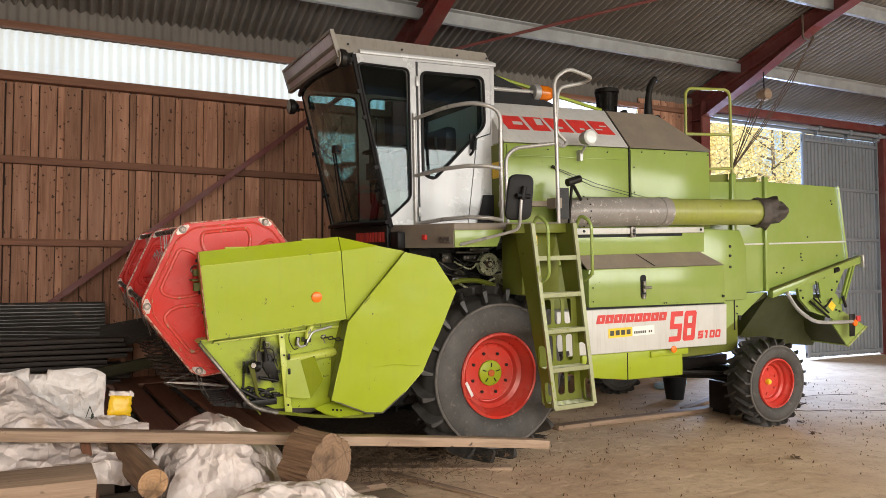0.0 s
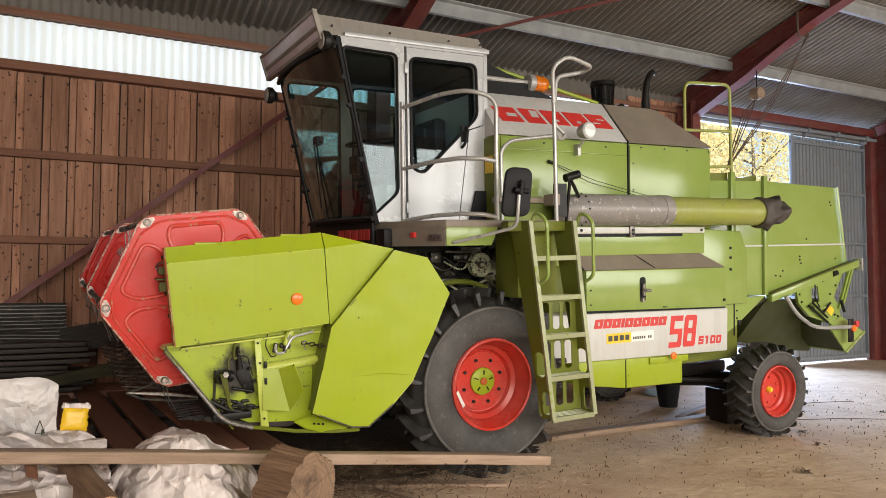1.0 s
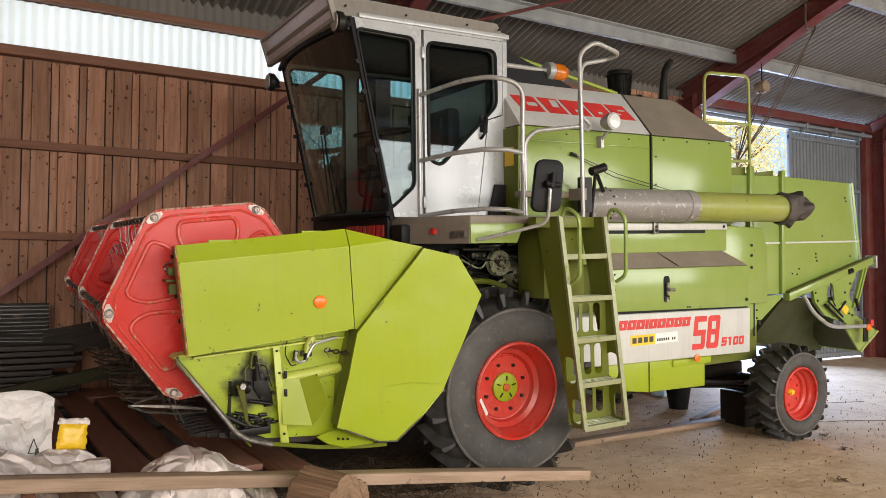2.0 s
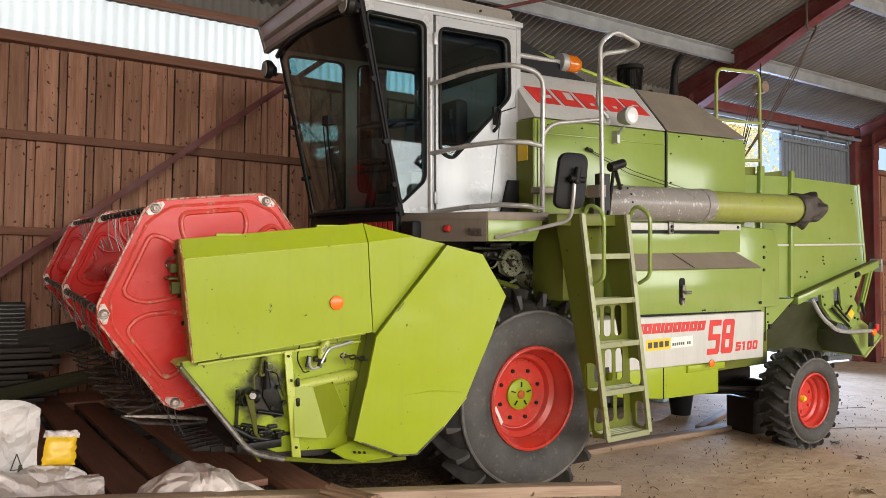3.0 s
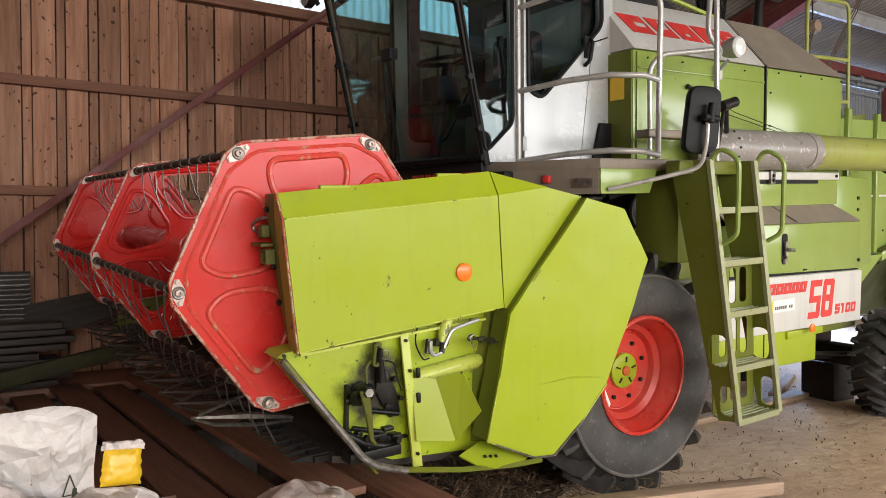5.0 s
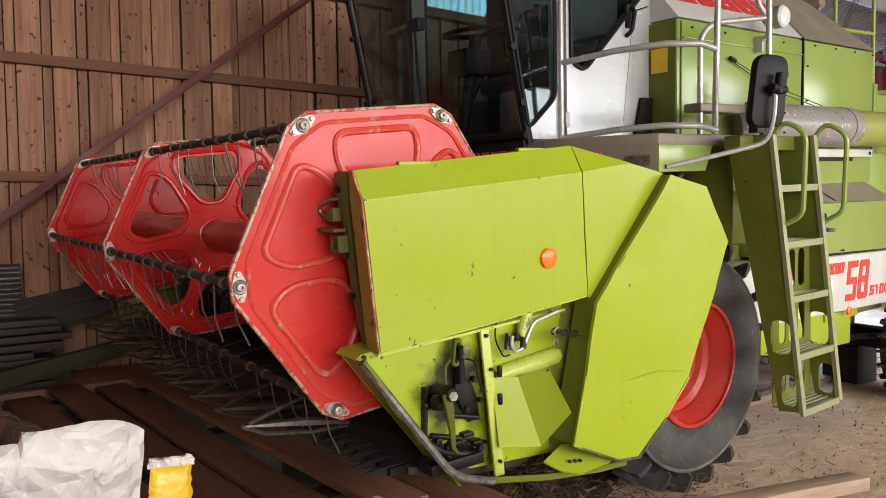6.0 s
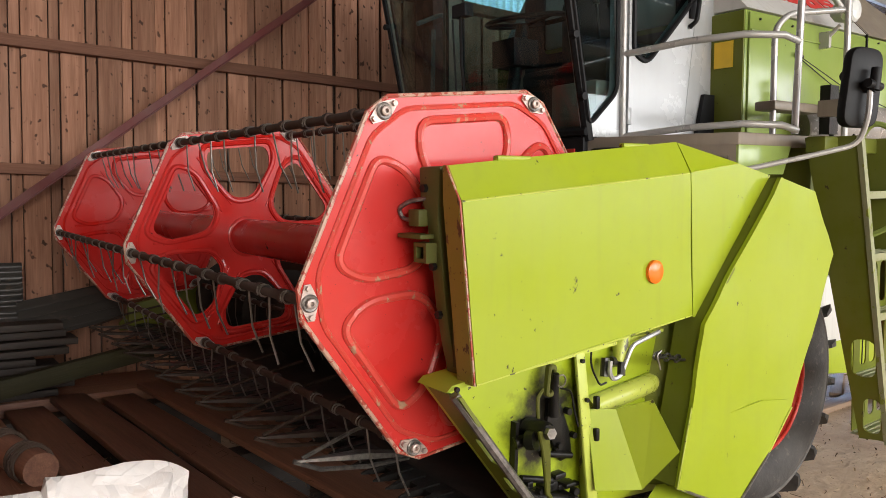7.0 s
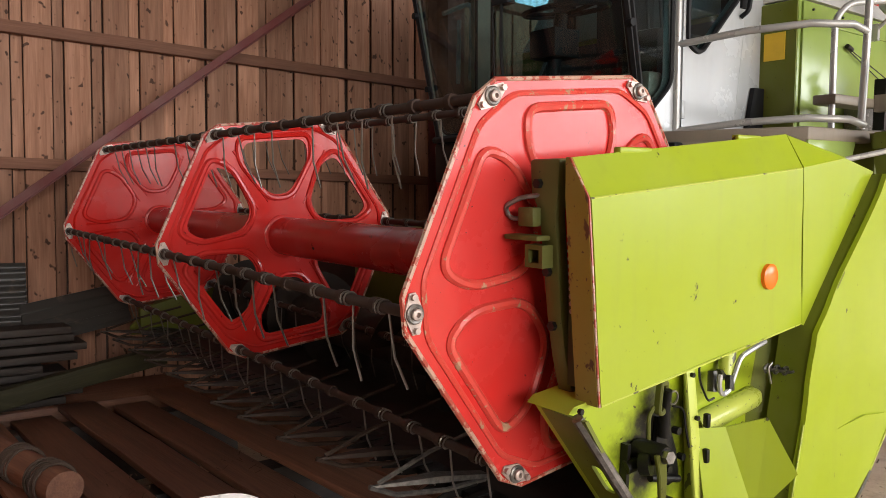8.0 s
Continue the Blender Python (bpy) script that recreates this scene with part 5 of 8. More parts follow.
bm = simple(box, 0.12, 0.60, -0.06, 0.06, 2.19, 2.24, bevel=0.01)
box(bm, 0.56, 0.63, -0.19, -0.06, 2.17, 2.26)
part("rail_bracket", bm, TAUPE, combine)
bm = bm_new()
tube(bm, rounded([(2.79, 0.52, 2.60), (2.79, 0.52, 3.52), (3.46, 0.52, 3.55), (3.48, 0.52, 2.58)], 0.10), 0.017, 10)
tube(bm, [(2.79, 0.52, 3.02), (3.47, 0.52, 3.04)], 0.017, 8)
tube(bm, [(2.84, 0.52, 2.63), (3.47, 0.52, 2.66)], 0.017, 8)
part("rear_guard_rail", bm, TUBE_GREEN, combine, "yellow-green tubular guard rail")

# mirror
bm = bm_new()
pts = flat_round([(-0.11, -0.19), (0.11, -0.17), (0.105, 0.19), (-0.10, 0.18)], 0.07, 5)
plate(bm, pts, [], "y", -0.02, 0.03)
bevelled(bm, 0.012)
bm.transform(Matrix.Translation((-0.045, -0.565, 2.235)) @ Matrix.Rotation(radians(-14), 4, "Z") @ Matrix.Rotation(radians(6), 4, "Y"))
mirror = part("mirror", bm, BLACK, combine, "black rear-view mirror housing")
bm = bm_new()
tube(bm, rounded([(-0.40, -0.22, 1.87), (-0.20, -0.42, 1.93), (-0.055, -0.57, 1.98), (-0.07, -0.615, 2.10), (-0.055, -0.61, 2.23)], 0.06), 0.013)
part("mirror_arm", bm, PIPE, mirror, "grey mirror arm")
bm = bm_new()
cyl(bm, (-0.055, -0.625, 2.22), (-0.035, -0.625, 2.32), 0.022)
cyl(bm, (-0.105, -0.62, 2.25), (0.015, -0.62, 2.24), 0.020)
cyl(bm, (-0.045, -0.63, 2.24), (-0.045, -0.57, 2.24), 0.030)
part("mirror_clamp", bm, BLACK, mirror, "black mirror clamp")

# work lamp, beacon, exhaust, air filter
bm = bm_new()
loft(bm, [[(1.115 + dx, 0.02 + d, 2.845 + dz) for dx, dz in ((r * math.cos(a), r * math.sin(a)) for a in (2 * math.pi * k / 20 for k in range(20)))] for d, r in ((0.14, 0.02), (0.11, 0.055), (0.05, 0.072), (0.0, 0.074))])
work = part("work_lamp", bm, GALV, combine, "round clear work lamp")
part("lens", simple(lathe_y, [(0.070, 0.018), (0.058, 0.005), (0.001, -0.004)], (1.115, 2.845), 20), PALE_CAST, work)
bm = bm_new()
cyl(bm, (1.115, 0.10, 2.77), (1.115, 0.18, 2.70), 0.012)
box(bm, 1.10, 1.13, 0.16, 0.24, 2.64, 2.74)
part("lamp_bracket", bm, PIPE, work)
bm = bm_new()
cyl(bm, (0.35, 0.60, 3.36), (0.90, 0.62, 3.36), 0.022)
part("beacon_arm", bm, PIPE, combine)
bm = bm_new()
tube(bm, [(0.87, 0.62, 3.36), (0.875, 0.62, 3.36), (0.93, 0.62, 3.36), (0.938, 0.62, 3.36)], [0.05, 0.076, 0.080, 0.074], 24)
part("beacon_collar", bm, GALV, combine)
bm = bm_new()
tube(bm, [(0.935, 0.62, 3.36)] + [(0.942 + 0.0135 * k, 0.62, 3.36 - 0.0004 * k) for k in range(9)] + [(1.085, 0.62, 3.356), (1.095, 0.62, 3.356)], [0.066] + [0.073 + 0.004 * (k % 2) for k in range(9)] + [0.058, 0.03], 24)
part("beacon", bm, AMBER, combine, "orange warning beacon")
bm = bm_new()
tube(bm, [(2.53, 0.82, 3.18), (2.53, 0.82, 3.33), (2.535, 0.82, 3.45), (2.555, 0.82, 3.56), (2.60, 0.82, 3.64), (2.64, 0.82, 3.67)], [0.060, 0.045, 0.036, 0.036, 0.036, 0.036], 14)
cyl(bm, (2.46, 0.78, 3.22), (2.64, 0.78, 3.22), 0.04)
part("exhaust", bm, GREASE, combine, "bent black exhaust pipe")
AX, AY = 2.06, 0.95
bm = bm_new()
tube(bm, [(AX, AY, 3.19), (AX, AY, 3.30), (AX, AY, 3.305)], [0.085, 0.085, 0.07], 20)
cyl(bm, (AX + 0.10, 0.82, 3.25), (AX + 0.15, 0.82, 3.27), 0.035)
filt = part("air_intake", bm, GREASE, combine, "black capped air intake")
bm = bm_new()
for k in range(48):
    a = 2 * math.pi * k / 48
    tube(bm, [(AX + r * math.cos(a), AY + r * math.sin(a), z) for r, z in ((0.105, 3.27), (0.122, 3.50))], 0.0035, 4)
for z in (3.34, 3.42):
    tube(bm, [(AX + 0.114 * math.cos(a), AY + 0.114 * math.sin(a), z) for a in (2 * math.pi * k / 28 for k in range(28))], 0.003, 4, True)
cyl(bm, (AX, AY, 3.27), (AX, AY, 3.50), 0.075, 20)
part("intake_mesh", bm, GREASE, filt)
part("intake_lid", simple(tube, [(AX, AY, 3.49), (AX, AY, 3.495), (AX, AY, 3.535), (AX, AY, 3.55)], [0.118, 0.136, 0.130, 0.08], 28), GREASE, filt)

# ---- cab ----
CY, CF = 0.445, 2.10
bm = bm_new()
loft(bm, [[(-1.05, y, 3.535), (0.335, y, 3.555), (0.335, y, 3.575), (0.30, y + s * 0.02, 3.585), (0.295, y + s * 0.08, 3.675), (-1.19, y + s * 0.06, 3.695), (-1.22, y + s * 0.02, 3.58), (-1.14, y, 3.52)] for y, s in ((CY + 0.01, 1), (CY + 0.06, 1), (CF - 0.06, -1), (CF - 0.01, -1))])
cab_roof = part("cab_roof", bm, ROOFGREY, combine, "dusty grey cab roof with a front visor", 30)
bm = bm_new()
prism(bm, [(-1.245, 3.70), (-1.22, 3.70), (-1.155, 3.50), (-1.18, 3.50)], "y", CY + 0.03, CF - 0.02)
bevelled(bm, 0.006)
part("visor", bm, LILAC, cab_roof, "pale visor panel")
bm = bm_new()
for y in (CY + 0.02, CF - 0.02):
    loft(bm, [[(-1.262, y - 0.014, 3.71), (-1.225, y - 0.014, 3.71), (-1.225, y + 0.014, 3.71), (-1.262, y + 0.014, 3.71)], [(-1.195, y - 0.014, 3.485), (-1.155, y - 0.014, 3.485), (-1.155, y + 0.014, 3.485), (-1.195, y + 0.014, 3.485)]])
loft(bm, [[(-1.262, y, 3.712), (-1.225, y, 3.712), (-1.222, y, 3.690), (-1.256, y, 3.690)] for y in (CY, CF)])
loft(bm, [[(-1.203, y, 3.505), (-1.16, y, 3.505), (-1.155, y, 3.480), (-1.195, y, 3.480)] for y in (CY, CF)])
part("visor_frame", bm, ROOFGREY, cab_roof)
part("roof_gutter", simple(box, -1.0, 0.35, CY - 0.012, CY + 0.03, 3.525, 3.565, bevel=0.008), CABWHITE, cab_roof)
bolts([(x, CY + 0.012, 3.60) for x in (-1.10, -0.60, -0.05, 0.26)], 0.010, GREASE, cab_roof)


def cab_side(y, s, name, coat):
    """Frame of one cab side with quarter window and door; s = +1 to the inside."""
    bm = bm_new()
    outer = [(-1.055, 3.53), (-0.755, 2.05), (-0.475, 2.05), (-0.475, 3.53)]
    qwin = [(-1.022, 3.445), (-0.758, 2.105), (-0.545, 2.290), (-0.545, 3.430)]
    hole = flat_round(qwin, 0.05)
    plate(bm, outer, [hole], "y", y, y + s * 0.05)
    side = part(name, bm, coat, combine, "painted cab frame")
    bm = bm_new()
    ring = rounded([(p[0], y - s * 0.004, p[1]) for p in qwin], 0.05, 4, True)
    tube(bm, ring, 0.012, 6, True)
    part("window_seal", bm, BLACK, side)
    bm = bm_new()
    prism(bm, hole, "y", y + s * 0.024, y + s * 0.028)
    for v in bm.verts:
        v.co.y += 0.035 * (v.co.z - 2.78)
    pane = part("quarter_pane", bm, GLASS, side, "tinted quarter window")
    pane.visible_shadow = False
    # door
    bm = bm_new()
    outer = [(-0.455, 2.055), (0.02, 2.055), (0.13, 2.85), (0.275, 2.90), (0.285, 3.50), (-0.455, 3.50)]
    win = [(-0.435, 3.415), (0.195, 3.415), (0.205, 2.965), (-0.325, 2.455), (-0.435, 2.50)]
    win = [(x + 0.012, z) for x, z in win]
    plate(bm, outer, [flat_round(win, 0.06)], "y", y - s * 0.006, y + s * 0.045)
    door_ = part("cab_door", bm, coat, combine, "cab door with an angled window")
    bm = bm_new()
    tube(bm, rounded([(p[0], y - s * 0.010, p[1]) for p in win], 0.06, 5, True), 0.014, 6, True)
    part("window_seal", bm, BLACK, door_)
    bm = bm_new()
    prism(bm, flat_round(win, 0.06), "y", y + s * 0.018, y + s * 0.022)
    for v in bm.verts:
        v.co.y += 0.035 * (v.co.z - 2.94)
    pane = part("door_pane", bm, GLASS, door_, "tinted door window")
    pane.visible_shadow = False
    bm = bm_new()
    tube(bm, rounded([(0.10, y - s * 0.01, 2.87), (0.095, y - s * 0.05, 2.84), (0.07, y - s * 0.05, 2.72), (0.06, y - s * 0.01, 2.69)], 0.02), 0.013)
    box(bm, 0.055, 0.12, min(y - s * 0.02, y), max(y - s * 0.02, y), 2.74, 2.88)
    part("door_handle", bm, BLACK, door_)
    for z in (3.28, 2.12):
        part("hinge", simple(box, -0.48, -0.45, min(y - s * 0.025, y), max(y - s * 0.025, y), z, z + 0.09, bevel=0.005), coat, door_)
    # rear corner post and skirt
    bm = bm_new()
    plate(bm, [(0.03, 2.055), (0.325, 2.055), (0.33, 3.53), (0.292, 3.53), (0.283, 2.892), (0.142, 2.845)], [], "y", y, y + s * 0.05)
    box(bm, -0.475, 0.33, min(y, y + s * 0.05), max(y, y + s * 0.05), 3.505, 3.54)
    part("cab_corner", bm, coat, combine)
    bm = bm_new()
    plate(bm, [(0.12, 2.06), (0.30, 2.06), (0.30, 2.32), (0.19, 2.32)], [], "y", y - s * 0.03, y - s * 0.005)
    part("rear_skirt", bm, BLACK, combine)


cab_side(CY, 1, "cab_frame", CABWHITE)


def cab_far_side(y):
    """The far side: one frame with a quarter window and a door window."""
    quarter = [(-1.010, 3.475), (-0.750, 2.115), (-0.460, 2.115), (-0.460, 3.475)]
    door_w = [(-0.320, 3.475), (0.340, 3.475), (0.340, 2.85), (0.02, 2.30), (-0.320, 2.30)]
    bm = bm_new()
    plate(bm, [(-1.055, 3.53), (-0.755, 2.05), (0.40, 2.05), (0.40, 3.53)], [flat_round(quarter, 0.07), flat_round(door_w, 0.09)], "y", y - 0.05, y)
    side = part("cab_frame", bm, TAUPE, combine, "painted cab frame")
    for win in (quarter, door_w):
        bm = bm_new()
        tube(bm, rounded([(p[0], y - 0.052, p[1]) for p in win], 0.07, 5, True), 0.012, 6, True)
        part("window_seal", bm, BLACK, side)
        pane = part("side_pane", simple(prism, flat_round(win, 0.07), "y", y - 0.03, y - 0.026), GLASS, side, "tinted side window")
        pane.visible_shadow = False


cab_far_side(CF)
# windscreen: two panes between slanted pillars
PT, PB = Vector((-1.06, 0, 3.50)), Vector((-0.745, 0, 2.06))
bm = bm_new()
nrm = Vector((PB.z - PT.z, 0, -(PB.x - PT.x))).normalized() * 0.006
rings = []
for u in range(9):
    y = CY + 0.03 + (CF - CY - 0.06) * u / 8
    bow = -0.10 * (1 - (2 * u / 8 - 1) ** 2)
    rings.append([PT + Vector((bow, y, 0)), PB + Vector((bow * 0.6, y, 0)), PB + Vector((bow * 0.6, y, 0)) + nrm, PT + Vector((bow, y, 0)) + nrm])
loft(bm, rings)
screen_ = part("windscreen", bm, GLASS, combine, "large tinted slanted windscreen", 60)
screen_.visible_shadow = False
for y in (CY + 0.02, CF - 0.02):
    bm = bm_new()
    tube(bm, [PT + Vector((0.01, y, 0.02)), PB + Vector((0.01, y, -0.03))], 0.027, 8)
    part("pillar", bm, BLACK, combine, "black windscreen pillar")
for z, x in ((3.47, -1.075), (2.075, -0.775)):
    bm = bm_new()
    tube(bm, [(x - 0.10 * (1 - (2 * u / 8 - 1) ** 2), CY + (CF - CY) * u / 8, z) for u in range(9)], 0.022, 6)
    part("windscreen_seal", bm, BLACK, combine)
for z in (3.20, 2.98, 2.55, 2.25):
    x = PT.x + (PB.x - PT.x) * (3.50 - z) / 1.44
    part("glass_clip", simple(cyl, (x - 0.02, CY + 0.015, z), (x - 0.02, CY - 0.02, z), 0.019), BLACK, combine)
for z in (3.12, 2.85, 2.40):
    x = PT.x + (PB.x - PT.x) * (3.50 - z) / 1.44
    part("glass_clip", simple(cyl, (x - 0.02, CF - 0.03, z), (x - 0.045, CF - 0.03, z), 0.019), BLACK, combine)
# rail on the far side of the cab
bm = bm_new()
tube(bm, rounded([(-0.497, 2.36, 2.975), (-0.237, 2.36, 3.090), (-0.251, 2.36, 2.536)], 0.08), 0.017, 8)
tube(bm, [(-0.354, 2.36, 2.950), (-0.366, 2.36, 2.502)], 0.017, 8)
part("far_rail", bm, PIPE, combine, "grey tubular rail on the far side")
# wiper
bm = bm_new()
tube(bm, [(-0.85, 1.32, 2.10), (-0.93, 1.28, 2.50), (-0.985, 1.22, 2.78)], 0.009, 6)
tube(bm, [(-0.90, 1.36, 2.20), (-0.98, 1.30, 2.76)], 0.006, 6)
box(bm, -1.00, -0.94, 1.16, 1.28, 2.76, 2.83)
part("wiper", bm, BLACK, combine)
# floor, back wall and ceiling of the cab
part("cab_floor", simple(box, -0.74, 0.32, CY + 0.06, CF - 0.06, 2.05, 2.10), BLACK, combine)
bm = bm_new()
plate(bm, [(CY + 0.05, 2.06), (CF - 0.05, 2.06), (CF - 0.05, 3.53), (CY + 0.05, 3.53)], [flat_round([(CY + 0.25, 2.75), (CF - 0.25, 2.75), (CF - 0.25, 3.40), (CY + 0.25, 3.40)], 0.06)], "x", 0.28, 0.325)
part("cab_back", bm, SEATCLOTH, combine)
part("cab_lining", simple(box, -1.03, 0.30, CY + 0.06, CF - 0.06, 3.515, 3.535), SEATCLOTH, combine)
part("cab_front_panel", simple(box, -0.775, -0.735, CY + 0.02, CF, 1.80, 2.05, bevel=0.01), BLACK, combine)
bm = bm_new()
for k in range(9):
    box(bm, -0.781, -0.775, 0.52 + 0.085 * k, 0.58 + 0.085 * k, 1.90, 1.99)
part("front_word_mark", bm, DECAL, combine, "red blocks of a word mark")
# driver's place
bm = simple(box, -0.25, 0.18, 1.02, 1.52, 2.42, 2.54, bevel=0.04)
seat = part("seat", bm, SEATCLOTH, combine, "dark vinyl driver's seat")
bm = simple(box, 0.10, 0.24, 1.03, 1.51, 2.52, 3.05, bevel=0.05)
part("backrest", bm, SEATCLOTH, seat)
part("seat_base", simple(box, -0.15, 0.12, 1.12, 1.42, 2.10, 2.43, bevel=0.02), SEATCLOTH, seat)
bm = bm_new()
cyl(bm, (-0.60, 1.27, 2.08), (-0.46, 1.27, 2.78), 0.04)
box(bm, -0.62, -0.42, 1.17, 1.37, 2.52, 2.68)
col = part("steering_column", bm, BLACK, combine)
bm = bm_new()
e1 = Vector((0.993, 0, 0.12)).normalized()
tube(bm, [Vector((-0.42, 1.27, 2.815)) + e1 * 0.25 * math.cos(a) + Vector((0, 0.25 * math.sin(a), 0)) for a in (2 * math.pi * k / 28 for k in range(28))], 0.016, 8, True)
for a in (0.4, 2.5, 4.6):
    cyl(bm, (-0.42, 1.27, 2.79), Vector((-0.42, 1.27, 2.81)) + e1 * 0.24 * math.cos(a) + Vector((0, 0.24 * math.sin(a), 0)), 0.012)
part("steering_wheel", bm, BLACK, col, "black steering wheel")
bm = simple(box, -0.50, 0.20, 0.56, 0.80, 2.10, 2.60, bevel=0.03)
part("control_console", bm, BLACK, combine, "dark control console")
# paler box stands in for the bright reflection low in the quarter window
bm = simple(box, -0.62, -0.50, 0.52, 0.86, 2.10, 2.36, bevel=0.02)
part("reflection_panel", bm, TAUPE, combine, "taupe panel standing in for a window reflection")
for x in (-0.42, -0.30, -0.15):
    bm = simple(cyl, (x, 0.68, 2.60), (x - 0.03, 0.68, 2.82), 0.009)
    cyl(bm, (x - 0.03, 0.68, 2.80), (x - 0.035, 0.68, 2.87), 0.022)
    part("lever", bm, BLACK, combine)
# round cab lamps
for y, z, x in ((CY + 0.02, 3.475, -1.13), (CF - 0.06, 3.33, -1.16)):
    bm = bm_new()
    tube(bm, [(x - 0.05, y, z), (x - 0.04, y, z), (x, y, z), (x + 0.05, y, z)], [0.068, 0.080, 0.078, 0.03], 20)
    cyl(bm, (x + 0.02, y, z), (x + 0.06, y + 0.01, z - 0.04), 0.018)
    hl = part("headlamp", bm, GREASE, combine, "small round black headlamp")
    part("lens", simple(tube, [(x - 0.058, y, z), (x - 0.051, y, z)], 0.066, 20), ROOFGREY, hl, "dusty lamp glass")
# rear wedge between cab and tank
bm = bm_new()
prism(bm, [(0.335, 2.80), (0.335, 3.53), (1.15, 3.235), (1.15, 2.90)], "y", 0.60, 2.0)
part("cab_rear_wedge", bm, BLACK, combine)
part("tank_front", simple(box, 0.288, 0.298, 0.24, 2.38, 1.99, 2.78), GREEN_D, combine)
part("front_sticker", simple(box, 0.281, 0.287, 0.30, 0.42, 2.47, 2.62), YELLOW, combine)
bm = bm_new()
tube(bm, [(0.45, 1.0, 3.62), (1.75, 0.66, 3.24)], 0.018, 6)
part("support_stay", bm, GREEN, combine)

# machinery behind the front wheel
def pulley(x, y, z, r, material, label):
    bm = bm_new()
    lathe_y(bm, [(0.001, y - 0.030), (0.018, y - 0.030), (0.024, y - 0.012), (0.030, y + 0.006), (r * 0.55, y + 0.012), (r * 0.66, y - 0.002), (r * 0.95, y - 0.006), (r, y + 0.008), (r * 0.88, y + 0.03), (r, y + 0.052), (0.001, y + 0.055)], (x, z), 30)
    return part("drive_pulley", bm, material, combine, label)


PULLEY = paint("oily_pale_green_paint", (0.30, 0.32, 0.20), 0.40, (0.05, 0.05, 0.035), 0.56, 0.9, dust=0.3)
p1 = pulley(0.228, 0.42, 1.673, 0.108, PULLEY, "worn pale green belt pulley")
part("pulley_nut", simple(lathe_y, [(0.034, 0.43), (0.034, 0.408), (0.020, 0.398), (0.001, 0.398)], (0.228, 1.673), 12), RUST, p1)
bolts([(0.228 + 0.052 * math.cos(a), 0.42, 1.673 + 0.052 * math.sin(a)) for a in (0.4, 1.66, 2.9, 4.2, 5.4)], 0.008, GREASE, p1)
p2 = pulley(0.50, 0.34, 1.725, 0.125, GREASE, "black belt pulley with a bright rim")
bm = bm_new()
tube(bm, [(0.50 + 0.105 * math.cos(a), 0.335, 1.725 + 0.105 * math.sin(a)) for a in (2 * math.pi * k / 28 for k in range(28))], 0.010, 6, True)
part("pulley_rim", bm, IRON, p2)
pulley(-0.05, 0.50, 1.56, 0.07, OILED, "small oily belt pulley")
pulley(0.42, 0.52, 1.42, 0.12, OILED, "oily belt pulley")
bm = bm_new()
tube(bm, [(0.30, 0.62, 1.68), (0.42, 0.55, 1.60), (0.52, 0.46, 1.53)], [0.10, 0.115, 0.115], 20)
part("belt_housing", bm, PULLEY, combine, "oily green rounded housing")
bm = bm_new()
tube(bm, [(0.36, 0.56, 1.80), (0.60, 0.52, 1.80)], 0.075, 16)
part("belt_housing", bm, OILED, combine)
for (xa, za, ra), (xb, zb, rb), y in (((0.228, 1.673, 0.098), (0.50, 1.725, 0.112), 0.45), ((-0.05, 1.56, 0.06), (0.42, 1.42, 0.11), 0.53)):
    for sgn in (1, -1):
        part("drive_belt", simple(tube, [(xa, y, za + sgn * ra), ((xa + xb) / 2, y, (za + zb) / 2 + sgn * (ra + rb) / 2), (xb, y, zb + sgn * rb)], 0.010, 5), BLACK, combine)
rnd = random.Random(3)
bm = bm_new()
for k in range(30):
    x, z = rnd.uniform(-0.55, 0.35), rnd.uniform(1.15, 1.85)
    w = rnd.uniform(0.03, 0.10)
    box(bm, x, x + w, 0.56, 0.64 + rnd.uniform(0, 0.1), z, z + rnd.uniform(0.03, 0.12))
# back sheet added to keep the recess behind the gears black
box(bm, -0.5, 0.85, 0.69, 0.715, 0.95, 1.97)
bevelled(bm, 0.006)
part("gear_block", bm, GREASE, combine, "greasy black gearbox casing with an added dark backing")
for x, z, w, h in ((-0.02, 1.715, 0.14, 0.05), (-0.24, 1.70, 0.10, 0.09), (-0.14, 1.52, 0.16, 0.045), (0.05, 1.80, 0.20, 0.03)):
    bm = simple(box, x, x + w, 0.46, 0.54, z, z + h, bevel=0.008)
    part("gear_lever", bm, OILED, combine)
bolts([(-0.20, 0.458, 1.745), (0.02, 0.458, 1.74), (0.09, 0.458, 1.74), (-0.10, 0.458, 1.54)], 0.014, IRON, combine)
for k in range(12):
    x, z = rnd.uniform(-0.5, 0.25), rnd.uniform(1.30, 1.80)
    pts = rounded([(x, 0.50, z), (x + 0.14, 0.44 + rnd.uniform(-0.04, 0.04), z - rnd.uniform(0, 0.12)), (x + 0.30, 0.48, z + rnd.uniform(-0.1, 0.12)), (x + 0.42, 0.52, z + rnd.uniform(-0.1, 0.1))], 0.08)
    part("hose", simple(tube, pts, rnd.choice((0.008, 0.011, 0.014)), 7), rnd.choice((GREASE, GREASE, OILED, PULLEY)), combine)
bm = bm_new()
tube(bm, rounded([(-0.30, 0.45, 1.46), (-0.10, 0.44, 1.535), (0.12, 0.44, 1.53), (0.30, 0.45, 1.47)], 0.1), 0.024, 8)
part("green_pipe", bm, GREEN_D, combine)
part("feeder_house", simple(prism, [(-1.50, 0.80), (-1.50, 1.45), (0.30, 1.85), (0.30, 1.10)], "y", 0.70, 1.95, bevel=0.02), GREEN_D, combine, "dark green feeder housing")

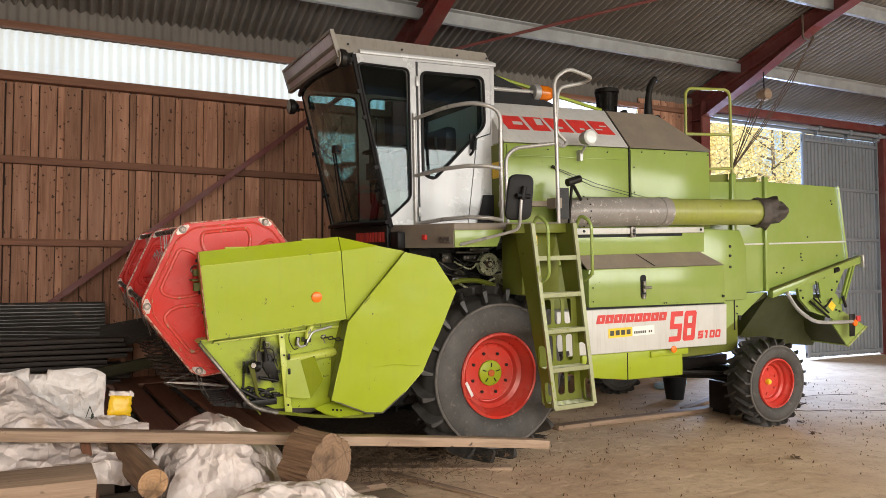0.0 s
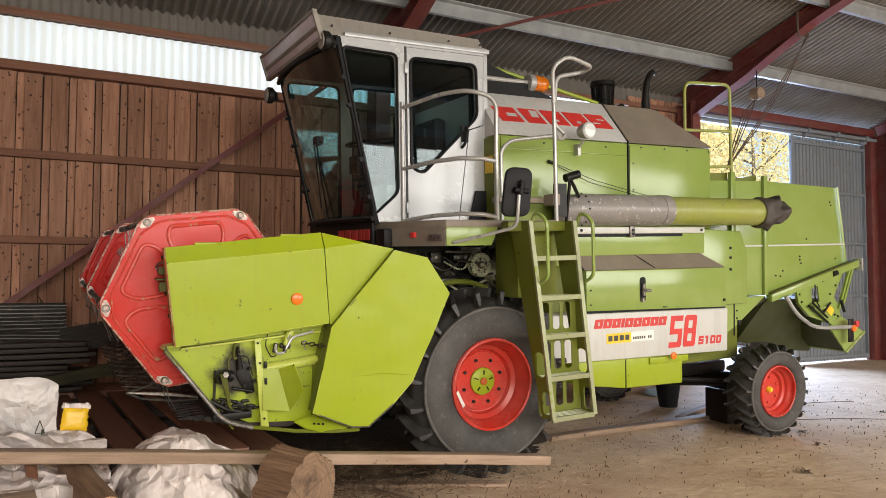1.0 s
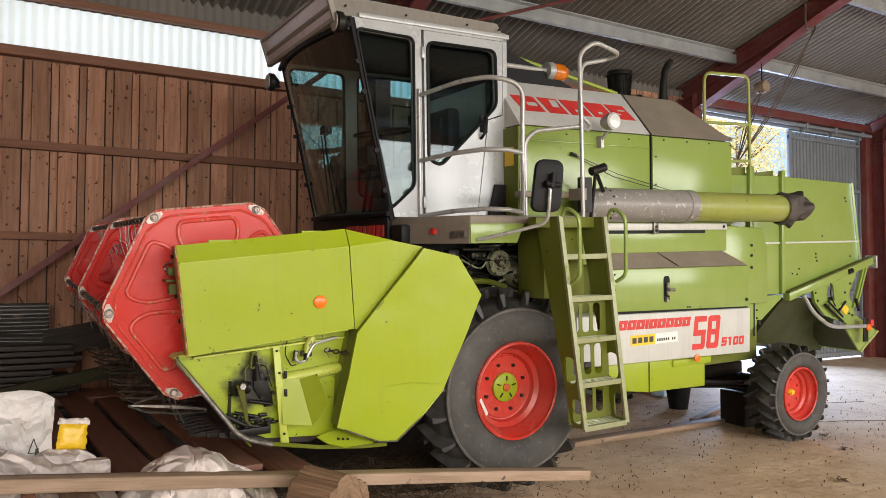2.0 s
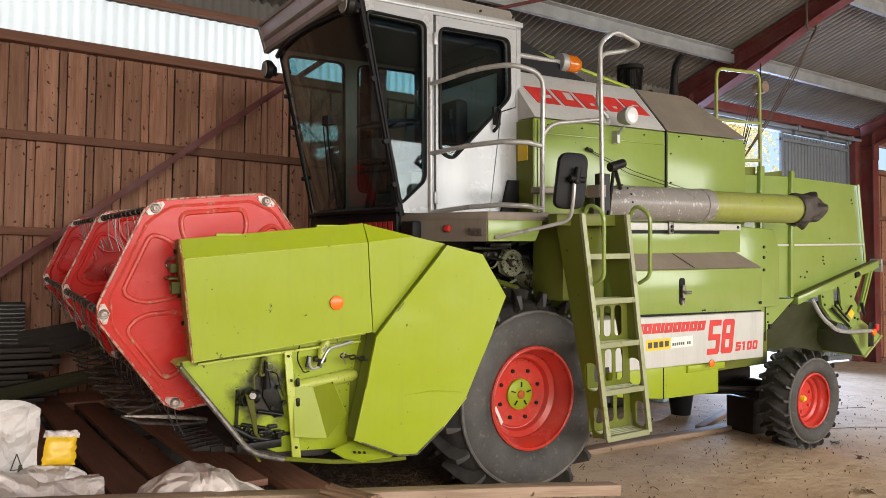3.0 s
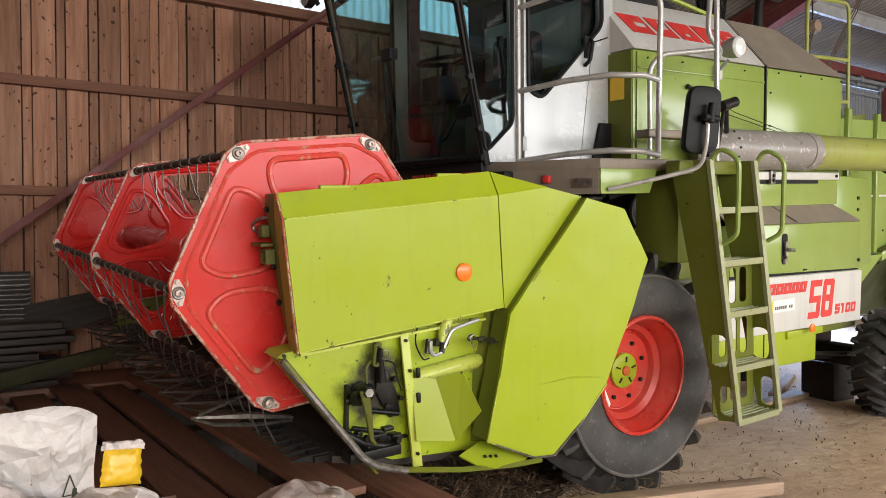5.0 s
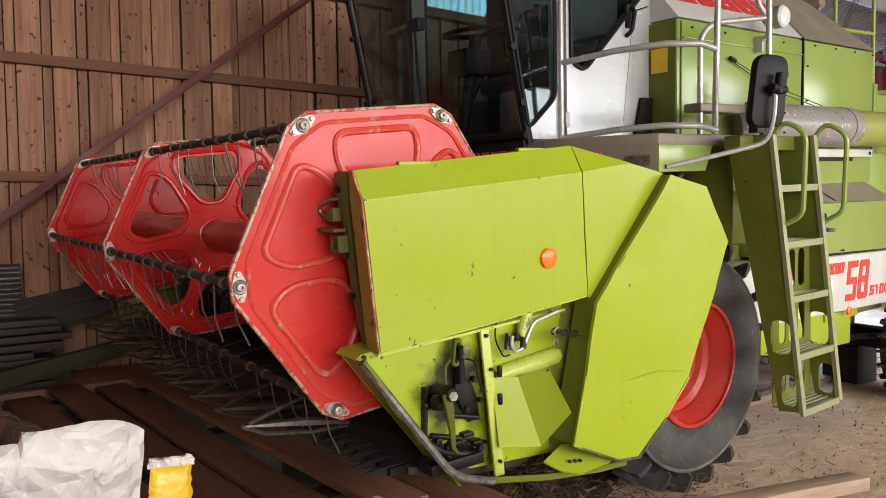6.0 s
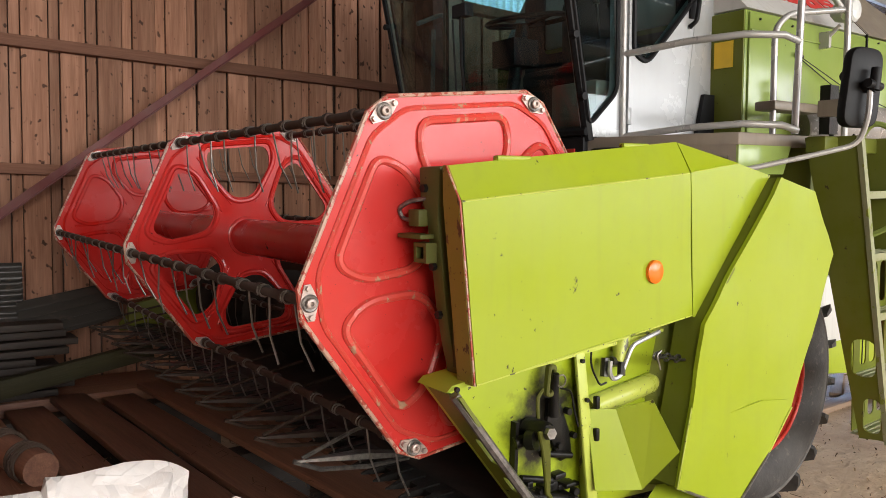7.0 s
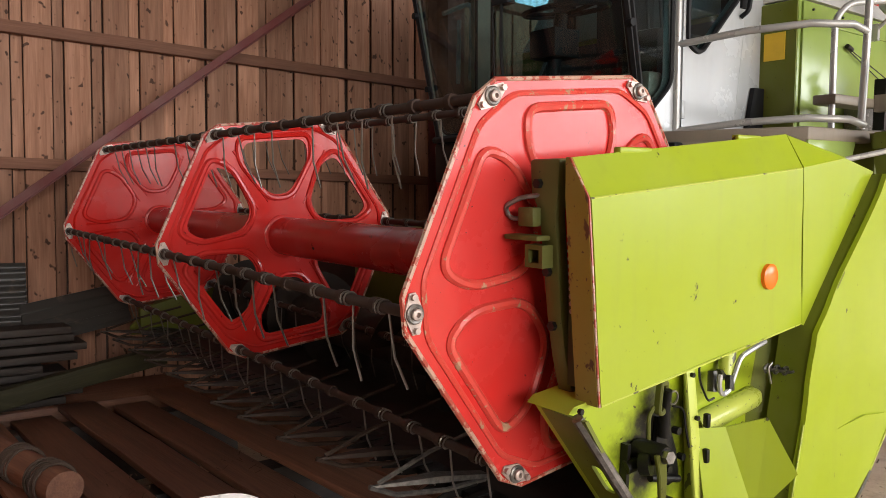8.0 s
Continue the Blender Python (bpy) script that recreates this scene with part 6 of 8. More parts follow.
# ---- grain header in front of the machine ----
header = thing("grain_header", MACHINE, "green grain header with a red six-bar pick-up reel", "harvester header", kind="")
HC, HR = (-2.285, 1.568), 0.537
ANG = [radians(5 + 60 * k) for k in range(6)]


def hexa(c, apothem, cut):
    pts = []
    s = (apothem - cut * math.cos(math.pi / 6)) / math.sin(math.pi / 6)
    for a in ANG:
        u, v = Vector((math.cos(a), math.sin(a))), Vector((-math.sin(a), math.cos(a)))
        pts += [tuple(Vector(c) + u * cut - v * s), tuple(Vector(c) + u * cut + v * s)]
    return pts


def sector(c, a, r1, w1, r0, w0):
    """A rounded trapezoid between two spokes."""
    u, v = Vector((math.cos(a), math.sin(a))), Vector((-math.sin(a), math.cos(a)))
    c = Vector(c)
    return [tuple(c + u * r1 - v * w1), tuple(c + u * r1 + v * w1), tuple(c + u * (r1 - 0.10) + v * (w1 + 0.005)), tuple(c + u * r0 + v * w0), tuple(c + u * r0 - v * w0), tuple(c + u * (r1 - 0.10) - v * (w1 + 0.005))]


bm = bm_new()
cyl(bm, (HC[0], -0.52, HC[1]), (HC[0], 3.10, HC[1]), 0.085, 24)
reel = part("reel", bm, RED, header, "red tubular reel shaft")
RIB = paint("worn_rib_paint", (0.55, 0.035, 0.02), 0.30, (0.42, 0.27, 0.17), 0.60, 0.95, dust=0.06)

for y, kind_ in ((-0.515, "near"), (1.232, "mid"), (3.03, "far")):
    outer = hexa(HC, 0.504, 0.560)
    holes = []
    if kind_ == "mid":
        holes = [flat_round(sector(HC, a + math.pi / 6, 0.425, 0.150, 0.190, 0.045), 0.055) for a in ANG]
    bm = bm_new()
    plate(bm, outer, holes, "y", y - 0.004, y + 0.004)
    rp = part("reel_plate", bm, RED, reel, "pressed red six-sided reel plate with worn pale edges")
    bm = bm_new()
    tube(bm, [(p[0], y, p[1]) for p in outer], 0.0075, 6, True)
    part("plate_edge", bm, RED_WORN, reel)
    bm = bm_new()
    face = y - 0.004
    for a in ANG:
        loop = flat_round(sector(HC, a + math.pi / 6, *((0.435, 0.155, 0.185, 0.068) if kind_ != "mid" else (0.448, 0.172, 0.172, 0.056))), 0.075, 6)
        tube(bm, [(p[0], face, p[1]) for p in loop], 0.013, 8, True)
        if kind_ != "near":
            tube(bm, [(p[0], y + 0.004, p[1]) for p in loop], 0.010, 6, True)
            u, v = Vector((math.cos(a), 0, math.sin(a))), Vector((-math.sin(a), 0, math.cos(a)))
            for s_ in (-1, 1):
                tube(bm, [Vector((HC[0], face, HC[1])) + u * r_ + v * (0.028 * s_) for r_ in (0.17, 0.30, 0.44)], [0.004, 0.009, 0.006], 6)
    inner = [(p[0], face, p[1]) for p in hexa(HC, 0.470, 0.505)]
    tube(bm, rounded(inner, 0.03, 3, True), 0.008, 6, True)
    part("pressed_ribs", bm, RIB if kind_ == "near" else RED, reel)
    bm = bm_new()
    hb = 0.13 if kind_ == "near" else 0.098
    lathe_y(bm, [(hb, y - 0.004), (hb, y - 0.012), (0.088, y - 0.016), (0.001, y - 0.016)], HC, 24)
    part("plate_hub", bm, RED, reel)
    for a in ANG:
        c = (HC[0] + HR * math.cos(a), HC[1] + HR * math.sin(a))
        bm = bm_new()
        u, v = Vector((math.cos(a), 0, math.sin(a))), Vector((-math.sin(a), 0, math.cos(a)))
        o = Vector((c[0], y, c[1]))
        plate(bm, [tuple((Vector(c) + Vector((math.cos(t), math.sin(t))) * r)) for t, r in ((a, 0.026), (a + 0.9, 0.029), (a + 1.4, 0.048), (a + 1.75, 0.048), (a + 2.3, 0.028), (a + 3.14, 0.026), (a - 2.3, 0.028), (a - 1.75, 0.048), (a - 1.4, 0.048), (a - 0.9, 0.029))], [], "y", y - 0.010, y - 0.005)
        lathe_y(bm, [(0.013, y - 0.010), (0.013, y - 0.024), (0.010, y - 0.026), (0.006, y - 0.026), (0.006, y - 0.014), (0.001, y - 0.014)], c, 18)
        bolt(bm, o + v * 0.038 + Vector((0, -0.01, 0)), 0.008)
        bolt(bm, o - v * 0.038 + Vector((0, -0.01, 0)), 0.008)
        bearing = part("bearing", bm, SCRAPED, reel, "worn steel tine bar bearing")
        bm = bm_new()
        lathe_y(bm, [(0.023, y - 0.008), (0.023, y - 0.015), (0.020, y - 0.017), (0.015, y - 0.016), (0.015, y - 0.010)], c, 20)
        part("bearing_ring", bm, IRON, bearing, "dull grey ring")

# tine bars with spring tines
TINE_Y = [-0.40 + 0.157 * k for k in range(23)]
bm = bm_new()
tube(bm, [(0.0175 * math.cos(t), -0.012 + 0.004 * t / 1.6, 0.0175 * math.sin(t)) for t in (k * 0.6 for k in range(0, 18))], 0.0028, 5)
tube(bm, [(0.0175, 0.008, 0.0), (0.024, 0.012, -0.06), (0.030, 0.012, -0.13), (0.062, 0.014, -0.215)], 0.0035, 5)
TINE = mesh_of("tine", bm, WIRE)
bm = bm_new()
tube(bm, [(0, -0.013, 0), (0, 0.010, 0)], 0.020, 10)
COLLAR = mesh_of("collar", bm, RUST)
for i, a in enumerate(ANG):
    x, z = HC[0] + HR * math.cos(a), HC[1] + HR * math.sin(a)
    bm = bm_new()
    cyl(bm, (x, -0.51, z), (x, 3.05, z), 0.0140, 12)
    part("tine_bar", bm, RUST, reel, "brown tine bar")
    for k, y in enumerate(TINE_Y):
        rnd = random.Random(100 * i + k)
        for me, nm, dy in ((TINE, "tine", 0.0), (COLLAR, "collar", 0.03)):
            if nm == "tine" and rnd.random() < 0.08:
                continue
            ob = new(nm, me)
            ob.parent = reel
            ob.matrix_basis = pose(x, y + dy, z, 0, rnd.uniform(-9, 9) if nm == "tine" else 0, rnd.uniform(-4, 4))

def dented(bm, step, amp, freq, seed=0.0):
    """Cuts flat sheet into small faces and beats shallow dents into it."""
    for axis in (0, 2):
        lo, hi = min(v.co[axis] for v in bm.verts), max(v.co[axis] for v in bm.verts)
        n = int((hi - lo) / step)
        for k in range(1, n):
            co, no = [0, 0, 0], [0, 0, 0]
            co[axis], no[axis] = lo + (hi - lo) * k / n, 1
            bmesh.ops.bisect_plane(bm, geom=list(bm.verts) + list(bm.edges) + list(bm.faces), plane_co=co, plane_no=no)
    for v in bm.verts:
        q = Vector((v.co.x * freq, seed, v.co.z * freq))
        v.co.y += amp * (noise.noise(q) + 0.5 * noise.noise(q * 2.3))


# side covers of the header, near side
bm = bm_new()
yo, yi = -0.765, -0.703
loft(bm, [[(-2.478, yo, 1.305), (-1.577, yo, 1.383), (-1.604, yo, 1.842), (-2.520, yo, 1.772)],
          [(-2.478, yi, 1.305), (-1.577, yi, 1.383), (-1.604, yi, 1.842), (-2.520, yi, 1.772)]])
loft(bm, [[(-2.520, yo, 1.772), (-1.604, yo, 1.842), (-1.604, yi, 1.842), (-2.520, yi, 1.772)],
          [(-2.527, -0.708, 1.862), (-1.606, -0.712, 1.944), (-1.606, yi, 1.944), (-2.527, yi, 1.862)]])
bmesh.ops.remove_doubles(bm, verts=bm.verts, dist=1e-5)
dented(bm, 0.07, 0.0035, 4.0, 1.0)
cover = part("side_cover", bm, GREEN, header, "bright green chamfered side cover", 12)
bm = bm_new()
loft(bm, [[(-2.530, -0.709, 1.863), (-2.530, -0.698, 1.863), (-2.520, -0.698, 1.863), (-2.520, -0.709, 1.863)],
          [(-2.530, -0.762, 1.774), (-2.530, -0.698, 1.774), (-2.518, -0.698, 1.774), (-2.518, -0.762, 1.774)],
          [(-2.488, -0.762, 1.304), (-2.488, -0.698, 1.304), (-2.476, -0.698, 1.304), (-2.476, -0.762, 1.304)]])
part("cover_front_edge", bm, OCHRE, cover, "stained ochre front edge")
# pale line for the worn crease and the highlight along it
part("crease_wear_highlight", simple(tube, [(-2.522, -0.764, 1.773), (-2.05, -0.767, 1.809), (-1.606, -0.764, 1.843)], 0.0028, 6), GREEN_BRIGHT_PALE, cover, "scuffed pale crease with its highlight painted in")
# pale line stands in for light caught by the lower lip
part("bottom_lip", simple(tube, [(-2.478, -0.764, 1.305), (-2.03, -0.766, 1.344), (-1.577, -0.764, 1.383)], 0.0030, 6), GREEN_BRIGHT_PALE, cover, "bottom lip paled as a lit edge")
part("front_lip", simple(tube, [(-2.528, -0.709, 1.862), (-2.526, -0.763, 1.774), (-2.484, -0.765, 1.304)], 0.0030, 6), RED_WORN, cover, "worn pale front lip")
bm = bm_new()
loft(bm, [[(-1.572, yo, 1.378), (-1.545, yo, 1.372), (-1.135, yo, 1.835), (-1.338, yo, 1.876), (-1.598, yo, 1.846)],
          [(-1.572, yi, 1.378), (-1.545, yi, 1.372), (-1.135, yi, 1.835), (-1.338, yi, 1.876), (-1.598, yi, 1.846)]])
loft(bm, [[(-1.598, yo, 1.846), (-1.338, yo, 1.876), (-1.338, yi, 1.876), (-1.598, yi, 1.846)], [(-1.600, -0.712, 1.942), (-1.337, -0.764, 1.878), (-1.337, yi, 1.878), (-1.600, yi, 1.942)]])
part("rear_cover", bm, GREEN, header, "bright green rear side cover", 12)
part("cover_joint", simple(prism, [(-1.577, 1.383), (-1.572, 1.378), (-1.598, 1.846), (-1.604, 1.842)], "y", -0.755, -0.71), BLACK, header)
for x, dz in ((-2.36, 0.0), (-1.86, 0.045)):
    part("cover_hinge", simple(box, x, x + 0.12, -0.712, -0.690, 1.874 + dz, 1.890 + dz, bevel=0.004), GREEN, cover)
bm = simple(lathe_y, [(0.036, -0.764), (0.036, -0.776), (0.028, -0.781), (0.001, -0.781)], (-1.780, 1.542), 24)
part("reflector", bm, ORANGE, cover, "round orange reflector")
# belt guard plate
bm = bm_new()
guard = [(-1.150, 1.828), (-0.918, 1.776), (-0.752, 1.534), (-0.90, 1.235), (-1.028, 0.986), (-1.175, 0.845), (-1.345, 0.722), (-1.46, 0.735), (-1.705, 0.850), (-1.640, 1.10), (-1.580, 1.360)]
prism(bm, guard, "y", -0.815, -0.800)
dented(bm, 0.055, 0.008, 4.5, 5.0)
gd = part("belt_guard", bm, GREEN, header, "bright green dented belt guard plate", 50)
part("worn_edge", simple(tube, [(x, -0.815, z) for x, z in ((-1.640, 1.10), (-1.705, 0.850), (-1.46, 0.735), (-1.345, 0.722), (-1.175, 0.845), (-1.028, 0.986))], 0.0032, 6), GREEN_BRIGHT_PALE, gd, "scuffed pale lower edge")
part("dent_crease", simple(tube, [(-1.416, -0.814, 1.041), (-1.240, -0.817, 1.048), (-1.050, -0.815, 1.019)], [0.0015, 0.0035, 0.0015], 6), GREEN, gd, "pressed crease of a dent")
bm = bm_new()
pts = [(-1.145, 1.828), (-1.575, 1.362), (-1.635, 1.10), (-1.700, 0.852)]
loft(bm, [[(x, -0.812, z), (x, -0.70, z), (x + 0.010, -0.70, z), (x + 0.010, -0.812, z)] for x, z in pts])
pts = [(-1.145, 1.820), (-0.918, 1.770), (-0.757, 1.534), (-1.03, 0.99)]
loft(bm, [[(x, -0.805, z), (x, -0.72, z), (x - 0.010, -0.72, z - 0.006), (x - 0.010, -0.805, z - 0.006)] for x, z in pts])
part("guard_flange", bm, GREEN_D, gd)
bm = bm_new()
tube(bm, [(-1.705, -0.812, 0.852), (-1.60, -0.816, 0.80), (-1.46, -0.82, 0.735), (-1.345, -0.818, 0.722), (-1.175, -0.816, 0.845)], 0.005, 6)
part("worn_lip", bm, IRON, gd, "bare scraped lower lip")

# lower side frame
bm = bm_new()
lower = [(-2.545, 1.292), (-1.56, 1.372), (-1.40, 1.372), (-1.40, 0.74), (-2.05, 0.80), (-2.235, 0.885)]
prism(bm, lower, "y", -0.640, -0.620)
side_f = part("header_side", bm, GREEN_GREASY, header, "green header side wall")
bm = bm_new()
loft(bm, [[(-2.548, -0.73, 1.290), (-2.548, -0.60, 1.290), (-2.53, -0.60, 1.305), (-2.53, -0.73, 1.305)], [(-1.60, -0.73, 1.366), (-1.60, -0.60, 1.366), (-1.60, -0.60, 1.382), (-1.60, -0.73, 1.382)]])
part("top_flange", bm, GREEN, side_f)
bm = bm_new()
plate(bm, [(-0.79, -0.02), (-0.64, -0.02), (-0.65, -0.62), (-0.74, -0.62)], [flat_round([(-0.735, -0.20), (-0.70, -0.20), (-0.70, -0.30), (-0.735, -0.30)], 0.016), flat_round([(-0.73, -0.36), (-0.70, -0.36), (-0.70, -0.42), (-0.73, -0.42)], 0.014)], "x", -0.006, 0.006)
for v in bm.verts:
    v.co = Vector((-2.545 + (-v.co.z) * 0.62 + v.co.x, v.co.y * 0.9 - 0.06, 1.30 + v.co.z * 0.82))
part("front_flange", bm, GREEN_D, side_f, "slotted olive front flange")
bm = bm_new()
tube(bm, rounded([(-2.535, -0.745, 1.285), (-2.40, -0.755, 1.10), (-2.245, -0.775, 0.885), (-2.19, -0.78, 0.845), (-2.06, -0.78, 0.800)], 0.08), 0.014, 8)
part("skid_tube", bm, IRON, header, "bare steel skid tube")
bm = bm_new()
loft(bm, [[(x, y, 0.775) for x, y in ((-1.995, -0.715), (-1.950, -0.715), (-1.950, -0.700), (-1.995, -0.700))], [(x, y, 1.305) for x, y in ((-2.020, -0.675), (-1.980, -0.675), (-1.980, -0.660), (-2.020, -0.660))]])
loft(bm, [[(x, y, 0.775) for x, y in ((-1.960, -0.700), (-1.950, -0.700), (-1.950, -0.64), (-1.960, -0.64))], [(x, y, 1.30) for x, y in ((-1.990, -0.660), (-1.980, -0.660), (-1.980, -0.64), (-1.990, -0.64))]])
bevelled(bm, 0.006)
part("upright_strut", bm, GREEN_BRIGHT_PALE, header, "green upright angle strut")
bolts([(-1.975, -0.712, 0.83), (-1.99, -0.688, 1.16), (-2.0, -0.677, 1.28), (-2.53, -0.746, 1.30)], 0.007, GREASE, header)
for z in (0.98, 1.08):
    part("strut_hinge", simple(box, -1.968, -1.952, -0.712, -0.695, z + 0.05, z + 0.09, bevel=0.004), GREASE, header)
# drive guard: one folded sheet
bm = bm_new()
tl, tf, tr = Vector((-1.978, -0.680, 1.126)), Vector((-1.885, -0.715, 1.118)), Vector((-1.815, -0.800, 1.154))
bl, bf, be = Vector((-1.985, -0.725, 0.885)), Vector((-1.840, -0.785, 0.872)), Vector((-1.775, -0.870, 1.002))
for pts in ((tl, tf, bf, bl), (tf, tr, be, bf)):
    n = (pts[1] - pts[0]).cross(pts[2] - pts[0]).normalized()
    if n.y < 0:
        n = -n
    loft(bm, [pts, [p + n * 0.005 for p in pts]])
part("drive_guard", bm, GREEN, header, "folded green drive guard", 15)
# sloping floor plate with a rounded front corner and three slots
bm = bm_new()
tray = [(-1.807, -0.760, 0.800), (-1.658, -0.700, 0.814), (-1.404, -0.700, 0.765), (-1.430, -0.770, 0.735), (-1.488, -0.790, 0.726), (-1.652, -0.800, 0.729), (-1.750, -0.800, 0.763)]
loft(bm, [tray, [(x, y + 0.004, z - 0.006) for x, y, z in tray]])
tray_ = part("floor_plate", bm, GREEN, header, "green sloping floor plate")
for k in range(3):
    x = -1.690 + 0.028 * k
    part("slot", simple(loft, [[(x, -0.772, 0.769 - 0.005 * k), (x + 0.012, -0.772, 0.767 - 0.005 * k), (x + 0.012, -0.765, 0.776 - 0.005 * k), (x, -0.765, 0.778 - 0.005 * k)],
                               [(x, -0.776, 0.771 - 0.005 * k), (x + 0.012, -0.776, 0.769 - 0.005 * k), (x + 0.012, -0.769, 0.779 - 0.005 * k), (x, -0.769, 0.781 - 0.005 * k)]]), BLACK, tray_)
bm = bm_new()
tube(bm, [(-2.06, -0.77, 0.80), (-1.80, -0.775, 0.745), (-1.55, -0.79, 0.715), (-1.40, -0.79, 0.705)], 0.012, 6)
part("lower_edge", bm, GREEN_D, header)
# greasy knife drive: rocker, cranked hub with its lever, backing plate, pins and wires
part("drive_plate", simple(prism, [(-2.113, 1.180), (-2.070, 1.165), (-2.030, 1.070), (-2.015, 0.985), (-2.065, 0.975), (-2.125, 1.090)], "y", -0.658, -0.642, bevel=0.004), GREASE, header, "oily black backing plate")
bm = bm_new()
plate(bm, flat_round([(-2.150, 1.195), (-2.120, 1.190), (-2.105, 1.285), (-2.138, 1.292)], 0.016), [flat_round([(-2.138, 1.206), (-2.128, 1.204), (-2.118, 1.270), (-2.129, 1.273)], 0.004)], "y", -0.685, -0.662)
bevelled(bm, 0.004, 1)
part("knife_rocker", bm, OLIVE_MID, header, "scuffed olive rocker of the knife drive")
part("rocker_pin", simple(tube, [(-2.120, -0.69, 1.262), (-2.112, -0.675, 1.20), (-2.105, -0.668, 1.13)], [0.010, 0.014, 0.020], 10), GREASE, header)
part("drive_hub", simple(tube, [(-2.150, -0.645, 1.090), (-2.195, -0.662, 1.105), (-2.200, -0.735, 1.118), (-2.200, -0.742, 1.118)], [0.034, 0.034, 0.028, 0.022], 16), GREASE, header, "oily black drive hub")
part("hub_disc", simple(cyl, (-2.232, -0.69, 1.088), (-2.222, -0.715, 1.092), 0.028, 18), GREASE, header)
part("hub_bolt", simple(cyl, (-2.203, -0.742, 1.118), (-2.206, -0.762, 1.120), 0.017, 6), IRON, header, "bright worn bolt head")
bm = bm_new()
loft(bm, [[(x - w, y, z), (x + w, y, z), (x + w, y + 0.012, z), (x - w, y + 0.012, z)] for x, y, z, w in ((-2.216, -0.742, 1.125, 0.020), (-2.205, -0.742, 1.065, 0.016), (-2.190, -0.732, 0.990, 0.012), (-2.178, -0.722, 0.925, 0.009), (-2.160, -0.72, 0.902, 0.007))])
bevelled(bm, 0.003, 1)
part("drive_arm", bm, OLIVE_MID, header, "oily olive lever")
part("drive_bracket", simple(prism, [(-2.262, 0.94), (-2.250, 0.94), (-2.240, 1.135), (-2.252, 1.135)], "y", -0.665, -0.642), GREASE, header)
for p, q, r in (((-2.255, -0.66, 1.075), (-2.20, -0.675, 1.085), 0.018), ((-2.15, -0.66, 1.02), (-2.03, -0.665, 0.99), 0.010), ((-2.23, -0.66, 0.965), (-2.12, -0.67, 0.935), 0.010), ((-2.20, -0.67, 0.905), (-2.05, -0.70, 0.865), 0.016), ((-2.275, -0.66, 0.955), (-2.19, -0.68, 0.905), 0.016)):
    part("drive_link", simple(cyl, p, q, r), GREASE, header, "oily black drive link")
for p, q, r in (((-2.045, -0.655, 1.13), (-2.045, -0.675, 1.13), 0.011), ((-2.018, -0.655, 1.05), (-2.018, -0.672, 1.05), 0.010), ((-2.08, -0.655, 1.03), (-2.08, -0.672, 1.03), 0.010), ((-2.19, -0.69, 0.93), (-2.19, -0.71, 0.93), 0.012), ((-2.06, -0.70, 0.90), (-2.06, -0.72, 0.90), 0.012)):
    part("drive_pin", simple(cyl, p, q, r, 8), GREASE, header)
part("pull_rod", simple(tube, rounded([(-2.146, -0.665, 1.215), (-2.172, -0.668, 1.195), (-2.168, -0.665, 1.13)], 0.02), 0.0055, 6), OLIVE_MID, header)
part("wire_pin", simple(tube, [(-2.100 + 0.018 * math.cos(t), -0.692, 1.238 + 0.018 * math.sin(t)) for t in (2 * math.pi * k / 14 for k in range(14))], 0.0028, 5, True), IRON, header)
part("brake_wire", simple(tube, rounded([(-2.10, -0.69, 1.215), (-2.065, -0.70, 1.205), (-2.055, -0.70, 1.15), (-2.035, -0.70, 1.09)], 0.02), 0.0035, 5), GREASE, header)
part("knife_drive", simple(box, -2.27, -2.05, -0.72, -0.635, 0.845, 0.885, bevel=0.004), GREASE, header, "oily black knife drive rail")
bm = bm_new()
rnd = random.Random(8)
for k in range(20):
    x, z = rnd.uniform(-2.28, -2.02), rnd.uniform(0.87, 0.93)
    box(bm, x, x + rnd.uniform(0.015, 0.05), -0.64 - rnd.uniform(0.01, 0.05), -0.635, z, z + rnd.uniform(0.012, 0.035))
bevelled(bm, 0.004)
tagged(part("caked_grease", bm, GREASE, header), "lumps of caked black grease", kind="stuff")
bm = bm_new()
tube(bm, rounded([(-1.66, -0.70, 1.33), (-1.793, -0.70, 1.304), (-1.846, -0.70, 1.214), (-1.882, -0.70, 1.206), (-1.900, -0.70, 1.232), (-1.894, -0.70, 1.268)], 0.025), 0.0075, 7)
part("steel_pipe", bm, PIPE, header, "bent bright hydraulic pipe")
bm = bm_new()
tube(bm, [(-1.79, -0.66, 1.34), (-1.815, -0.67, 1.29), (-1.83, -0.68, 1.25)], [0.026, 0.026, 0.016], 10)
part("hydraulic_ram", bm, GREEN_BRIGHT_PALE, header)
for p, q, r in (((-1.86, -0.67, 1.255), (-1.80, -0.67, 1.245), 0.016), ((-1.885, -0.67, 1.27), (-1.90, -0.68, 1.215), 0.014), ((-1.83, -0.69, 1.25), (-1.845, -0.70, 1.215), 0.013)):
    part("pipe_fitting", simple(cyl, p, q, r, 8), OILED, header)
bm = bm_new()
tube(bm, rounded([(-1.93, -0.66, 1.34), (-1.955, -0.67, 1.26), (-1.92, -0.68, 1.19), (-1.89, -0.68, 1.195)], 0.05), 0.0035, 5)
part("brake_wire", bm, GREASE, header)
bm = bm_new()
tube(bm, [(-1.95, -0.655, 1.118), (-1.80, -0.655, 1.132), (-1.645, -0.655, 1.148), (-1.620, -0.655, 1.150)], [0.034, 0.034, 0.034, 0.020], 16)
part("drive_shaft_cover", bm, GREEN_BRIGHT_PALE, header, "pale green shaft tube")
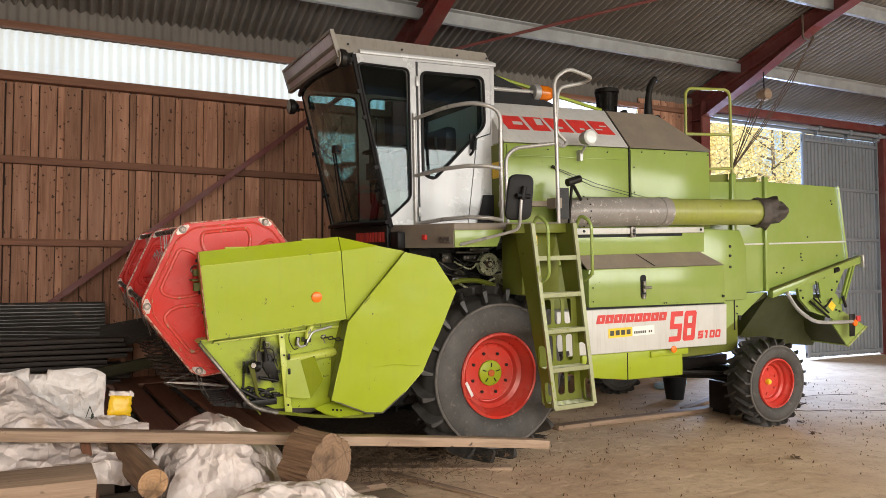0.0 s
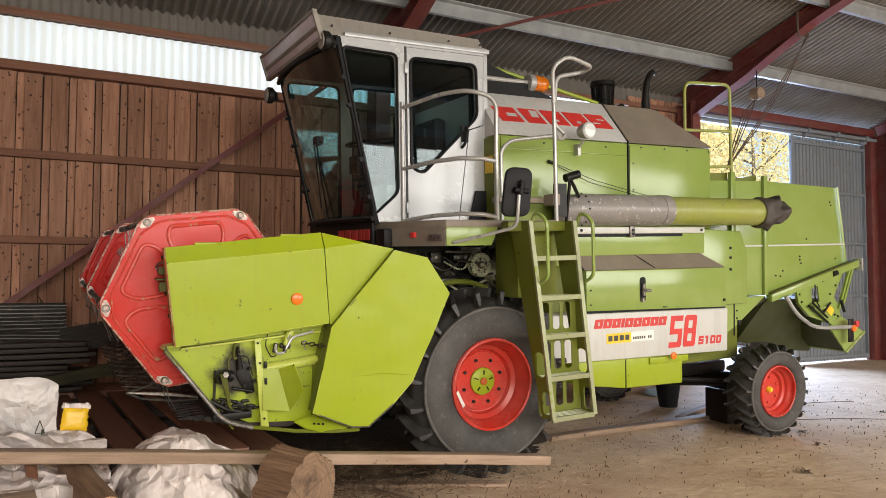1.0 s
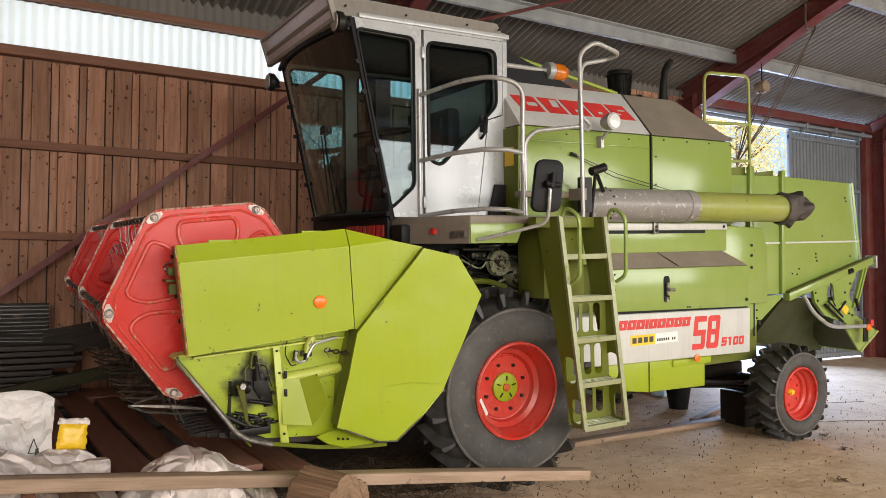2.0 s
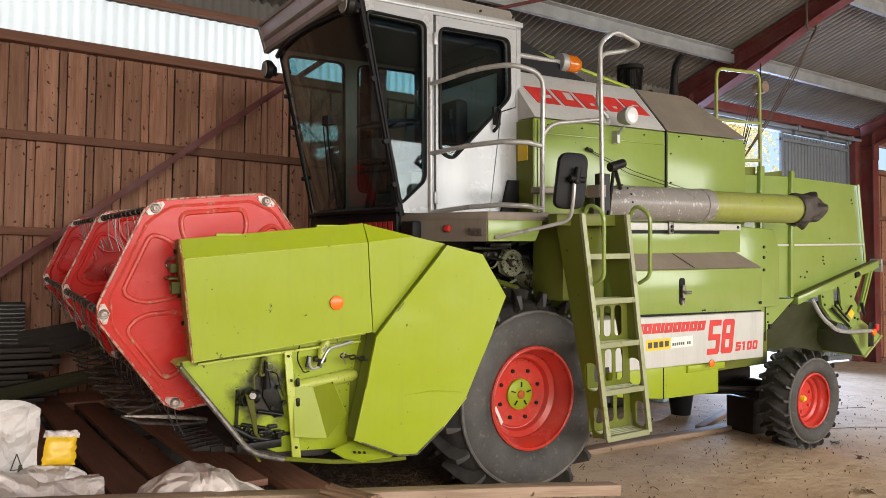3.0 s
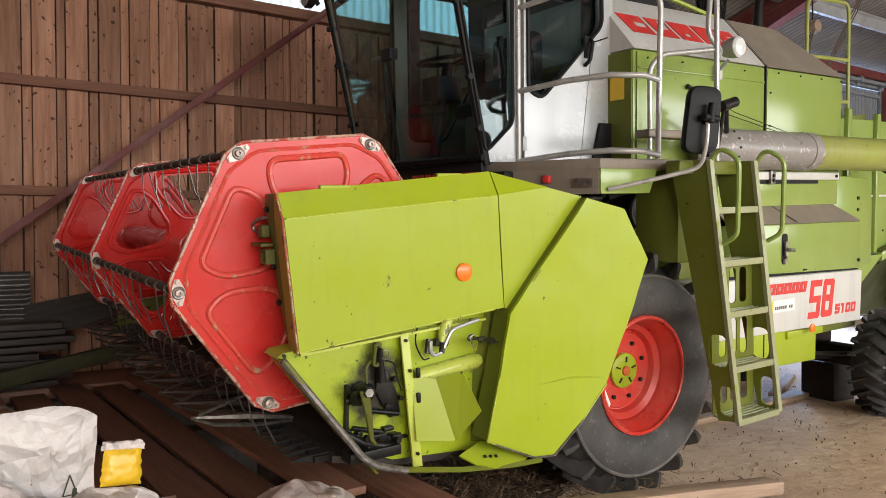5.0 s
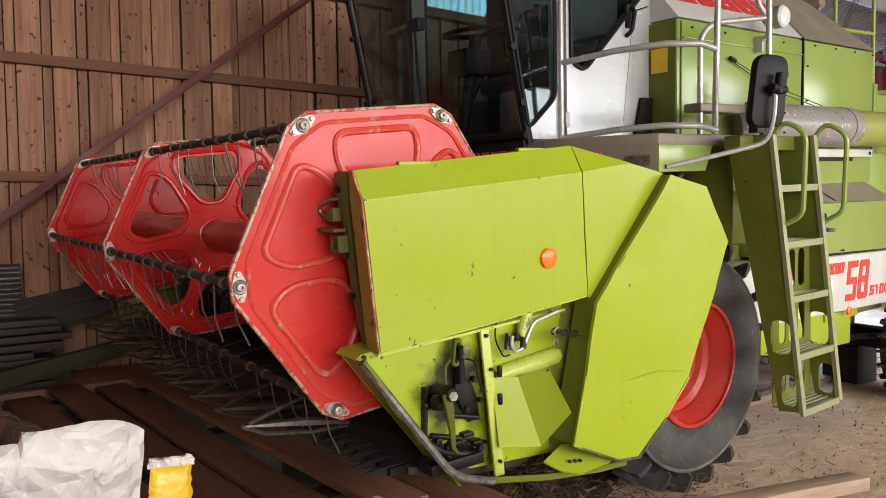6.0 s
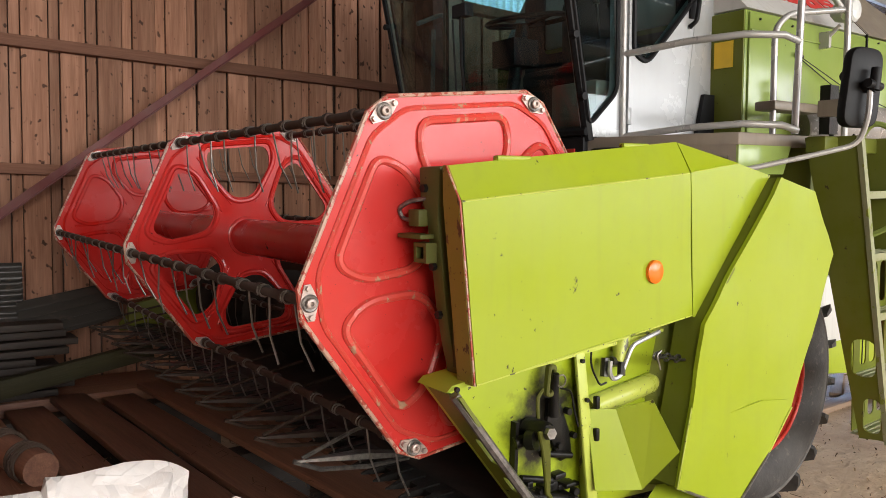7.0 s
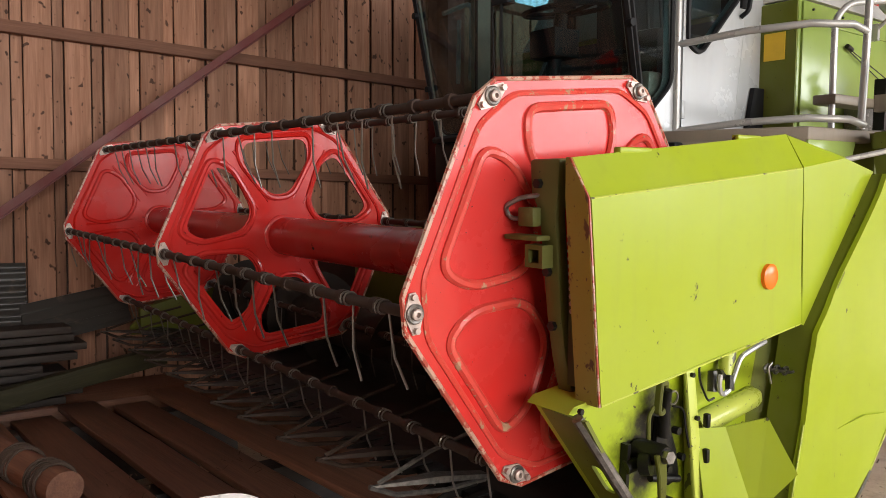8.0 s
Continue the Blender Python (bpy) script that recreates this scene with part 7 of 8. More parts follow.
for k in range(7):
    bm = bm_new()
    tube(bm, [(-1.735 + 0.026 * k + 0.017 * math.cos(t), -0.75 + 0.011 * math.sin(t) * (k % 2), 1.270 - 0.006 * k + 0.011 * math.sin(t) * ((k + 1) % 2)) for t in (2 * math.pi * i / 8 for i in range(8))], 0.0045, 4, True)
    part("chain_link", bm, OILED, header)
bm = bm_new()
tube(bm, rounded([(-1.72, -0.755, 1.285), (-1.745, -0.757, 1.275), (-1.735, -0.757, 1.25), (-1.725, -0.757, 1.225)], 0.01), 0.0035, 5)
part("spring_clip", bm, IRON, header)
part("chain_staple", simple(box, -1.555, -1.525, -0.77, -0.74, 1.205, 1.25, bevel=0.006), IRON, header)
# the darker green carries the shade on this inward panel
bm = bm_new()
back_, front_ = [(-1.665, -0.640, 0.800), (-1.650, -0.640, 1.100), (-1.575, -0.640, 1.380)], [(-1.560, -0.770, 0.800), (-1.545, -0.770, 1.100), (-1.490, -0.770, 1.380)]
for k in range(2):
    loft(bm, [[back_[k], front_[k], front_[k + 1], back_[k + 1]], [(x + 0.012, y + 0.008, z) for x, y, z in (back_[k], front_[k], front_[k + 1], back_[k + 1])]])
part("inner_guard", bm, GREEN_D, header, "olive inner guard, darker for its shade")
# paled strip stands in for the lit top of the flange
bm = bm_new()
loft(bm, [[(x, -0.672, z), (x, -0.640, z + 0.004), (x, -0.640, z - 0.006), (x, -0.672, z - 0.010)] for x, z in ((-2.436, 1.282), (-1.985, 1.307), (-1.600, 1.328))])
part("top_flange", bm, GREEN_BRIGHT_PALE, header, "top flange paled as a lit edge")

# reel lifting arm behind the cover
# the arm's shade behind the cover is put into its paint
bm = bm_new()
loft(bm, [[(x - 0.018, y0, z), (x + 0.018, y0, z), (x + 0.018, y1, z), (x - 0.018, y1, z)] for x, y0, y1, z in
          ((-2.50, -0.668, -0.572, 1.862), (-2.50, -0.664, -0.576, 1.785), (-2.50, -0.657, -0.603, 1.735), (-2.47, -0.650, -0.601, 1.490), (-2.455, -0.652, -0.604, 1.390), (-2.44, -0.664, -0.616, 1.290))])
bevelled(bm, 0.008)
arm_ = part("reel_arm", bm, OLIVE_MID, header, "olive reel arm darkened for shade")
# dark plate fills the shaded gap beside the arm
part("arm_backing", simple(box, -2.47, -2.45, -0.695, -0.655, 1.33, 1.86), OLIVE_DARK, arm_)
bolts([(-2.518, -0.606, 1.805), (-2.505, -0.625, 1.60), (-2.49, -0.628, 1.47)], 0.012, GREASE, arm_, "x", -0.012)
part("arm_bracket", simple(box, -2.545, -2.515, -0.612, -0.560, 1.705, 1.750, bevel=0.005), OLIVE_MID, arm_)
part("arm_shelf", simple(box, -2.56, -2.515, -0.640, -0.530, 1.674, 1.686, bevel=0.003), OLIVE_MID, arm_)
bm = bm_new()
plate(bm, [(-0.586, 1.611), (-0.643, 1.611), (-0.643, 1.664), (-0.586, 1.664)], [[(-0.598, 1.622), (-0.631, 1.622), (-0.631, 1.653), (-0.598, 1.653)]], "x", -2.545, -2.51)
part("arm_box", bm, OLIVE_MID, arm_)
bm = bm_new()
tube(bm, rounded([(-2.51, -0.609, 1.779), (-2.54, -0.560, 1.772), (-2.55, -0.522, 1.750), (-2.54, -0.530, 1.722), (-2.52, -0.580, 1.722)], 0.025), 0.006, 6)
part("wire_loop", bm, IRON, arm_)
bm = bm_new()
bolt(bm, (0, 0, 0), 0.006, "x", -0.010)
LINK = mesh_of("chain_link", bm, IRON)
for k in range(11):
    ob = new("chain_link", LINK)
    ob.parent = arm_
    ob.matrix_basis = pose(-2.474, -0.666 - 0.001 * k, 1.685 - 0.0175 * k)

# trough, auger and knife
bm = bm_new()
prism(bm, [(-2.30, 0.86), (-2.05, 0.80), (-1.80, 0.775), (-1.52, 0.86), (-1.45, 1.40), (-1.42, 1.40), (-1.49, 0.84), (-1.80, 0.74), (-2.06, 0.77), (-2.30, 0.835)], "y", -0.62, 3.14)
part("trough", bm, TROUGH, header, "dusty header trough darkened for shade")
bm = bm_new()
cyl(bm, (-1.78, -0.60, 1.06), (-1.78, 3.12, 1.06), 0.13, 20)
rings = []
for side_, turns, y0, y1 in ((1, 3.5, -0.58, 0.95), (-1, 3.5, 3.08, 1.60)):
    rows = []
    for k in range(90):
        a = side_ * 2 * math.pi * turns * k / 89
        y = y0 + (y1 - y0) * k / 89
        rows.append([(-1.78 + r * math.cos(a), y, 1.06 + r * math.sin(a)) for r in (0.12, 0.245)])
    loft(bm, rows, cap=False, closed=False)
part("cross_auger", bm, TROUGH, header, "dusty intake auger darkened for shade", 60)
part("knife_bar", simple(box, -2.36, -2.28, -0.60, 3.12, 0.838, 0.862), GREASE, header)
bm = bm_new()
loft(bm, [[(-2.30, -0.016, 0.835), (-2.30, 0.016, 0.835), (-2.30, 0.016, 0.868), (-2.30, -0.016, 0.868)], [(-2.40, -0.010, 0.845), (-2.40, 0.010, 0.845), (-2.40, 0.010, 0.865), (-2.40, -0.010, 0.865)], [(-2.445, -0.002, 0.852), (-2.445, 0.002, 0.852), (-2.445, 0.002, 0.856), (-2.445, -0.002, 0.856)]])
FINGER = mesh_of("knife_finger", bm, GREASE)
for k in range(48):
    ob = new("knife_finger", FINGER)
    ob.parent = header
    ob.matrix_basis = pose(0, -0.57 + 0.0768 * k, 0)
bm = bm_new()
loft(bm, [[(-2.26, -0.020, 0.845), (-2.26, 0.020, 0.845), (-2.26, 0.020, 0.857), (-2.26, -0.020, 0.857)], [(-2.45, -0.026, 0.880), (-2.45, 0.026, 0.880), (-2.45, 0.024, 0.900), (-2.45, -0.024, 0.900)], [(-2.69, -0.003, 0.918), (-2.69, 0.003, 0.918), (-2.69, 0.003, 0.924), (-2.69, -0.003, 0.924)]])
tube(bm, [(-2.69, 0, 0.921), (-2.60, 0, 0.875), (-2.42, 0, 0.842), (-2.26, 0, 0.835)], 0.008, 5)
tube(bm, [(-2.66, 0, 0.925), (-2.48, 0.0, 0.975), (-2.20, 0.0, 1.02)], 0.007, 5)
LIFTER = mesh_of("crop_lifter", bm, plain("scraped_dark_iron", (0.040, 0.026, 0.019), 0.5, 0.0, 0.5, 12, shine=0.25))
LIFTER_BARE = LIFTER.copy()
LIFTER_BARE.materials[0] = IRON
for k in range(11):
    ob = new("crop_lifter", LIFTER if k else LIFTER_BARE)
    ob.parent = header
    rnd = random.Random(40 + k)
    ob.matrix_basis = pose(0, -0.12 + 0.307 * k, 0.035 - 0.02 * min(k, 4) * 0.6, rnd.uniform(-2, 2), 0, 0)
# far side wall and divider
bm = bm_new()
prism(bm, [(-2.40, 0.985), (-2.25, 1.02), (-1.85, 1.15), (-1.42, 1.30), (-1.42, 0.74), (-2.30, 0.80), (-2.40, 0.86)], "y", 3.15, 3.20)
bevelled(bm, 0.006)
part("header_side", bm, GREEN_D, header, "green far side wall")
bm = bm_new()
loft(bm, [[(-2.2, 3.15, 0.78), (-2.2, 3.40, 0.78), (-2.2, 3.40, 1.02), (-2.2, 3.20, 1.02)], [(-2.32, 3.22, 0.80), (-2.32, 3.32, 0.80), (-2.32, 3.32, 0.95), (-2.32, 3.22, 0.95)], [(-2.44, 3.26, 0.80), (-2.44, 3.28, 0.80), (-2.44, 3.28, 0.86), (-2.44, 3.26, 0.86)]])
bevelled(bm, 0.01)
part("divider", bm, GREEN_D, header)

# ---- clutter on the floor ----
def board(name, p, q, width, thick, material, label, group="", roll=0.0):
    p, q = Vector(p), Vector(q)
    d = (q - p)
    ln = d.length
    bm = bm_new()
    n = max(2, int(ln / 0.5))
    rnd = random.Random(int(abs(p.x * 91 + p.y * 37 + q.x * 13) * 100))
    rings = []
    for k in range(n + 1):
        u = ln * k / n
        w = width / 2 * (1 + rnd.uniform(-0.02, 0.02))
        s = rnd.uniform(-0.004, 0.004)
        rings.append([(u, -w, s), (u, w, s), (u, w, s + thick), (u, -w, s + thick)])
    loft(bm, rings)
    bevelled(bm, min(0.006, thick * 0.2))
    ob = solid(name, bm, material, label, "board", group)
    yaw, pitch_ = math.atan2(d.y, d.x), -math.asin(d.z / ln)
    ob.matrix_world = Matrix.Translation(p) @ Matrix.Rotation(yaw, 4, "Z") @ Matrix.Rotation(pitch_, 4, "Y") @ Matrix.Rotation(roll, 4, "X")
    return ob


DARKX = wood("dark_stained_boards_long", (0.31, 0.145, 0.085), (0.17, 0.076, 0.046), 0, 0.50, 0.0, 0.3)
rnd = random.Random(21)
for k in range(9):
    x = -0.93 + 0.278 * k
    y0 = 5.55 + rnd.uniform(-0.15, 0.15) - max(0, k - 5) * 0.10
    z = 0.40 + rnd.uniform(-0.015, 0.025)
    board("floor_board", (x + 0.175, y0, z), (x + rnd.uniform(-0.02, 0.02), 8.95 + rnd.uniform(-0.25, 0.1), z + rnd.uniform(-0.01, 0.02)), 0.215 + rnd.uniform(-0.02, 0.02), 0.038, DARKX,
          "dark brown stained plank in a low stack", "stacked dark planks")
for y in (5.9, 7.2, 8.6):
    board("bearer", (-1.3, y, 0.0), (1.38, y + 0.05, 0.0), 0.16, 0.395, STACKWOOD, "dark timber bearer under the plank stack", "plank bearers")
pole = bm_new()
tube(pole, [(0, 0, 0), (0.9, 0.01, 0.0), (1.9, 0, 0.0)], 0.075, 16)
pole = solid("brown_pole", pole, DARKX, "brown round pole lying on the dark planks", "pole")
pole.matrix_world = pose(0.06, 7.10, 0.515) @ pose(0, 0, 0, 0, 0, 101)
for u in (0.10, 0.42):
    bm = bm_new()
    rnd = random.Random(int(u * 100))
    for q in range(9):
        t0, t1 = rnd.uniform(-0.04, 0.04), rnd.uniform(0.080, 0.088)
        tube(bm, [(u + 0.012 * q + t0 * math.sin(a + q), t1 * math.cos(a), t1 * math.sin(a)) for a in (2 * math.pi * k / 20 for k in range(20))], 0.0055, 5, True)
    ob = solid("rope_coil", bm, ROPE, "thin rope wound round the brown pole", "rope")
    ob.matrix_world = pole.matrix_world.copy()
# beam green lowered for the dim light in this corner
board("green_beam", (-1.2, 8.84, 0.27), (1.02, 8.92, 0.64), 0.09, 0.12, wood("dimmed_green_beam", (0.045, 0.040, 0.009), (0.025, 0.022, 0.006), 0), "old green painted beam by the wall, darkened for dim light")
board("long_plank", (-1.9, 4.73, 0.875), (3.047, 4.60, 0.345), 0.10, 0.060, PALEWOOD, "pale weathered plank resting on the rubbish heap")
board("floor_plank", (4.446, 6.513, 0.0), (6.68, 6.600, 0.0), 0.14, 0.05, PALEWOOD, "pale plank lying on the earth floor")
board("floor_plank", (6.453, 6.760, 0.0), (7.532, 7.240, 0.0), 0.10, 0.04, PALEWOOD, "short pale batten lying on the floor")
board("floor_plank", (2.05, 5.92, 0.0), (3.22, 5.36, 0.0), 0.11, 0.028, PALEWOOD, "dusty pale plank lying before the tyre")
board("floor_plank", (2.26, 5.66, 0.0), (2.66, 4.62, 0.0), 0.055, 0.022, PALEWOOD, "thin dusty lath lying on the floor")
board("floor_plank", (1.70, 5.33, 0.0), (2.10, 5.36, 0.0), 0.10, 0.04, PALEWOOD, "short pale offcut lying on the floor")

# log
bm = bm_new()
rings = []
rnd = random.Random(2)
for k in range(7):
    u = 0.23 * k / 6
    rings.append([(u + (0.018 * noise.noise((math.cos(a) * 3, math.sin(a) * 3, 1)) if k in (0, 6) else 0), (0.180 + 0.03 * noise.noise((u * 2, math.cos(a) * 1.3, math.sin(a) * 1.3)) + 0.013 * noise.noise((u * 5, math.cos(a) * 15, math.sin(a) * 15))) * math.cos(a), (0.180 + 0.03 * noise.noise((u * 2, math.cos(a) * 1.3, math.sin(a) * 1.3)) + 0.013 * noise.noise((u * 5, math.cos(a) * 15, math.sin(a) * 15))) * math.sin(a)) for a in (2 * math.pi * j / 120 for j in range(120))])
loft(bm, rings)
log_ = solid("log", bm, BARK, "short sawn log with rough bark lying on boards", "log")
log_.data.materials.append(ENDGRAIN)
for p in log_.data.polygons:
    if len(p.vertices) > 10:
        p.material_index = 1
log_.matrix_world = pose(1.207, 4.46, 0.496) @ pose(0, 0, 0, 0, 3, -58)
for k in range(3):
    for j in range(2):
        board("heap_board", (0.62 + 0.1 * j, 4.12 + 0.24 * k, 0.02 + 0.14 * j), (1.75 - 0.15 * k, 4.22 + 0.24 * k, 0.02 + 0.14 * j), 0.22, 0.13, GREYWOOD, "old squared timber under the log", "heap boards")
bm = bm_new()
tube(bm, [(0, 0, 0), (0.4, 0, 0), (0.8, 0, 0)], [0.080, 0.078, 0.075], 18)
post_ = solid("round_post", bm, BARK, "cut round fence post in the rubbish heap", "post")
post_.data.materials.append(POSTGRAIN)
for p in post_.data.polygons:
    if len(p.vertices) > 10:
        p.material_index = 1
post_.matrix_world = pose(0.23, 4.95, 0.56) @ pose(0, 0, 0, 0, 3, -80)


# crumpled sheets
def facet(p):
    """Random heights on a lattice of tetrahedra, joined by flat facets with straight creases between them."""
    skew = (p.x + p.y + p.z) / 3
    q = Vector((p.x + skew, p.y + skew, p.z + skew))
    low = Vector((math.floor(q.x), math.floor(q.y), math.floor(q.z)))
    f = q - low
    corner = low + Vector((0.5, 0.5, 0.5))
    order = sorted(range(3), key=lambda k: -f[k])
    far, out = 1.0, 0.0
    for k in order:
        out += (far - f[k]) * noise.cell(corner)
        far = f[k]
        corner[k] += 1
    return out + far * noise.cell(corner)


def crush(bm, amount, seed):
    """Beats a smooth sheet into flat facets with creases between them, large and small."""
    bmesh.ops.recalc_face_normals(bm, faces=bm.faces)
    bm.normal_update()
    moved = []
    for v in bm.verts:
        p = v.co + Vector((seed * 1.7, seed * 0.9, seed * 2.3))
        p = p + Vector((noise.noise(p * 3), noise.noise(p * 3 + Vector((9, 0, 0))), noise.noise(p * 3 + Vector((0, 9, 0))))) * 0.05
        out = 0.060 * facet(p * 4.0) + 0.030 * facet(Vector((p.y, p.z, p.x)) * 9) + 0.010 * facet(Vector((p.z, p.x, p.y)) * 22)
        moved.append(v.co + v.normal * (amount * out))
    for v, co in zip(bm.verts, moved):
        v.co = co


def crumpled(name, c, size, peak, seed, label, turn=0.0, power=2.4):
    bm = bm_new()
    n = 130
    grid = {}
    for j in range(n + 1):
        for i in range(n + 1):
            u, v = 2 * i / n - 1, 2 * j / n - 1
            r = math.sqrt(u * u + v * v)
            edge = 0.86 + 0.20 * noise.noise((math.cos(math.atan2(v, u)) * 1.6, math.sin(math.atan2(v, u)) * 1.6, seed))
            dome = max(0.0, 1 - (r / edge) ** power) if r < edge else 0.0
            q = Vector((u * size[0] * 3.0, v * size[1] * 3.0, seed * 7.0))
            z = peak * (dome ** 0.75) * (0.95 + 0.28 * noise.noise(q))
            if r < edge + 0.04:
                grid[i, j] = bm.verts.new((u * size[0] + 0.05 * noise.noise(q + Vector((9, 0, 0))), v * size[1] + 0.05 * noise.noise(q + Vector((0, 9, 0))), z))
    for j in range(n):
        for i in range(n):
            k4 = [(i, j), (i + 1, j), (i + 1, j + 1), (i, j + 1)]
            if all(k in grid for k in k4):
                bm.faces.new([grid[k] for k in k4])
    crush(bm, 0.6, seed)
    ob = solid(name, bm, CLOTH, label, "plastic sheet", angle=70)
    ob.matrix_world = pose(*c, 0, 0, turn)
    return ob


def paper_sack(c, length, height, depth, label):
    """A stiff creased sack standing on its edge, with a folded top."""
    sack = thing("paper_sack", pose(*c), label, "sack")
    bm, mark = bm_new(), bm_new()
    n, m = 80, 80
    front = None
    for side in (-1, 1):
        grid = []
        for j in range(m + 1):
            row = []
            for i in range(n + 1):
                u, v = i / n, j / m
                x, z = -length * (1 - u), height * v
                full = (1 - abs(2 * u - 1) ** 5) * (1 - abs(2 * v - 1) ** 7)
                top = 0.03 * noise.noise((x * 4, 2, 0)) - 0.035 * (abs(x + length * 0.62) < 0.05)
                row.append(bm.verts.new((x, side * depth * 0.5 * full + 0.10 - 0.10 * v, (z + top * v) * (1 - 0.10 * u ** 9 * v))))
            grid.append(row)
        for j in range(m):
            for i in range(n):
                bm.faces.new((grid[j][i], grid[j][i + 1], grid[j + 1][i + 1], grid[j + 1][i]))
        front = front or grid
    bmesh.ops.remove_doubles(bm, verts=bm.verts, dist=0.0005)
    crush(bm, 0.18, 3.0)
    def spot(u, v):
        i, j = int(u), int(v)
        a, b = front[j][i].co.lerp(front[j][i + 1].co, u - i), front[j + 1][i].co.lerp(front[j + 1][i + 1].co, u - i)
        return a.lerp(b, v - j) + Vector((0, -0.0035, 0.001))

    for (u0, v0), (u1, v1), w in (((65.3, 27.3), (68.4, 39.6), 0.35), ((68.4, 39.6), (71.6, 27.3), 0.35), ((65.3, 27.3), (71.6, 27.3), 0.35), ((70.0, 25.6), (70.6, 31.0), 1.0)):
        for k in range(6):
            a, b = (Vector((u0 + (u1 - u0) * f / 6, v0 + (v1 - v0) * f / 6)) for f in (k, k + 1))
            out = Vector((-(v1 - v0), u1 - u0)).normalized() * w
            mark.faces.new([mark.verts.new(spot(*q)) for q in (a - out, b - out, b + out, a + out)])
    part("sack_body", bm, SACKING, sack, "creased white woven sack", 50)
    part("sack_print", mark, INK, sack, "faded dark printed mark")
    return sack


RIDGE = [(-2.0, 1.02), (-0.407, 1.0), (-0.317, 0.965), (-0.226, 0.885), (-0.10, 0.765), (0.0, 0.712), (0.19, 0.65), (0.5, 0.60)]


def draped(label):
    """A wide sheet thrown over the heap, hanging down towards the front."""
    bm = bm_new()
    nu, nv = 150, 110
    grid = []
    for j in range(nv + 1):
        row = []
        for i in range(nu + 1):
            x = -1.75 + 2.17 * i / nu
            v = j / nv
            ridge = 0.0
            for (xa, za), (xb, zb) in zip(RIDGE, RIDGE[1:]):
                if xa <= x <= xb:
                    ridge = za + (zb - za) * (x - xa) / (xb - xa)
            ridge += 0.03 * noise.noise((x * 4, 0, 4))
            front = 4.30 + 0.07 * noise.noise((x * 2.6, 3, 0)) + 0.5 * max(0.0, x - 0.08)
            y = front + (5.33 - front) * v
            low = 0.575 + 0.04 * noise.noise((x * 4, 7, 0)) - 0.10 * max(0.0, 0.10 - v) * 8 - 0.10 * max(0.0, x)
            rise = max(0.0, (v - 0.26) / 0.74)
            z = low + (ridge - low) * min(1.0, rise * 1.06) ** 0.8 - 0.3 * max(0.0, v - 0.95)
            row.append(bm.verts.new((x, y, z + 0.07 * noise.noise((x * 2.6, y * 2.6, 11.0)))))
        grid.append(row)
    for j in range(nv):
        for i in range(nu):
            bm.faces.new((grid[j][i], grid[j][i + 1], grid[j + 1][i + 1], grid[j + 1][i]))
    crush(bm, 0.6, 8.0)
    return solid("crumpled_sheet", bm, CLOTH, label, "plastic sheet", angle=70)


paper_sack((0.178, 5.42, 0.50), 0.62, 0.49, 0.12, "creased dirty white sack standing on the heap")
draped("dirty white crumpled woven plastic sheet over the heap")
crumpled("crumpled_sheet", (0.79, 4.92, 0.22), (0.56, 0.58), 0.52, 2, "dirty white crumpled plastic sheet beside the log", 0, 1.7)
crumpled("crumpled_sheet", (1.0, 3.92, 0.16), (0.72, 0.36), 0.36, 3, "dirty white plastic sheet at the foot of the heap")
# old boards under the sheets
rnd = random.Random(55)
for k in range(13):
    lay = k // 4
    y = 4.25 + 0.36 * (k % 4) + rnd.uniform(-0.05, 0.05)
    board("heap_board", (-1.7 + rnd.uniform(-0.2, 0.2), y, 0.02 + 0.11 * lay), (0.25 + rnd.uniform(-0.2, 0.45), y + rnd.uniform(-0.2, 0.2), 0.02 + 0.11 * lay + rnd.uniform(0, 0.03)), 0.24, 0.09, GREYWOOD, "old grey board under the white sheets", "heap boards")
board("heap_board", (-0.95, 4.04, 0.53), (0.09, 4.14, 0.49), 0.24, 0.135, PALEWOOD, "pale dusty timber end in the heap", "heap boards", 0.12)
board("heap_board", (0.12, 4.30, 0.30), (0.05, 4.75, 0.66), 0.05, 0.03, DARKX, "thin dark lath leaning in the heap", "heap boards")
cup = thing("yellow_bag", pose(0.262, 5.47, 0.660, -8, 7, 6), "small clear plastic bag with yellow contents beside the sack", "bag")


def small_pillow(w, h, d, z0, seed):
    bm = bm_new()
    for side in (-1, 1):
        grid = [[bm.verts.new((w * (2 * i / 24 - 1) * (1 - 0.08 * (j / 24)) + 0.006 * noise.noise((j * 0.3, seed, i * 0.1)), side * d * ((1 - abs(2 * i / 24 - 1) ** 4) * (1 - abs(2 * j / 24 - 1) ** 5)) + 0.0015 * noise.noise((i * 0.25, seed + side, j * 0.25)) * (0 < i < 24) * (0 < j < 24), z0 + h * j / 24 + 0.012 * noise.noise((i * 0.22, seed, 3)) * (j / 24))) for i in range(25)] for j in range(25)]
        for j in range(24):
            for i in range(24):
                bm.faces.new((grid[j][i], grid[j][i + 1], grid[j + 1][i + 1], grid[j + 1][i]))
    bmesh.ops.remove_doubles(bm, verts=bm.verts, dist=0.0004)
    return bm


part("bag_body", small_pillow(0.074, 0.135, 0.022, 0.0, 1.0), CUP, cup, "yellow filled bag", 30)
part("bag_top", small_pillow(0.080, 0.034, 0.010, 0.128, 5.0), CLOTH, cup, "torn whitish top", 25)
crumpled("crumpled_sheet", (0.20, 5.38, 0.50), (0.27, 0.22), 0.17, 6, "dirty white end of sheeting bunched under the yellow bag", 0, 2.2)

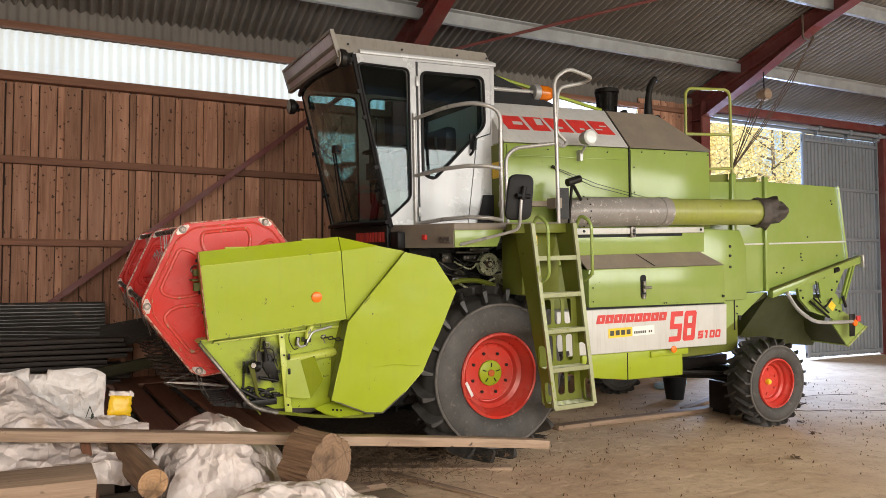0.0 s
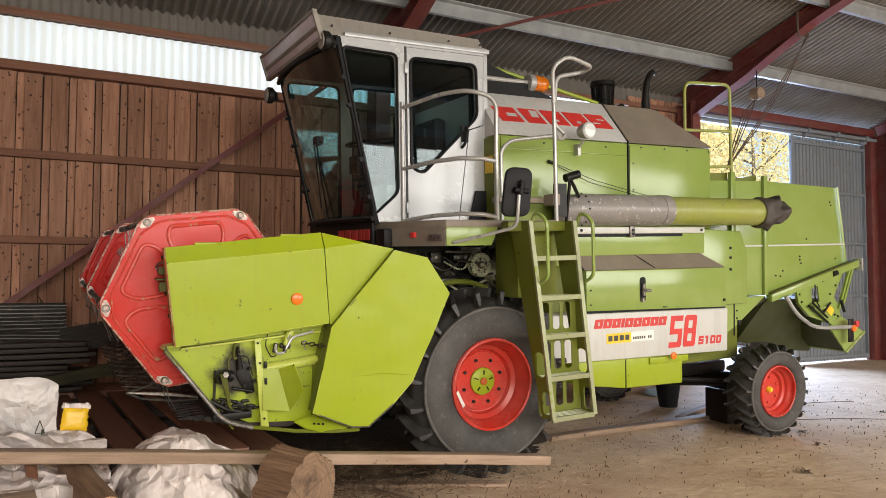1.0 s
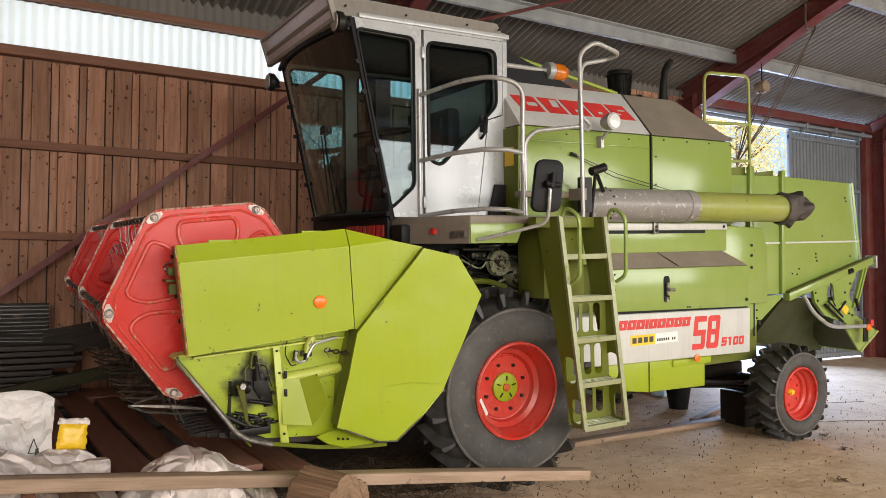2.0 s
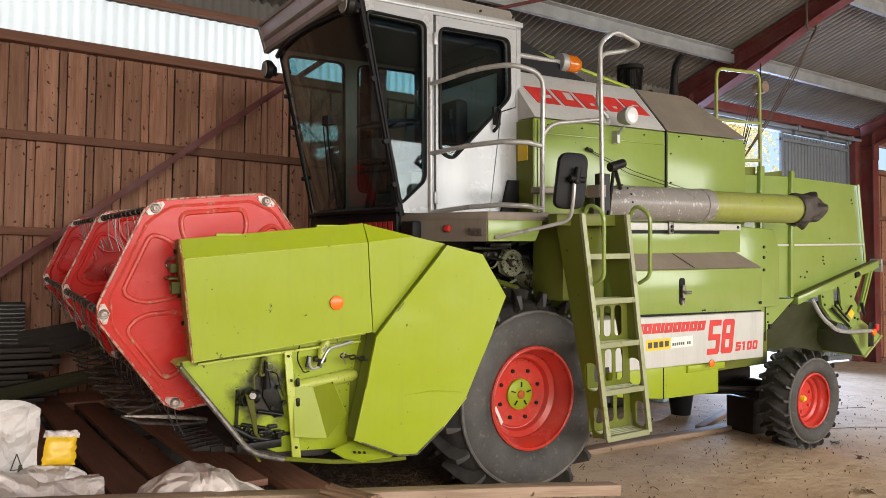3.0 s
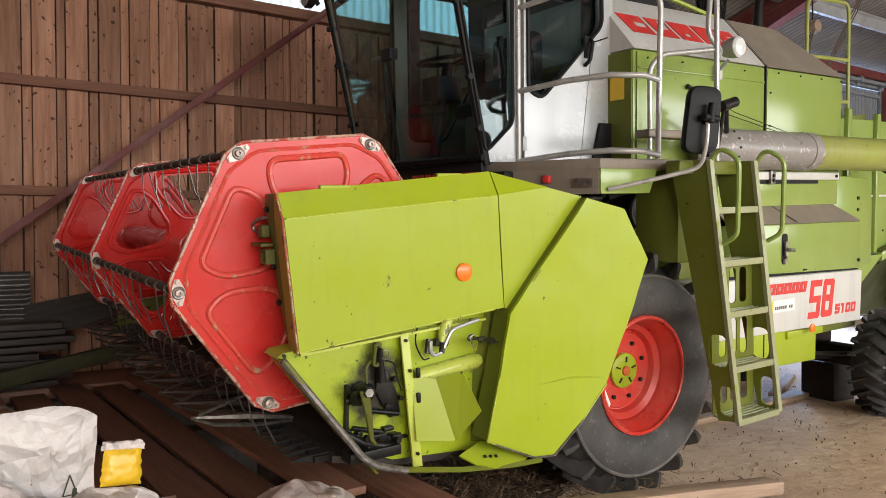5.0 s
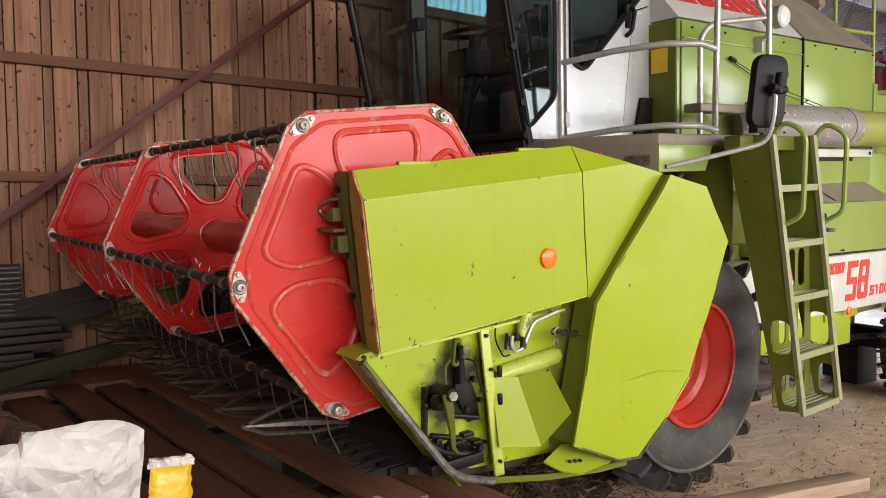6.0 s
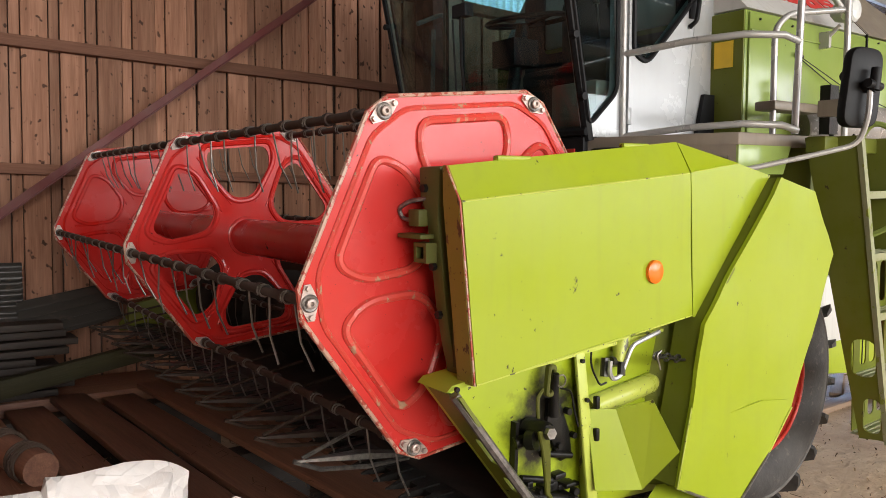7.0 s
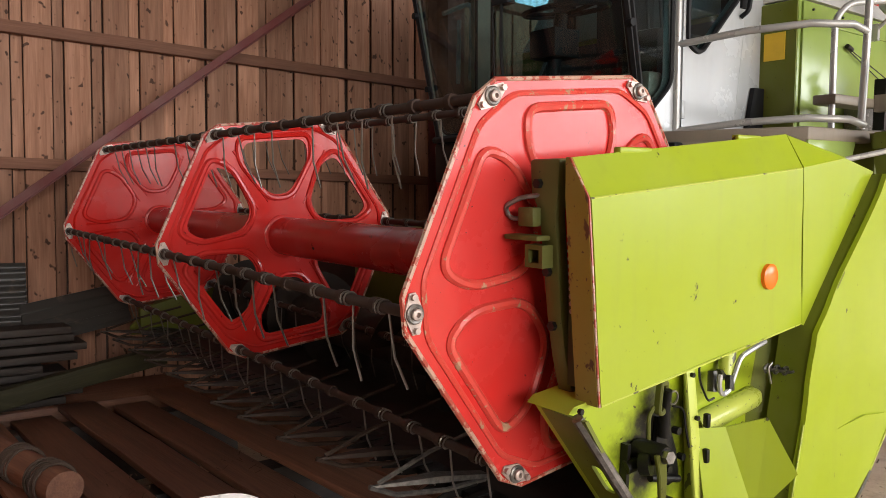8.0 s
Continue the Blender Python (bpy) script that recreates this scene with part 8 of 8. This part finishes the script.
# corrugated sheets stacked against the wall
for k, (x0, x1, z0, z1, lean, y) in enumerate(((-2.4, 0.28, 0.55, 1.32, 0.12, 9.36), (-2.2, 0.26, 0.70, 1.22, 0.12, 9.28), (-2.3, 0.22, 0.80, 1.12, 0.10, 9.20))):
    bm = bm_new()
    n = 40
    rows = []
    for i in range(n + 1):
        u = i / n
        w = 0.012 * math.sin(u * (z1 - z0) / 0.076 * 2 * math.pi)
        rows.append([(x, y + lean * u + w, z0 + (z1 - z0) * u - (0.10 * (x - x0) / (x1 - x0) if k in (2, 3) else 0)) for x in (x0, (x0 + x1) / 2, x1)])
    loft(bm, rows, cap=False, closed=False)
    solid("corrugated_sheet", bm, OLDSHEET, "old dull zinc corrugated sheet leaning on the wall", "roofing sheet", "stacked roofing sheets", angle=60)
# one sheet lying askew over the stack, its waves running up the slope
bm = bm_new()
rows = []
for i in range(49):
    u = i / 48
    w = 0.024 * math.sin(u * 4.5 * 2 * math.pi)
    rows.append([(0.22 + 0.66 * a + 0.02 * u, 9.33 + 0.10 * a - 0.16 * u + w * 0.7, 1.10 + 0.06 * a - 0.26 * u - 0.05 * (1 - a) + w * 0.5) for a in (0, 0.5, 1)])
loft(bm, rows, cap=False, closed=False)
solid("corrugated_sheet", bm, DUSTYSHEET, "dusty galvanised corrugated sheet lying askew, darkened for dim light", "roofing sheet", "stacked roofing sheets", angle=60)
rnd = random.Random(64)
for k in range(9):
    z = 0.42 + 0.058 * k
    board("stacked_board", (-2.0 + rnd.uniform(-0.1, 0.1), 9.20 + rnd.uniform(-0.04, 0.04), z), (0.52 + rnd.uniform(-0.22, 0.12), 9.20 + rnd.uniform(-0.04, 0.04), z), 0.30, 0.046, STACKWOOD, "old grey-brown stacked board under roofing sheets, darkened for dim light", "stacked old boards")
part_base = simple(box, -2.3, 1.3, 9.05, 9.7, 0.0, 0.415)
bevelled(part_base, 0.02)
solid("timber", part_base, DARKX, "dark timber baulk carrying roofing sheets", "timber")

# wooden block behind the rear wheel, bucket, rope and hoist
bm = simple(box, 0, 0.30, 0, 0.36, 0, 0.36)
bevelled(bm, 0.012)
blk = solid("wooden_block", bm, STACKWOOD, "dark square wooden block behind the tyre", "block")
blk.matrix_world = pose(6.70, 6.30, 0, 0, 0, -8)
bk = thing("bucket", pose(6.98, 7.46, 0), "black plastic bucket standing on the floor", "bucket")
bm = bm_new()
n = 28
loft(bm, [[(r * math.cos(2 * math.pi * k / n), r * math.sin(2 * math.pi * k / n), z) for k in range(n)] for r, z in ((0.11, 0.0), (0.155, 0.30), (0.168, 0.30), (0.168, 0.315), (0.15, 0.315), (0.105, 0.02))])
part("bucket_body", bm, BLACK, bk)
bm = bm_new()
tube(bm, [(0.16 * math.cos(a), 0, 0.30 + 0.10 * math.sin(a)) for a in (math.pi * k / 12 for k in range(13))], 0.004, 5)
part("bucket_handle", bm, IRON, bk)
bm = bm_new()
box(bm, -0.35, 0.35, -0.10, 0.10, 0.0, 0.10)
bevelled(bm, 0.04)
mat_ob = solid("plastic_can", bm, PLASTIC_BLUE, "pale blue plastic can lying on the floor", "can")
mat_ob.matrix_world = pose(7.7, 8.3, 0.0, 0, 0, 20)
hoist = thing("chain_hoist", pose(9.63, 8.20, 0), "rusty chain hoist hanging from the roof beam", "chain hoist")
bm = bm_new()
box(bm, -0.06, 0.06, -0.05, 0.05, 4.36, 4.54)
bevelled(bm, 0.025)
cyl(bm, (0, -0.08, 4.45), (0, 0.08, 4.45), 0.085)
part("hoist_body", bm, PALEWOOD, hoist, "dusty brown hoist block")
bm = bm_new()
cyl(bm, (0, 0, 4.52), (0, 0, 4.81), 0.010)
part("hoist_hook", bm, GREASE, hoist)
bm = bm_new()
rnd = random.Random(6)
for k in range(4):
    tube(bm, [(rnd.uniform(-0.05, 0.05), rnd.uniform(-0.04, 0.04), 4.40), (-0.45 - 0.04 * k, -0.22, 3.98 + 0.03 * k), (-1.05 - 0.03 * k, -0.52, 3.48 + rnd.uniform(-0.05, 0.05)), (-1.63, -0.82, 3.05)], 0.007, 5)
for k in range(3):
    tube(bm, [(0.08, -0.80 - 0.02 * k, 5.12), (-0.35 - 0.05 * k, -0.78, 4.40), (-1.0, -0.80, 3.66 + 0.04 * k), (-1.63, -0.82, 3.05)], 0.007, 5)
tube(bm, rounded([(-0.11, -0.80, 5.45), (-0.11, -0.80, 5.10), (0.11, -0.80, 5.10), (0.11, -0.80, 5.45)], 0.03), 0.016, 6)
part("hoist_rope", bm, ROPE, hoist)

# thin cords on the floor, standing in for its cracks
for line in ([(7.05, 6.45), (7.45, 6.30), (7.62, 6.05), (8.1, 5.9), (8.6, 5.55)], [(7.9, 6.9), (8.2, 6.75), (8.8, 6.8), (9.4, 6.6)], [(6.95, 6.62), (7.3, 6.66), (7.7, 6.5)]):
    bm = bm_new()
    tube(bm, rounded([(x + 0.03 * noise.noise((x * 9, y * 9, 1)), y + 0.03 * noise.noise((x * 9, y * 9, 6)), 0.012) for x, y in rounded(line, 0.2)], 0.1), 0.0038, 5)
    solid("floor_crack_line", bm, ROPE, "thin brown cord standing in for a floor crack", "cord")
rnd = random.Random(31)
for k, (x, y) in enumerate(((8.05, 6.41), (7.02, 5.62), (9.6, 7.6), (8.9, 5.9), (6.6, 5.15), (5.55, 4.53))):
    bm = bm_new()
    n = 9
    for i in range(n):
        a = rnd.uniform(0, 6.28)
        u = Vector((math.cos(a), math.sin(a), rnd.uniform(0, 0.5))) * rnd.uniform(0.02, 0.05)
        w = Vector((-math.sin(a), math.cos(a), rnd.uniform(-0.4, 0.4))) * 0.016
        p = Vector((rnd.gauss(0, 0.025), rnd.gauss(0, 0.02), 0.012 + rnd.uniform(0, 0.02)))
        bm.faces.new([bm.verts.new(q) for q in (p - u, p + w, p + u, p - w)])
    ob = solid("dry_leaf", bm, STRAW, "curled dry brown leaf on the floor", "leaf", "fallen leaves")
    ob.matrix_world = pose(x, y, 0)
# low mound of old dark chaff under header and front axle, deepened for shade
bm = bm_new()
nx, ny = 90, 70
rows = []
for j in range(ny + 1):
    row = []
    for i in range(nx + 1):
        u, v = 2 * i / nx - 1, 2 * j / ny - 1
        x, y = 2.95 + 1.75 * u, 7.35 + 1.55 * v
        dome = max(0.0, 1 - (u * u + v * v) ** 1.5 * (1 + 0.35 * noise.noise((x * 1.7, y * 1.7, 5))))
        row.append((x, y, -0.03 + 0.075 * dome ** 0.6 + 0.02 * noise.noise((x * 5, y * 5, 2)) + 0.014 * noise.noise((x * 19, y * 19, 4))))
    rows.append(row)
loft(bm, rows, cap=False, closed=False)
solid("chaff_heap", bm, CHAFF, "low mound of old dark chaff, deepened for shade under the machine", "chaff", kind="stuff", angle=60)
# straw and crumbs on the floor
bm = bm_new()
rnd = random.Random(12)
for k in range(6500):
    if k < 5000:
        x, y, z = rnd.gauss(2.2, 0.62), rnd.gauss(6.05, 0.42), 0.03 + abs(rnd.gauss(0, 0.05))
        s = 1.0
    else:
        x, y, z = rnd.uniform(2.6, 10.5), rnd.triangular(3.6, 8.2, 5.6), 0.010
        s = rnd.choice((0.12, 0.15, 0.2, 0.2, 0.3, 0.45))
    a = rnd.uniform(0, 6.28)
    ln = rnd.uniform(0.012, 0.045) * s if k < 5000 else rnd.uniform(0.003, 0.009)
    d = Vector((math.cos(a) * ln, math.sin(a) * ln, rnd.uniform(-0.01, 0.015)))
    w = Vector((-math.sin(a), math.cos(a), 0.3)) * (rnd.uniform(0.0015, 0.0045) if k < 5000 else rnd.uniform(0.002, 0.007))
    p = Vector((x, y, z))
    bm.faces.new([bm.verts.new(q) for q in (p - d - w, p + d - w, p + d + w, p - d + w)])
for k in range(260):
    a, ln = rnd.uniform(0, 6.28), rnd.uniform(0.008, 0.03)
    p = Vector((rnd.choice((0.45, 0.9, 1.2)) + rnd.gauss(0, 0.12), rnd.choice((5.8, 6.3, 7.2)) + rnd.gauss(0, 0.15), 0.452))
    d, w = Vector((math.cos(a) * ln, math.sin(a) * ln, 0.003)), Vector((-math.sin(a), math.cos(a), 0)) * 0.0022
    bm.faces.new([bm.verts.new(q) for q in (p - d - w, p + d - w, p + d + w, p - d + w)])
solid("straw_litter", bm, STRAW, "scattered straw and chaff on the floor", "straw", kind="stuff")

# ---- boards of the wall, each a piece of its own ----
bm = simple(box, -0.088, 0.088, -0.011, 0.011, 0, 3.86)
bevelled(bm, 0.003, 1)
BOARD = mesh_of("board", bm, WALLWOOD)
bm = simple(box, -0.036, 0.036, -0.011, 0.011, 0, 3.86)
bevelled(bm, 0.003, 1)
STRIP = mesh_of("narrow_board", bm, WALLWOOD)
rnd = random.Random(77)
x = WEST + 0.1
while x < EAST:
    holder = wall_north if x < DOOR_A - 0.3 else wall_north_rear
    if x < DOOR_A - 0.45 or x > DOOR_B + 0.35:
        wide = rnd.uniform(0.95, 1.03)
        for me, dx, dy, nm in ((BOARD, 0.0, 0.026, "board"), (STRIP, 0.131, 0.052, "narrow_board")):
            ob = new(nm, me)
            ob.parent = holder
            ob.matrix_basis = pose(x + dx + rnd.uniform(-0.004, 0.004), WALL + dy + rnd.uniform(-0.004, 0.003), 0.03 + rnd.uniform(-0.01, 0.01), 0, rnd.uniform(-0.10, 0.10), 0) @ Matrix.Diagonal((wide if dx == 0 else rnd.uniform(0.9, 1.1), 1, 1, 1))
    x += 0.262
